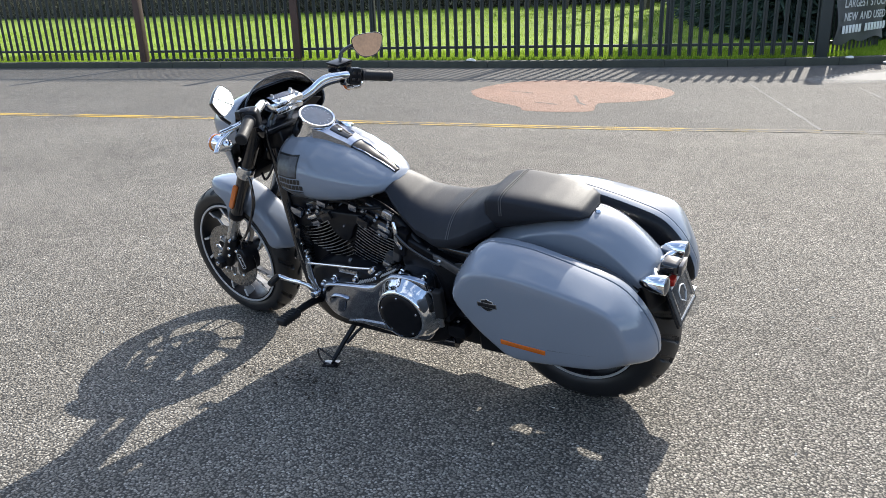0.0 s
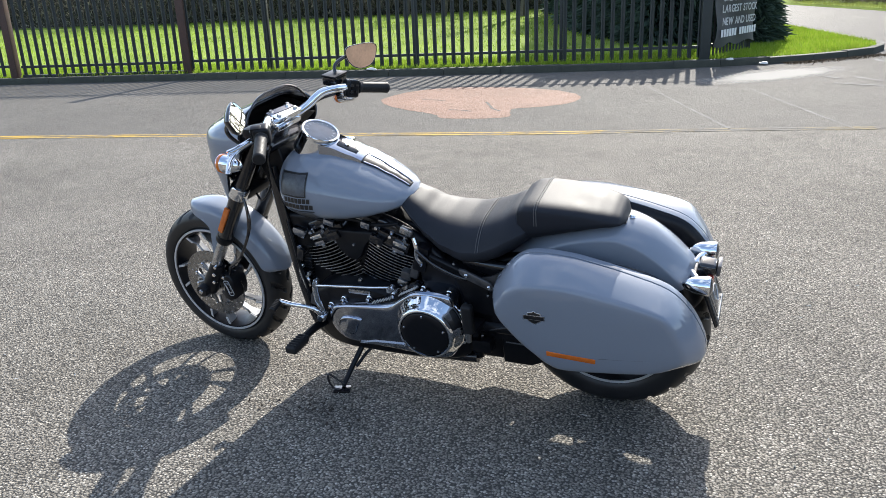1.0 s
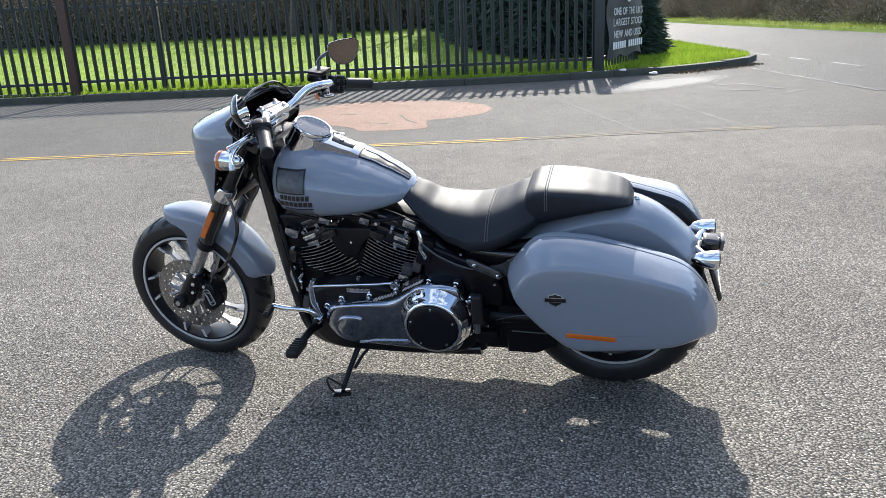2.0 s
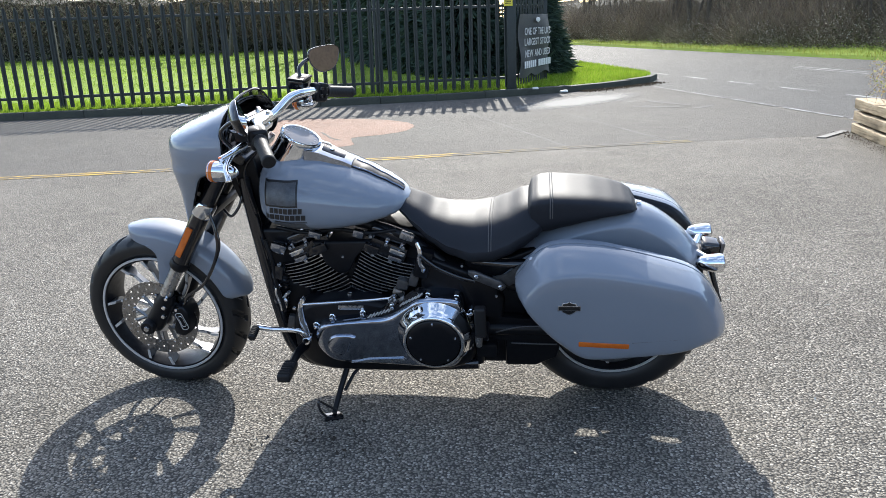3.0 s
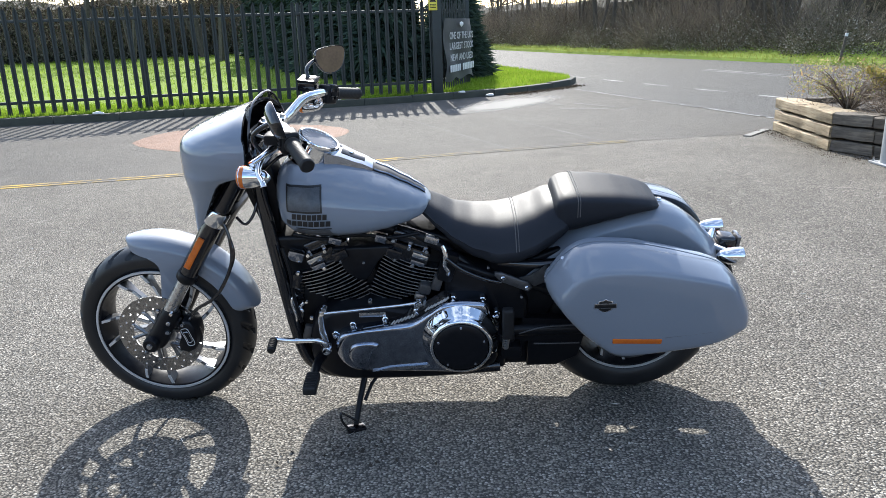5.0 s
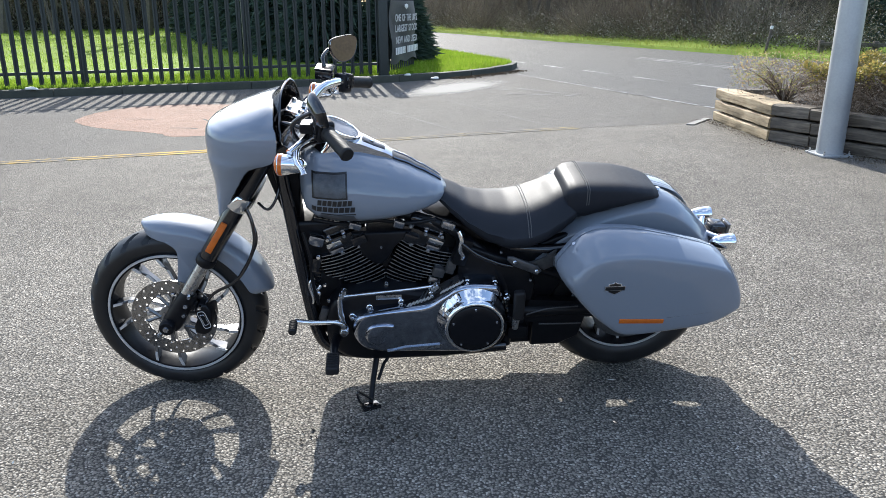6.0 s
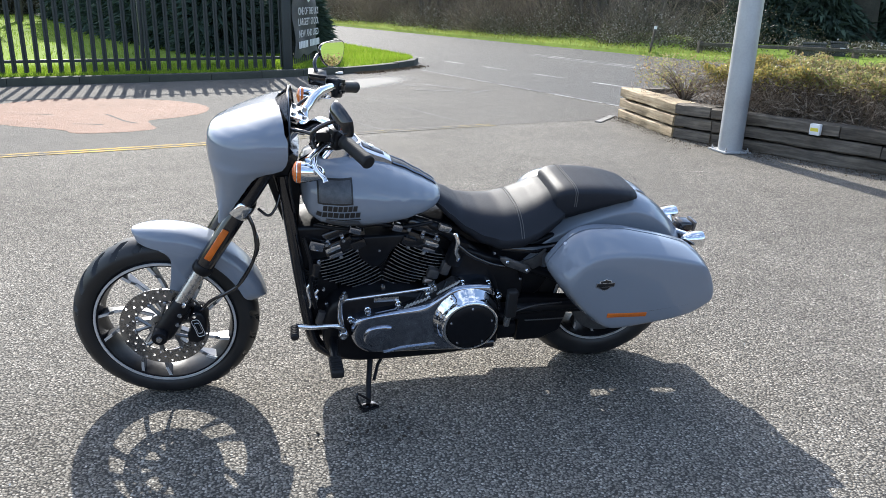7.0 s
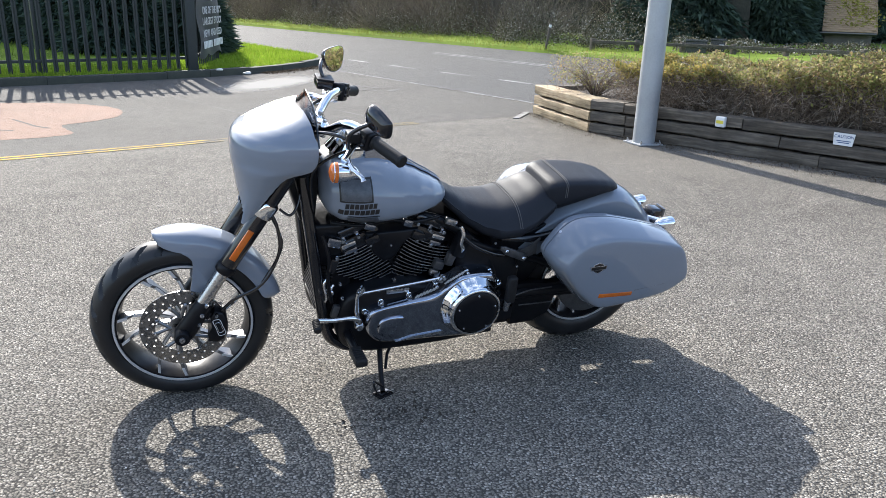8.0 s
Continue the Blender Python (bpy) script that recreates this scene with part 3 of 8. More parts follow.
def flakes(centres, size, flat=0.6):
    """Small four-cornered leaves, turned at random."""
    n = len(centres)
    u = rng.normal(size=(n, 3))
    u /= np.linalg.norm(u, axis=1, keepdims=True)
    v = np.cross(u, rng.normal(size=(n, 3)))
    v /= np.linalg.norm(v, axis=1, keepdims=True) + 1e-9
    a, b = u * size[:, None], v * size[:, None] * flat
    pts = np.stack([centres - a, centres - b * 0.9 + a * 0.1, centres + a, centres + b], 1).reshape(-1, 3)
    return pts, np.arange(4 * n).reshape(-1, 4)


def stuff(name, vf, material, label, category):
    ob = raw(name, vf[0].tolist(), vf[1].tolist(), material)
    return tagged(ob, label, category, kind="stuff")


def in_polygon(pts, poly):
    x, y = pts[:, 0], pts[:, 1]
    inside = np.zeros(len(pts), bool)
    for (x0, y0), (x1, y1) in zip(poly, poly[1:] + poly[:1]):
        cross = ((y0 > y) != (y1 > y)) & (x < (x1 - x0) * (y - y0) / (y1 - y0 + 1e-12) + x0)
        inside ^= cross
    return inside


def grass(name, poly, count, height, z, label, lean=0.35, material=BLADE):
    lo, hi = np.min(poly, 0), np.max(poly, 0)
    pts = rng.uniform(lo, hi, (count * 4, 2))
    pts = pts[in_polygon(pts, [tuple(p) for p in poly])][:count]
    n = len(pts)
    c = np.column_stack([pts, np.full(n, z)])
    d = np.column_stack([rng.normal(0, lean, (n, 2)), np.ones(n)])
    return stuff(name, slivers(c, d, rng.uniform(0.5, 1.2, n) * height, rng.uniform(0.008, 0.018, n)), material, label, "grass")


kl = [(p.x, p.y) for p in inner]
near_kerb = [p for p in kl if -16 < p[0] and p[1] < 11.6]
grass("grass", near_kerb + [(p[0] - 0.45, p[1] + 1.5) for p in reversed(near_kerb)], 42000, 0.085, TOP - 0.015, "uneven grass tufts along the kerb under the fence")
island = [p for p in kl if p[0] > 0.2 and p[1] < 26]
grass("grass", island + [(-0.6, 25), (0.0, 11.2)], 34000, 0.085, TOP - 0.015, "bright sunlit grass on the corner island")
grass("grass", [(-30, 6), (-8, 9.8), (0, 12.3), (-0.5, 26), (-9, 40), (-28, 36)], 42000, 0.10, TOP - 0.015, "sunlit mown grass of the field")
verge_poly = [(x - 0.02, y) for x, y in FAR_EDGE[1:7]] + [(x + 2.0, y + 0.8) for x, y in reversed(FAR_EDGE[1:7])]
grass("grass", verge_poly, 40000, 0.17, 0.07, "long rough grass on the far verge", 0.45, ROUGHGRASS)

# the wood beyond the road: undergrowth, thin stems and a painted dark sheet behind
edge = np.array(FAR_EDGE, float)


def along_edge(n, off0, off1, lo=0.0, hi=1.0):
    seg = np.linalg.norm(np.diff(edge, axis=0), axis=1)
    cum = np.concatenate([[0], np.cumsum(seg)])
    s = rng.uniform(lo, hi, n) * cum[-1]
    i = np.clip(np.searchsorted(cum, s) - 1, 0, len(seg) - 1)
    p = edge[i] + (edge[i + 1] - edge[i]) * ((s - cum[i]) / seg[i])[:, None]
    off = rng.uniform(off0, off1, n)
    return np.column_stack([p[:, 0] + off * 0.95, p[:, 1] + off * 0.31]), off


def lump(xy, scale):
    return np.array([noise.noise(Vector((x * scale, y * scale, 3.7))) for x, y in xy])


def bushes(n, count, off0, off1, size0, size1, shell, end):
    """Points on and in rounded bushes along the road's far edge, with their outward directions."""
    centre, off = along_edge(count, off0, off1, 0.10, end)
    size = rng.uniform(size0, size1, count) * np.clip(0.55 + 0.16 * (off - off0), 0.55, 1.3)
    k = rng.integers(0, count, n)
    d = rng.normal(0, 1, (n, 3)) * (1, 1, 0.9)
    d[:, 2] = np.abs(d[:, 2])
    d /= np.linalg.norm(d, axis=1)[:, None]
    r = rng.uniform(0, 1, n) ** shell * size[k]
    p = np.column_stack([centre[k], np.full(n, 0.15)]) + d * r[:, None] * np.array((1.0, 1.0, 1.25))
    return p, d, size[k]


p, d, size = bushes(52000, 170, 1.2, 7.0, 0.8, 2.2, 0.55, 0.487)
wood_twigs = slivers(p, d + rng.normal(0, 0.35, d.shape) + (0, 0, 0.45), rng.uniform(0.25, 0.6, len(p)) * size, rng.uniform(0.006, 0.022, len(p)))
stuff("bare_twigs", wood_twigs, TWIG, "tangle of bare grey-brown winter twigs at the wood's edge", "undergrowth")
p, d, size = bushes(100000, 200, 0.75, 5.0, 0.55, 1.6, 0.4, 0.52)
stuff("bramble", flakes(p, rng.uniform(0.012, 0.036, len(p))), BRAMBLE, "dark bramble thicket with dry pale leaves", "undergrowth")


def stem(bm, p, height, r, lean, forks):
    """A slender winter tree: a tapered stem that forks into limbs."""
    top = Vector(p) + Vector((lean[0], lean[1], height))
    mid = Vector(p).lerp(top, 0.5) + Vector((random.uniform(-0.15, 0.15), random.uniform(-0.15, 0.15), 0)) * height * 0.2
    path = spline([p, mid, top], 4)
    tube(bm, path, [r * (1 - 0.8 * i / (len(path) - 1)) for i in range(len(path))], 6, False)
    for _ in range(forks):
        k = random.randint(3, len(path) - 2)
        q = path[k]
        a = random.uniform(0, 6.28)
        tip = q + Vector((math.cos(a), math.sin(a), random.uniform(0.5, 1.5))) * height * random.uniform(0.18, 0.35)
        bend = q.lerp(tip, 0.5) + Vector((0, 0, -0.06 * height))
        limb = spline([q, bend, tip], 3)
        tube(bm, limb, [r * 0.5 * (1 - 0.85 * i / (len(limb) - 1)) for i in range(len(limb))], 5, False)


def bare_tree(x, y, z, height, r, forks, label):
    bm = bmesh.new()
    stem(bm, (0, 0, 0), height, r, (random.uniform(-0.08, 0.08) * height, random.uniform(-0.08, 0.08) * height), forks)
    for _ in range(random.randint(0, 2)):
        a = random.uniform(0, 6.28)
        stem(bm, (0.08 * math.cos(a), 0.08 * math.sin(a), 0), height * random.uniform(0.6, 0.9), r * 0.6, (math.cos(a) * height * 0.2, math.sin(a) * height * 0.2), forks // 2)
    root = empty("bare_tree", Matrix.Translation((x, y, z - 0.05)), label, "tree", "bare winter trees")
    part("trunk", bm, BARK, root)
    n = 420
    c = np.column_stack([rng.normal(0, 0.16 * height, (n, 2)), rng.uniform(0.35, 1.0, n) * height])
    d = np.column_stack([c[:, :2] + rng.normal(0, 0.3, (n, 2)), rng.uniform(0.2, 1.2, n)])
    v, f = slivers(c, d, rng.uniform(0.4, 1.1, n) * height * 0.16, rng.uniform(0.008, 0.022, n))
    raw("crown", v.tolist(), f.tolist(), TWIG, root)


xy, off = along_edge(44, 3.0, 8.0, 0.14, 0.475)
for (x, y), o in zip(xy, off):
    bare_tree(x, y, 0.3, random.uniform(4.5, 8), random.uniform(0.04, 0.13), 7, "bare slender tree in the wood beyond the road")

# sheet far behind the wood's edge, its depth of shade painted as dark colour
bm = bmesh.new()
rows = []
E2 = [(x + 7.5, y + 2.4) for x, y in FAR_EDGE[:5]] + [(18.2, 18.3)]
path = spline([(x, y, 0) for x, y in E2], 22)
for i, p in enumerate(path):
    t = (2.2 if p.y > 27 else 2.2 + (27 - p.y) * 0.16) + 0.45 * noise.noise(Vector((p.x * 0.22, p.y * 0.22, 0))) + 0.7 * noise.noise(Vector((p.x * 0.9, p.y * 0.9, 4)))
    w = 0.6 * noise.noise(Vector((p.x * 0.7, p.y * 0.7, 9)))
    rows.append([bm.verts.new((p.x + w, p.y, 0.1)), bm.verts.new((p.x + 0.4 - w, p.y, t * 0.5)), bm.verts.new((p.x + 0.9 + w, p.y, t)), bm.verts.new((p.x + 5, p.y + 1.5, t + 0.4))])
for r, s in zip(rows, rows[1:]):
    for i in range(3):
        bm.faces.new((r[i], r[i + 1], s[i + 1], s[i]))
thing("wood_backdrop", bm, SHADEWOOD, "backdrop sheet with the winter wood's shade painted in", "backdrop", kind="structure")

# hedge and trees at the far side of the field
def field_far(n, depth):
    s = rng.uniform(0, 1, n)
    line = np.array([(-60, 24), (-30, 29), (-17, 36), (-9, 41), (-4, 42)], float)
    k = s * (len(line) - 1)
    i = np.clip(k.astype(int), 0, len(line) - 2)
    p = line[i] + (line[i + 1] - line[i]) * (k - i)[:, None]
    return p + np.column_stack([rng.normal(0, 0.4, n), rng.uniform(0, depth, n)])


xy = field_far(46000, 3.0)
h = 0.1 + rng.uniform(0, 1, len(xy)) ** 1.2 * (3.0 + 1.2 * lump(xy, 0.3))
stuff("field_hedge", flakes(np.column_stack([xy, h]), rng.uniform(0.03, 0.08, len(xy))), FARHEDGE, "bare grey-green winter hedge along the far side of the field", "hedge")
xy = field_far(34000, 3.5)
twig_h = 0.3 + rng.uniform(0, 1, len(xy)) * (4.6 + 1.8 * lump(xy, 0.3))
stuff("bare_twigs", slivers(np.column_stack([xy, twig_h]), np.column_stack([rng.normal(0, 0.5, (len(xy), 2)), rng.uniform(0.3, 1.2, len(xy))]), rng.uniform(0.5, 1.6, len(xy)), rng.uniform(0.012, 0.04, len(xy))), TWIG, "pale bare twigs standing out of the field hedge", "undergrowth")
# dark sheet behind the field hedge, with the shade put into its colour
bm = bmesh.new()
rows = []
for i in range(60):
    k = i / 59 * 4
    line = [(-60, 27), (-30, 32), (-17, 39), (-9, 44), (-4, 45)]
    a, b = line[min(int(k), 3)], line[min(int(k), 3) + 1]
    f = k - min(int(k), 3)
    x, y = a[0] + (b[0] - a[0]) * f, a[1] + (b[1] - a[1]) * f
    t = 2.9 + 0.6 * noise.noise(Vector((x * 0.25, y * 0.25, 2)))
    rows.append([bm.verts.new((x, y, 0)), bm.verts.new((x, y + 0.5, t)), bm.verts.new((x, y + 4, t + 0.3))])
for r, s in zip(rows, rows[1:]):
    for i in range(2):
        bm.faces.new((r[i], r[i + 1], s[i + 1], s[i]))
thing("field_backdrop", bm, SHADEWOOD, "backdrop sheet with the undergrowth's shade painted in", "backdrop", kind="structure")
for x, y, hh, r in ((-38, 27.5, 9, 0.28), (-31, 28, 10, 0.3), (-26.5, 27, 9, 0.24), (-23, 31, 11, 0.33), (-19.5, 29, 9, 0.26), (-16, 34, 11, 0.3), (-13.5, 33, 9, 0.22), (-11.5, 37, 11, 0.34), (-9, 31, 10, 0.3), (-8.0, 38, 10, 0.28), (-6.2, 36, 9, 0.24), (-21, 36, 12, 0.3), (-28, 33, 12, 0.3), (-34, 31, 12, 0.3)):
    bare_tree(x, y + (8 if x < -18 else 0), 0.1, hh, r * 0.55, 12, "bare tree with a dark trunk at the edge of the field")


def conifer(x, y, height, radius):
    """A dense dark conifer: trunk and tiers of drooping sprays."""
    root = empty("conifer", Matrix.Translation((x, y, 0.08)), "dense dark green conifer standing on the grass", "tree", "conifers by the fence")
    bm = bmesh.new()
    tube(bm, [(0, 0, 0), (0, 0, height * 0.5), (0.03, 0, height * 0.97)], [radius * 0.09, radius * 0.06, 0.01], 8)
    part("trunk", bm, BARK, root)
    n = 15000
    z = rng.uniform(0, 1, n) ** 1.35
    a = rng.uniform(0, 2 * np.pi, n)
    lobes = 1 + 0.16 * np.sin(a * 7 + z * 30) + 0.1 * np.sin(a * 3 + z * 11)
    rr = radius * (1 - z) ** 0.72 * lobes * rng.uniform(0.45, 1.0, n) ** 0.5
    c = np.column_stack([rr * np.cos(a), rr * np.sin(a), 0.15 + z * height])
    d = np.column_stack([np.cos(a), np.sin(a), rng.uniform(-0.9, 0.1, n)]) + rng.normal(0, 0.3, (n, 3))
    v, f = slivers(c, d, rng.uniform(0.18, 0.45, n), rng.uniform(0.05, 0.14, n))
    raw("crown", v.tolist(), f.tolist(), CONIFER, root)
    bm = bmesh.new()
    lathe(bm, [(0.0, 0.1), (radius * 0.6, 0.2), (radius * 0.5, height * 0.35), (radius * 0.25, height * 0.7), (0.0, height * 0.92)], (0, 0, 0), (0, 0, 1), 18)
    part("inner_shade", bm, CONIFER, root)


for x, y, hh, r in ((-6.6, 34.0, 11.0, 2.2), (-5.5, 31.6, 10.8, 2.1), (-4.7, 29.0, 10.5, 2.0), (-4.3, 26.3, 10.2, 1.8), (-3.8, 23.7, 9.7, 1.7), (-3.1, 21.2, 8.3, 1.5), (-2.4, 19.0, 6.8, 1.3), (-1.7, 17.0, 5.2, 1.05), (-1.1, 15.4, 4.0, 0.85)):
    conifer(x, y, hh, r)
# evergreen tip seen round the banner's edge
conifer(0.5, 15.0, 2.2, 0.6)


# ---------------------------------------------------------------- palisade fence
def pale_mesh(height):
    """A W-section pale with a three-pointed top."""
    xs = (-0.034, -0.017, 0.0, 0.017, 0.034)
    ys = (0.0, -0.012, 0.0, -0.012, 0.0)
    tops = (height - 0.09, height - 0.03, height, height - 0.03, height - 0.09)
    me = bpy.data.meshes.new("pale")
    v, f = [], []
    for dy in (0.0, 0.003):
        for i in range(5):
            v += [(xs[i], ys[i] + dy, 0), (xs[i], ys[i] + dy, tops[i])]
    for i in range(4):
        a, b = 2 * i, 10 + 2 * i
        f += [(a, a + 2, a + 3, a + 1), (b + 2, b, b + 1, b + 3), (a + 1, a + 3, b + 3, b + 1), (a + 2, a, b, b + 2)]
    f += [(0, 1, 11, 10), (9, 8, 18, 19)]
    me.from_pydata(v, [], f)
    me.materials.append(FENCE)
    return me


PALE_H = 1.56
PALE_MESH = pale_mesh(PALE_H)


def fence_run(name, a, b, spacing, label, category, z0=0.14, rails=(0.17, 1.36), frame_bar=False, ends=(0.08, 0.08), face=-1, group="palisade fencing"):
    a, b = Vector((*a, 0)), Vector((*b, 0))
    d = (b - a).normalized()
    length = (b - a).length
    turn = Matrix((( d.x, -d.y, 0, a.x), (d.y, d.x, 0, a.y), (0, 0, 1, 0), (0, 0, 0, 1)))
    root = empty(name, turn, label, category, group)
    for h in rails:
        bm = bmesh.new()
        block(bm, (length - 0.02, 0.045, 0.045), Matrix.Translation((length / 2, 0.03, z0 + h)), 0.004)
        part("rail", bm, FENCE, root)
    if frame_bar:
        bm = bmesh.new()
        block(bm, (length - 0.02, 0.05, 0.05), Matrix.Translation((length / 2, 0.03, z0 - 0.025)), 0.004)
        part("bottom_rail", bm, FENCE, root)
    n = max(1, round((length - ends[0] - ends[1]) / spacing))
    for i in range(n + 1):
        ob = new("pale", PALE_MESH)
        ob.parent = root
        ob.matrix_basis = pose(ends[0] + (length - ends[0] - ends[1]) * i / n, 0, z0 + random.uniform(-0.008, 0.008), 0, random.uniform(-0.5, 0.5), 0)
    return root


def post(name, x, y, size, height, material, label, turn=17):
    bm = bmesh.new()
    block(bm, (size[0], size[1], height), Matrix.Translation((0, 0, height / 2)), 0.006)
    block(bm, (size[0] + 0.012, size[1] + 0.012, 0.012), Matrix.Translation((0, 0, height + 0.006)), 0.003)
    ob = thing(name, bm, material, label, "fence post", "fence posts")
    ob.matrix_world = pose(x, y, 0.06, 0, 0, turn)
    return ob


P1, P2, PR, PS = (-11.5, 7.75), (-8.4, 8.74), (0.13, 11.15), (0.72, 13.1)
SP = 0.155
fence_run("palisade_fence", (-19.5, 5.6), P1, SP, "dark steel palisade fence beside the gate", "fence")
fence_run("metal_gate", (P1[0] + 0.1, P1[1] + 0.03), (P2[0] - 0.1, P2[1] - 0.03), SP, "closed dark steel palisade gate", "gate", 0.155, (0.14, 1.36), True)
fence_run("palisade_fence", P2, PR, SP, "long dark green-black palisade fence with pointed pales", "fence")
fence_run("palisade_fence", PR, PS, SP, "short return of palisade fence behind a banner", "fence")
fence_run("palisade_fence", PS, (-5.5, 31.0), SP * 1.6, "palisade fence running back beside the conifers", "fence")
post("gate_post", P1[0], P1[1], (0.13, 0.13), 2.0, RUSTY, "brown square steel gate post with worn paint")
post("gate_post", P2[0], P2[1], (0.14, 0.14), 2.0, RUSTY, "rust-brown square steel gate post")
post("fence_post", PR[0], PR[1], (0.16, 0.13), 1.72, FENCE, "dark steel corner post of the fence")
post("fence_post", PS[0], PS[1], (0.09, 0.09), 1.7, FENCE, "dark steel end post of the fence")
for k in (0.165, 0.455, 0.735):
    x, y = P2[0] + (PR[0] - P2[0]) * k, P2[1] + (PR[1] - P2[1]) * k
    post("fence_post", x + 0.01, y + 0.09, (0.05, 0.09), 1.6, FENCE, "dark steel intermediate post behind the pales")

kerb_stones()

# brick showroom wall behind the camera, seen only in the chrome and the mirrors
bm = bmesh.new()
block(bm, (44, 0.3, 2.6), Matrix.Translation((0.3, -15, 1.3)))
thing("wall_south", bm, BRICKWALL, "plain brown brick wall closing the car park", "wall", kind="structure")
bm = bmesh.new()
block(bm, (0.3, 16.0, 5.6), Matrix.Translation((22.5, -11.0, 2.8)))
thing("wall_east", bm, BRICKWALL, "plain brown brick wall beyond the road", "wall", kind="structure")

# unseen dark sheet added south of the road for the mirrors to reflect
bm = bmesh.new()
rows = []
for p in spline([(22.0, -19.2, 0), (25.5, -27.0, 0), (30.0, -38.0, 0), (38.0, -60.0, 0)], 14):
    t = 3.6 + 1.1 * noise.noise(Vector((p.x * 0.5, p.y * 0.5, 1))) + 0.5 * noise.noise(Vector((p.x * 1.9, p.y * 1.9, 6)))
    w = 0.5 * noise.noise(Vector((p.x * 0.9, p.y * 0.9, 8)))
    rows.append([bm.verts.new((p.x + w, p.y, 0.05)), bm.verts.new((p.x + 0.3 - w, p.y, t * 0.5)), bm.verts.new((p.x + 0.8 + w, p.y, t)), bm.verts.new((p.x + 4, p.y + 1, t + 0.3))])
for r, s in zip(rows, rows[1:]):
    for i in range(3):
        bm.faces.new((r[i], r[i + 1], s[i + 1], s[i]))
thing("mirror_backdrop", bm, SHADEWOOD, "added dark backdrop sheet, unseen except in the mirrors", "backdrop", kind="structure")


# ---------------------------------------------------------------- planter, lamp column, signs
PA, PB, PE = Vector((3.86, 6.05, 0)), Vector((3.775, 4.62, 0)), Vector((6.35, -0.95, 0))
planter = empty("timber_planter", Matrix(), "raised planter of old oak sleepers with a cut corner", "planter")
SLEEPER_H = 0.127


def sleeper(a, b, z, depth, material, shift=0.0, rough=0.014):
    """One sawn sleeper from a to b, its outer face on the line, worn at the edges."""
    d = (b - a).normalized()
    inward = Vector((d.y, -d.x, 0))
    if inward.x < 0:
        inward = -inward
    L = (b - a).length
    n = max(4, int(L / 0.14))
    bm = bmesh.new()
    rings = []
    h = SLEEPER_H - 0.022
    for i in range(n + 1):
        p = a + d * (L * i / n) + inward * shift
        j = lambda s: random.uniform(-s, s)
        c = 0.008
        prof = [(0, c), (c, 0), (depth - c, 0), (depth, c), (depth, h - c), (depth - c, h), (c * 1.6, h), (0, h - c * 1.6)]
        rings.append([p + inward * (u + j(rough) * 0.5) + Vector((0, 0, z + w + j(rough) * 0.5)) for u, w in prof])
    loft(bm, rings)
    origin = a.copy()
    origin.z = z
    rot = Matrix.Translation(origin) @ Matrix.Rotation(math.atan2(d.y, d.x), 4, "Z")
    bm.transform(rot.inverted())
    ob = part("sleeper", bm, material, planter, "", 30)
    ob.matrix_basis = rot
    return ob


for k in range(3):
    z = 0.0 + k * SLEEPER_H
    # sunlit end and shaded long side are painted in separate oak tones
    sleeper(PB, PA.copy(), z, 0.24, OAK_SUNLIT, 0.004 * (2 - k) * -1 + 0.008)
    long = PE - PB
    cuts = [0.07 if k == 2 else 0.075, 0.40 - 0.06 * k, 0.72 + 0.05 * k, 1.0]
    for c0, c1 in zip(cuts, cuts[1:]):
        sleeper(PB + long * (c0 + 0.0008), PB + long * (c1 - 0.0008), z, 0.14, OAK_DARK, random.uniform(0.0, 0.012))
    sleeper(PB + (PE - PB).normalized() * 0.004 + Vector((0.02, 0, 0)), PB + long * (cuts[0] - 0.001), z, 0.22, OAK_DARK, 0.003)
for k in range(3):
    q = PA + Vector((0.245, 0, 0))
    sleeper(q, q + Vector((2.0, 0.55, 0)), k * SLEEPER_H, 0.2, OAK_DARK)
bm = bmesh.new()
soil = [(PA.x + 0.2, PA.y - 0.05), (PB.x + 0.2, PB.y + 0.02), (PE.x + 0.13, PE.y), (PE.x + 2.4, PE.y + 0.7), (PA.x + 2.3, PA.y + 0.5)]
bmesh.ops.triangulate(bm, faces=[bm.faces.new([bm.verts.new((x, y, 0.30)) for x, y in soil])])
thing("planter_soil", bm, SOIL, "dark soil with dead leaves inside the planter", "soil", kind="structure")

WALL_D = (PE - PB).normalized()
WALL_N = Vector((WALL_D.y, -WALL_D.x, 0))
if WALL_N.x > 0:
    WALL_N = -WALL_N


def wall_pose(s, z, out):
    p = PB + WALL_D * s + WALL_N * out
    m = Matrix(((WALL_D.x, WALL_N.x, 0, p.x), (WALL_D.y, WALL_N.y, 0, p.y), (0, 0, 1, z), (0, 0, 0, 1)))
    return m


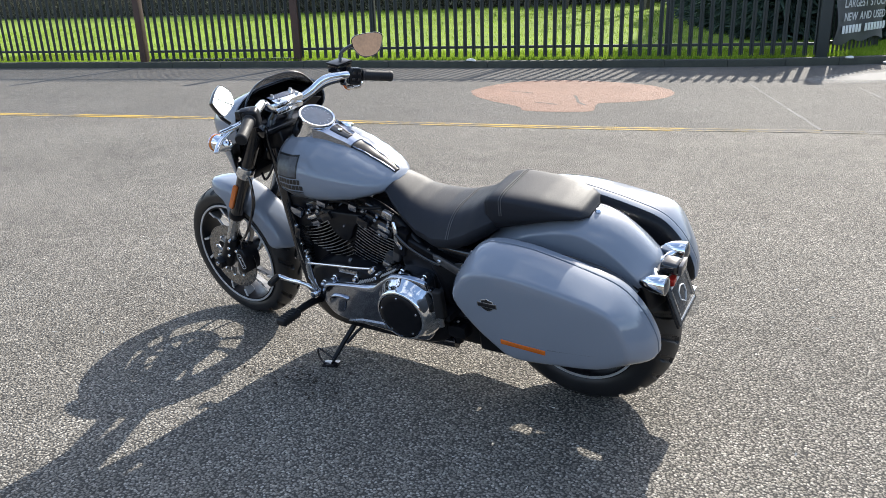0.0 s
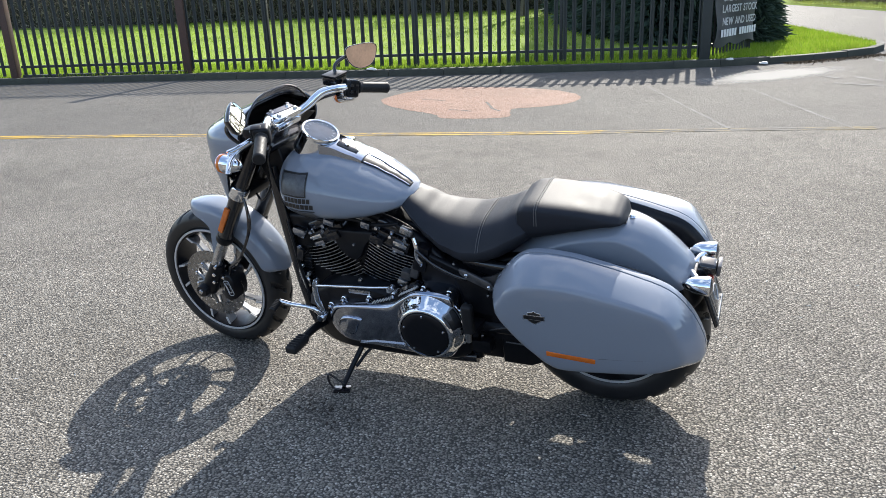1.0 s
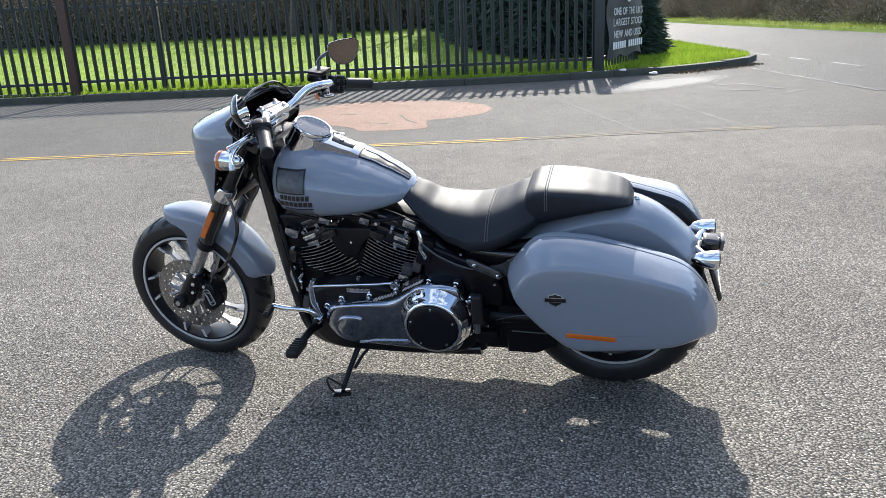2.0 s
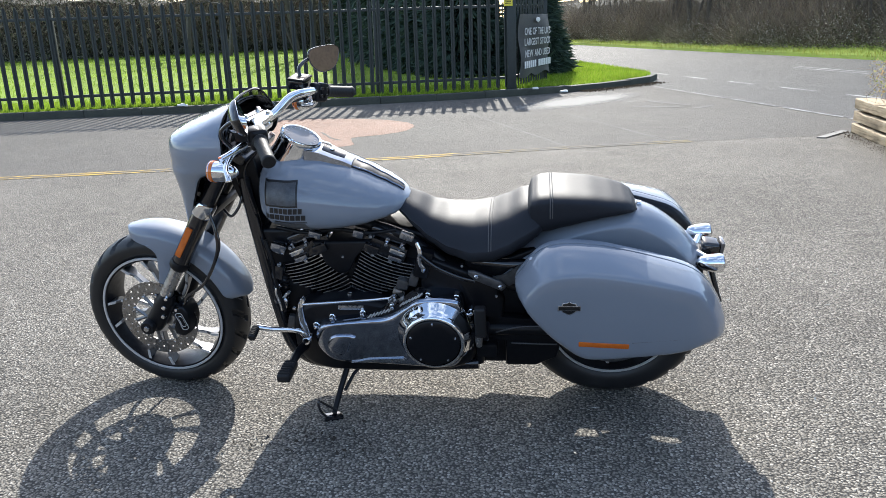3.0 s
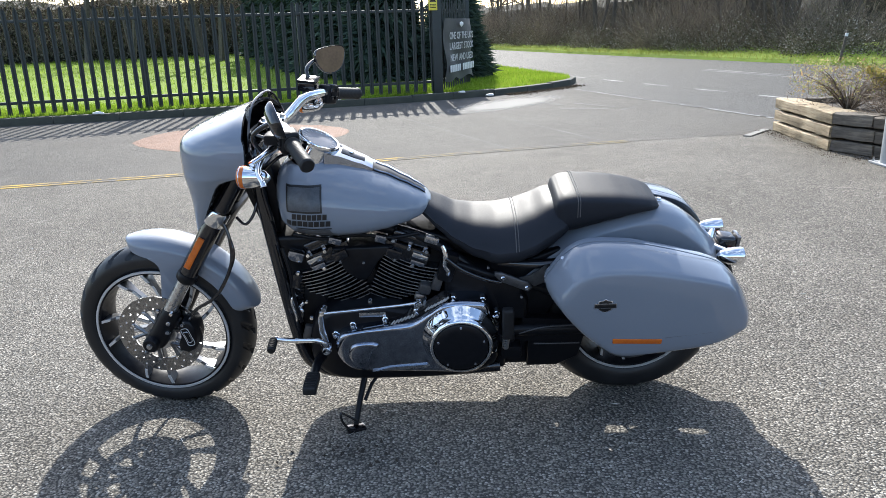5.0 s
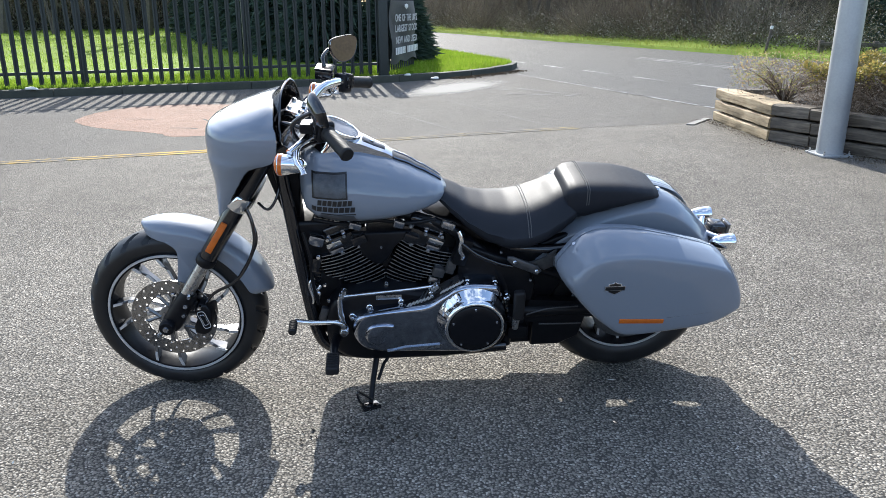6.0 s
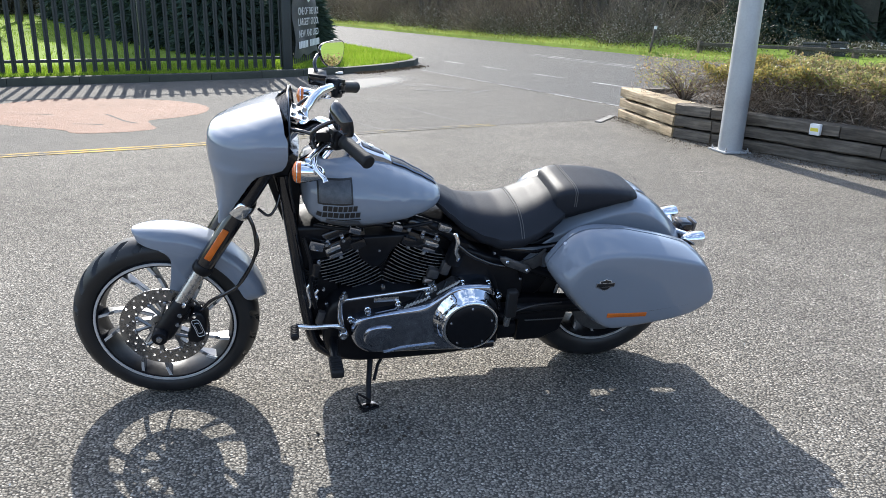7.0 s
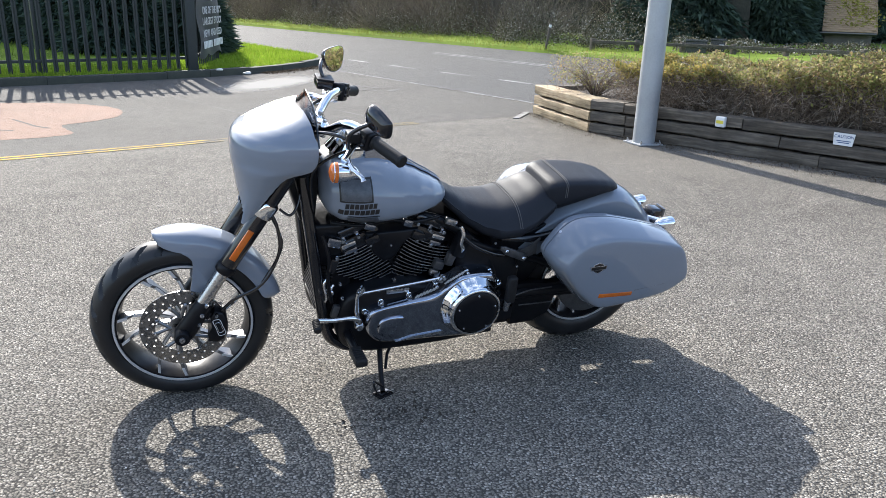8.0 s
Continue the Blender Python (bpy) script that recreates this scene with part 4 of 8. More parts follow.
# shrubs on the planter
def shrub(s, inset, length, depth, top, leaves, twigs, label, tint=SHRUB):
    c = PB + WALL_D * s - WALL_N * inset
    turn = Matrix.Translation((c.x, c.y, 0.29)) @ Matrix.Rotation(math.atan2(WALL_D.y, WALL_D.x), 4, "Z")
    root = empty("shrub", turn, label, "shrub", "shrubs in the planter")
    bm = bmesh.new()
    for _ in range(26):
        x, y = random.uniform(-length, length) * 0.42, random.uniform(-depth, depth) * 0.35
        a = random.uniform(0, 6.28)
        tip = Vector((x + math.cos(a) * 0.2, y + math.sin(a) * 0.2, top * random.uniform(0.5, 0.95)))
        tube(bm, spline([(x, y, 0), Vector((x, y, 0)).lerp(tip, 0.5) + Vector((0.03, 0.03, 0)), tip], 3), [0.009, 0.008, 0.007, 0.006, 0.005, 0.004, 0.003], 5, False)
    part("stem", bm, BARK, root)
    n = twigs
    x, y = rng.uniform(-0.5, 0.5, n) * length, rng.uniform(-0.5, 0.5, n) * depth
    lim = top * (0.80 + 0.2 * np.sin(x * 5.1 + s * 3) * np.cos(y * 4.3) + 0.08 * np.sin(x * 17))
    z = rng.uniform(0.02, 0.92, n) * lim
    v, f = slivers(np.column_stack([x, y, z]), rng.normal(0, 1, (n, 3)) * (1, 1, 0.7) + (0, 0, 0.35), rng.uniform(0.06, 0.22, n), rng.uniform(0.003, 0.008, n))
    raw("twig_mass", v.tolist(), f.tolist(), SHRUBTWIG, root)
    n = leaves
    x, y = rng.uniform(-0.5, 0.5, n) * length, rng.uniform(-0.5, 0.5, n) * depth
    lim = top * (0.82 + 0.16 * np.sin(x * 5.1 + s * 3) * np.cos(y * 4.3) + 0.08 * np.sin(x * 17) * np.sin(y * 13))
    z = lim * (1 - np.abs(rng.normal(0, 0.14 if s < 2 else 0.22, n)))
    keep = z > 0.1
    v, f = flakes(np.column_stack([x, y, z])[keep], rng.uniform(0.009, 0.024, keep.sum()), 0.55)
    raw("foliage", v.tolist(), f.tolist(), tint, root)


def bare_bush():
    c = PB + Vector((0.55, 0.75, 0))
    root = empty("shrub", Matrix.Translation((c.x, c.y, 0.29)), "sparse twiggy shrub at the planter's end", "shrub", "shrubs in the planter")
    bm = bmesh.new()
    for _ in range(60):
        a, r = random.uniform(0, 6.28), random.uniform(0.2, 0.55)
        tip = Vector((math.cos(a) * r, math.sin(a) * r, random.uniform(0.15, 0.44)))
        tube(bm, spline([(0.03 * math.cos(a), 0.03 * math.sin(a), 0), tip * 0.5 + Vector((0, 0, 0.06)), tip], 3), [0.008, 0.007, 0.006, 0.005, 0.004, 0.003, 0.002], 5, False)
    part("stem", bm, SHRUBTWIG, root)
    n = 1500
    a, r = rng.uniform(0, 6.28, n), rng.uniform(0.1, 0.6, n)
    v, f = slivers(np.column_stack([np.cos(a) * r, np.sin(a) * r, rng.uniform(0.06, 0.44, n)]), rng.normal(0, 1, (n, 3)), rng.uniform(0.05, 0.2, n), rng.uniform(0.003, 0.006, n))
    raw("twig_mass", v.tolist(), f.tolist(), SHRUBTWIG, root)
    n = 1600
    a, r = rng.uniform(0, 6.28, n), rng.uniform(0.2, 0.6, n)
    v, f = flakes(np.column_stack([np.cos(a) * r, np.sin(a) * r, rng.uniform(0.15, 0.5, n)]), rng.uniform(0.008, 0.017, n))
    raw("foliage", v.tolist(), f.tolist(), SHRUB, root)


bare_bush()
for s, top in ((0.75, 0.58), (1.6, 0.60), (2.5, 0.72), (3.4, 0.79), (4.3, 0.81), (5.3, 0.80)):
    shrub(s, 0.62, 1.2, 1.0, top, 9500 if s < 2 else 13000, 7500, "clipped winter shrub with yellowing leaves and brown twigs", SHRUBGOLD if s < 1.0 else SHRUB)
for s, top in ((0.9, 0.58), (2.2, 0.62), (3.5, 0.7), (4.9, 0.72)):
    shrub(s, 1.55, 1.6, 1.1, top, 7000, 2200, "clipped winter shrub behind the front row")

# lamp column
bm = bmesh.new()
n = 28
rings = []
for z, r in ((0.0, 0.112), (0.02, 0.112), (1.5, 0.108), (6.5, 0.09)):
    rings.append([(r * math.cos(2 * math.pi * (k + 0.3) / n), r * math.sin(2 * math.pi * (k + 0.3) / n), z) for k in range(n)])
loft(bm, rings)
col = empty("lamp_column", pose(3.965, 3.84, 0, 0, 0.7, 0), "grey painted steel lamp column bolted to the asphalt", "lamp post")
part("shaft", bm, GALV, col, "", 30)
bm = bmesh.new()
block(bm, (0.29, 0.29, 0.016), Matrix.Translation((0, 0, 0.009)), 0.003)
part("base_plate", bm, GALV, col)
for a in (45, 135, 225, 315):
    bm = turned([(0.0, 0.035), (0.007, 0.035), (0.007, 0.014), (0.013, 0.014), (0.013, 0.0), (0.0, 0.0)], (0.165 * math.cos(radians(a)), 0.165 * math.sin(radians(a)), 0.016), (0, 0, 1), 8)
    part("anchor_bolt", bm, SATIN, col, "bright anchor bolt")
bm = bmesh.new()
block(bm, (0.6, 0.22, 0.09), Matrix.Translation((-0.25, 0, 6.5)), 0.02)
part("lantern", bm, GALV, col)


def words(text, size, m, material, parent, squeeze=1.0):
    """Lettering, one mesh a letter, centred on m's origin."""
    made, run = [], 0.0
    for ch in text:
        if ch == " ":
            run += size * 0.34
            continue
        cu = bpy.data.curves.new("letter", "FONT")
        cu.body, cu.size, cu.align_y, cu.extrude = ch, size, "CENTER", 0.0012
        cu.offset = size * 0.014
        tmp = bpy.data.objects.new("letter", cu)
        me = bpy.data.meshes.new_from_object(tmp)
        bpy.data.objects.remove(tmp)
        xs = [v.co.x for v in me.vertices]
        lo, hi = min(xs), max(xs)
        me.transform(Matrix.Translation((run - lo, 0, 0)))
        run += hi - lo + size * 0.075
        me.materials.append(material)
        made.append(new("letter", me))
    for ob in made:
        ob.data.transform(Matrix.Translation((-run / 2, 0, 0)))
        ob.parent = parent
        ob.matrix_basis = m @ Matrix.Diagonal((squeeze, 1, 1, 1))


def sign_axes(m):
    """Lettering lies in the sign's x-z plane and looks along its +y."""
    return m @ Matrix(((1, 0, 0, 0), (0, 0, 1, 0), (0, 1, 0, 0), (0, 0, 0, 1)))


BLUE = surface("blue print", (0.03, 0.06, 0.16), (0.05, 0.09, 0.22), (0.5, 0.6), 0, 30)
m = wall_pose(2.634, 0.286, 0.004)
bm = bmesh.new()
loft(bm, [[(-0.098, y, -0.064), (0.09, y, -0.066), (0.105, y, 0.062), (-0.108, y, 0.064)] for y in (0.0, 0.006)])
caution = thing("caution_sign", bm, WHITE, "white caution notice fixed to the sleepers", "sign")
caution.matrix_world = m @ Matrix.Scale(0.84, 4)
words("CAUTION", 0.042, sign_axes(Matrix.Translation((0, 0.0065, 0.025))), BLUE, caution)
for z, w in ((-0.018, 0.14), (-0.036, 0.11)):
    bm = bmesh.new()
    block(bm, (w, 0.0016, 0.009), Matrix.Translation((0, 0.0068, z)))
    part("print_bar", bm, BLUE, caution, "unreadable line of small print")
m = wall_pose(1.52, 0.304, 0.0)
bm = bmesh.new()
block(bm, (0.095, 0.05, 0.10), Matrix.Translation((0, 0.03, 0)), 0.012, 2)
box = thing("wall_box", bm, WHITE, "small white box fixed to the sleepers", "electrical box")
box.matrix_world = m
bm = bmesh.new()
block(bm, (0.07, 0.003, 0.03), Matrix.Translation((0, 0.0565, 0.0)))
part("yellow_label", bm, SIGNYELLOW, box, "yellow warning label")

# banner on the fence's return, and the warning plate on the corner post
bd = Vector((PS[0] - PR[0], PS[1] - PR[1], 0))
bl = bd.length
bd.normalize()
bn = Vector((bd.y, -bd.x, 0))
bm = bmesh.new()
rows = []
W0, W1, Z0, Z1 = 0.14, bl + 0.02, 0.30, 1.36
for i in range(25):
    t = i / 24
    row = []
    for j in range(17):
        q = j / 16
        wave = 0.03 * math.sin(t * 9 + q * 2) * (1 - q * 0.4) + 0.025 * math.sin(q * 7 + t * 3)
        sag = 0.05 * math.sin(math.pi * t) * (1 - 2 * abs(q - 0.5)) + 0.03 * (1 - q) * math.sin(t * 14)
        row.append(Vector((W0 + (W1 - W0) * t + 0.03 * math.sin(q * 6) * (1 - t), 0.03 + wave, Z0 + (Z1 - Z0) * q - sag)))
    rows.append(row)
loft(bm, rows, False, False)
solid(bm, 0.002)
ban = thing("banner", bm, BANNER, "creased black advertising banner tied to the fence", "banner")
frame_m = Matrix(((bd.x, bn.x, 0, PR[0] + bn.x * 0.06), (bd.y, bn.y, 0, PR[1] + bn.y * 0.06), (0, 0, 1, 0), (0, 0, 0, 1)))
ban.matrix_world = frame_m
mid = (W0 + W1) / 2


def banner_text(text, z, size, squeeze):
    return words(text, size, Matrix.Translation((mid, 0.10, z)) @ Matrix(((1, 0, 0, 0), (0, 0, 1, 0), (0, 1, 0, 0), (0, 0, 0, 1))), PALE, ban, squeeze)


banner_text("ONE OF THE UK'S", 1.06, 0.17, 1.15)
banner_text("LARGEST STOCK", 0.88, 0.17, 1.2)
banner_text("NEW AND USED", 0.68, 0.17, 1.2)
for k in range(14):
    if k == 6:
        continue
    bm = bmesh.new()
    block(bm, (0.085, 0.003, 0.12), Matrix.Translation((mid - 0.78 + 0.12 * k, 0.10, 0.50)), 0.004)
    part("mark_slab", bm, WHITE, ban, "plain white slab of a maker's name")
part("logo_outline", prism([(mid + x * 6, 1.26 + z * 2.2) for x, z in ((-0.02, 0.006), (-0.018, 0.014), (0, 0.021), (0.018, 0.014), (0.02, 0.006), (0.02, -0.006), (0, -0.022), (-0.02, -0.006))], 0.095, 0.10, 0.001), WHITE, ban, "plain white shield shape")
bm = bmesh.new()
block(bm, (0.15, 0.004, 0.25), None, 0.006)
warn = thing("warning_plate", bm, SIGNYELLOW, "yellow warning plate on the corner post", "sign")
warn.matrix_world = pose(PR[0] - 0.04, PR[1] - 0.09, 1.62, 0, 0, 17)
bm = bmesh.new()
loft(bm, [[(-0.06, y, 0.01), (0.06, y, 0.01), (0.0, y, 0.105)] for y in (-0.0035, -0.0045)])
part("warning_triangle", bm, BLACK, warn, "black warning triangle")
for z, w in ((-0.03, 0.11), (-0.055, 0.10), (-0.08, 0.11)):
    bm = bmesh.new()
    block(bm, (w, 0.001, 0.011), Matrix.Translation((0, -0.0045, z)))
    part("print_bar", bm, BLACK, warn, "unreadable line of print")

# beyond the road: marker post, rail fence, bins, a tiled house
bm = bmesh.new()
block(bm, (0.06, 0.045, 0.72), Matrix.Translation((0, 0, 0.36)), 0.01)
mk = thing("marker_post", bm, OAK_DARK, "leaning grey verge marker post with a pale band", "marker post")
mk.matrix_world = pose(9.95, 16.75, 0.1, 0, 9, 0)
bm = bmesh.new()
block(bm, (0.064, 0.049, 0.08), Matrix.Translation((0, 0, 0.63)), 0.005)
part("white_band", bm, WHITE, mk, "white reflective band")
rail = empty("rail_fence", Matrix(), "low weathered timber rail beyond the road", "fence")
RAIL = [Vector(p) for p in ((10.9, 15.9, 0.355), (12.8, 14.5, 0.36), (14.7, 12.8, 0.355), (16.0, 11.6, 0.35))]
for p, q in zip(RAIL, RAIL[1:]):
    d = (q - p).normalized()
    bm = bmesh.new()
    block(bm, ((q - p).length - 0.01, 0.06, 0.085), Matrix.Translation(p.lerp(q, 0.5)) @ d.to_track_quat("X", "Z").to_matrix().to_4x4(), 0.012)
    part("rail", bm, OAK_DARK, rail)
for p in RAIL + [RAIL[0].lerp(RAIL[1], 0.5), RAIL[1].lerp(RAIL[2], 0.5)]:
    bm = bmesh.new()
    block(bm, (0.11, 0.11, 0.46), Matrix.Translation((p.x + 0.05, p.y + 0.06, 0.21)), 0.01)
    part("post", bm, OAK_DARK, rail)
for k, (x, y, w, top) in enumerate(((13.25, 14.5, 0.52, 0.50), (13.92, 14.45, 0.36, 0.53))):
    bm = bmesh.new()
    loft(bm, [[(-w / 2, -0.2, 0), (w / 2, -0.2, 0), (w / 2, 0.2, 0), (-w / 2, 0.2, 0)], [(-w / 2, -0.2, top - 0.15), (w / 2, -0.2, top - 0.15), (w / 2, 0.2, top - 0.15), (-w / 2, 0.2, top - 0.15)], [(-w / 2 - 0.02, -0.22, top - 0.13), (w / 2 + 0.02, -0.22, top - 0.13), (w / 2 + 0.02, 0.22, top - 0.13), (-w / 2 - 0.02, 0.22, top - 0.13)], [(-w / 2 - 0.02, -0.22, top - 0.1), (w / 2 + 0.02, -0.22, top - 0.1), (w / 2 + 0.02, 0.22, top - 0.1), (-w / 2 - 0.02, 0.22, top - 0.1)]])
    wb = thing("utility_box", bm, PLATE, "dark blue-grey utility box beside the low rail", "utility box", "utility boxes")
    wb.matrix_world = pose(x, y, 0.1, 0, 0, -42)
    bm = bmesh.new()
    block(bm, (0.12, 0.006, 0.09), Matrix.Translation((0.1, -0.202, 0.25)), 0.002)
    part("label", bm, WHITE, wb, "small white label")

n = 9000
t, o = rng.uniform(0, 1, n), rng.uniform(0.35, 2.6, n)
px, py = 12.6 + 4.4 * t + 0.65 * o, 14.7 - 3.75 * t + 0.76 * o
stuff("bramble", flakes(np.column_stack([px, py, 0.15 + rng.uniform(0, 1, n) ** 1.3 * (0.2 + 0.3 * np.clip(lump(np.column_stack([px, py]), 0.8) + 0.4, 0, 1))]), rng.uniform(0.015, 0.05, n)), BRAMBLE, "low dark bramble behind the timber rail", "undergrowth")

# the house stands lower than the road; its near slope faces the car park
HA, HB = Vector((21.08, 17.73, 0.66)), Vector((22.9, 15.9, 0.62))
hu = (HB - HA).normalized()
house = empty("house", Matrix(((hu.x, -hu.y, 0, HA.x), (hu.y, hu.x, 0, HA.y), (0, 0, 1, -2.0), (0, 0, 0, 1))), "old house with a mossy clay-tiled roof beyond the road", "house")
HL, HE, HR, HD = 1.55, 2.66, 5.0, 4.6
bm = bmesh.new()
loft(bm, [[(0.12, 0.3, 0), (HL, 0.3, 0), (HL, 2 * HD - 0.3, 0), (0.12, 2 * HD - 0.3, 0)], [(0.12, 0.3, HE), (HL, 0.3, HE), (HL, 2 * HD - 0.3, HE), (0.12, 2 * HD - 0.3, HE)]])
part("wall", bm, WALLSTONE, house, "grey weathered house wall")
bm = bmesh.new()
loft(bm, [[(x, 0.3, HE), (x, 2 * HD - 0.3, HE), (x, HD, HR - 0.1)] for x in (HL - 0.2, HL)])
part("gable", bm, WALLSTONE, house)
roof = bmesh.new()
loft(roof, [[(0.0, 0.0, HE - 0.06), (0.0, HD, HR - 0.06), (0.0, 2 * HD, HE - 0.06), (0.0, 2 * HD, HE), (0.0, HD, HR), (0.0, 0.0, HE)], [(HL + 0.12, 0.0, HE - 0.06), (HL + 0.12, HD, HR - 0.06), (HL + 0.12, 2 * HD, HE - 0.06), (HL + 0.12, 2 * HD, HE), (HL + 0.12, HD, HR), (HL + 0.12, 0.0, HE)]])
roof_ob = part("roof", roof, ROOFTILE, house, "red-brown tiled roof with yellow moss")
tile = bpy.data.meshes.new("roof_tile")
tb = bmesh.new()
block(tb, (0.245, 0.40, 0.02), None, 0.003, 1)
tb.to_mesh(tile)
tb.free()
tile.materials.append(ROOFTILE)
slope = math.atan2(HR - HE, HD)
for i in range(6):
    for j in range(24):
        d = 0.12 + j * 0.152
        ob = new("roof_tile", tile)
        ob.parent = roof_ob
        ob.matrix_basis = pose(0.12 + i * 0.25 + (0.125 if j % 2 else 0) - 0.0, d * math.cos(slope), HE + 0.028 + d * math.sin(slope), math.degrees(slope) - 4, 0, 0)
bm = bmesh.new()
block(bm, (HL + 0.2, 0.10, 0.10), Matrix.Translation((HL / 2, -0.05, HE - 0.06)), 0.02)
part("gutter", bm, BLACK, house, "dark eaves gutter")
MOSS = surface("yellow moss", (0.16, 0.15, 0.03), (0.36, 0.32, 0.06), (0.9, 1.0), 0, 2)
n = 1600
x, t = rng.normal(1.0, 0.35, n), rng.uniform(0.05, 1, n)
v, f = flakes(np.column_stack([x + 0.2 * np.sin(t * 9), HD * t, HE + 0.055 + (HR - HE) * t]), rng.uniform(0.02, 0.075, n))
tagged(raw("moss", v.tolist(), f.tolist(), MOSS, house), "patches of yellow moss")
for x, y, hh, r in ((17.6, 19.8, 5.0, 1.6), (19.2, 21.0, 5.6, 1.8), (19.9, 18.9, 5.2, 1.5), (15.8, 20.0, 4.2, 1.4), (22.4, 23.4, 8.0, 2.4), (25.6, 21.0, 8.0, 2.6), (27.5, 17.5, 7.0, 2.4)):
    conifer(x, y, hh, r)

# litter and dead leaves
for x, y, z, s in ((-5.05, 9.3, TOP, 0.06), (-4.98, 9.28, TOP, 0.04), (1.05, 11.35, 0.02, 0.06), (0.55, 11.0, TOP, 0.05)):
    bm = bmesh.new()
    bmesh.ops.create_icosphere(bm, subdivisions=2, radius=s)
    for q in bm.verts:
        q.co = Vector((q.co.x * 1.3, q.co.y * 0.9, max(-0.01, q.co.z * 0.55))) * (1 + 0.3 * noise.noise(q.co * 30))
    lit = thing("litter", bm, LITTER, "crumpled pale litter lying by the kerb", "litter", "litter by the kerb")
    lit.matrix_world = pose(x, y, z + 0.01)
n = 2000
s = rng.uniform(0, 3.6, n)
o = np.abs(rng.normal(0, 0.16, n))
c = np.column_stack([PB.x + WALL_D.x * s + WALL_N.x * o, PB.y + WALL_D.y * s + WALL_N.y * o, rng.uniform(0.003, 0.02, n)])
stuff("dead_leaves", flakes(c, rng.uniform(0.003, 0.010, n)), DEADLEAF, "dead leaves and grit along the foot of the planter", "leaves")
n = 900
t = rng.uniform(0, 1, n)
o = np.abs(rng.normal(0, 0.10, n))
c = np.column_stack([PB.x + (PA.x - PB.x) * t - o, PB.y + (PA.y - PB.y) * t, rng.uniform(0.003, 0.02, n)])
stuff("dead_leaves", flakes(c, rng.uniform(0.003, 0.008, n)), DEADLEAF, "dead leaves along the planter's end", "leaves")
n = 1500
t = rng.uniform(0, 1, n)
o = np.abs(rng.normal(0, 0.12, n))
c = np.column_stack([1.3 + 1.6 * t + o * 0.7, 11.62 + 1.55 * t ** 1.3 - o, rng.uniform(0.01, 0.03, n)])
stuff("dead_leaves", flakes(c, rng.uniform(0.006, 0.02, n)), DEADLEAF, "drift of brown leaves against the kerb", "leaves")
n = 240
c = np.column_stack([rng.uniform(-3.0, 3.0, n), rng.uniform(-1.6, 3.5, n), np.full(n, 0.004)])
d = np.column_stack([rng.normal(0, 1, (n, 2)), np.zeros(n)])
stuff("straw", slivers(c, d, rng.uniform(0.006, 0.035, n), rng.uniform(0.0015, 0.004, n)), LITTER, "scattered pale straw bits on the asphalt", "straw")

bm = bmesh.new()
loft(bm, [[(3.40, 5.70, z), (3.47, 5.66, z), (3.85, 6.10, z), (3.80, 6.16, z)] for z in (0.0, 0.012)])
thing("kerb_end", bm, CONCRETE, "pale concrete kerb end beside the planter", "kerb", kind="structure")

n = 90
c = np.column_stack([rng.normal(-0.16, 0.11, n), rng.normal(-0.48, 0.06, n), np.full(n, 0.004)])
stuff("dead_leaves", flakes(c, rng.uniform(0.003, 0.011, n)), SOIL, "dark crumbs of leaf and soil on the shaded asphalt", "leaves")
n = 130
c = np.column_stack([rng.uniform(-3.2, 3.2, n), rng.uniform(-1.9, 3.2, n), np.full(n, 0.004)])
stuff("grit", flakes(c, rng.uniform(0.002, 0.007, n)), LITTER, "scattered pale grit on the asphalt", "grit")


# ---------------------------------------------------------------- motorcycle
# Built upright with the front towards -x, then leant onto its side stand.
LEAN = 12.0
bike = empty("motorcycle", pose(0, -0.02, 0, LEAN, 0, 0), "grey touring cruiser motorcycle with hard panniers leaning on its stand", "motorcycle")
RAKE = Vector((0.532, 0, 0.847)).normalized()
HEAD = Vector((-0.41, 0, 0.92))
STEER = Matrix.Translation(HEAD) @ Matrix.Rotation(radians(-5.5), 4, RAKE) @ Matrix.Translation(-HEAD)
FC, FR = Vector((-0.783, 0, 0.302)), 0.300
RC, RR = Vector((0.780, 0, 0.314)), 0.312


def bp(name, bm, material, parent=None, label="", sharp=38, steer=False):
    if steer:
        bm.transform(STEER)
    return part(name, bm, material, parent or bike, label, sharp)


def tyre_profile(R, rim, w):
    half = w / 2
    out = []
    for k in range(31):
        a = math.pi * (k / 30 - 0.5)
        out.append((R - half * 0.62 * (1 - math.cos(a)), half * 0.98 * math.sin(a)))
    side = [(R - half * 0.62 - (R - half * 0.62 - rim) * 0.4, half * 0.985), (rim + 0.008, half * 0.88), (rim, half * 0.74)]
    return [(r, -h) for r, h in reversed(side)] + out + side


def groove(R, w, count, depth):
    def bend(r, h, a):
        if r < R * 0.86:
            return r
        s = 1 if h > 0 else -1
        t = (a * count / (2 * math.pi) + s * 0.25 + abs(h) / w * 1.6) % 1.0
        cut = depth if t < 0.24 and w * 0.10 < abs(h) < w * 0.455 else 0.0
        return r - cut
    return bend


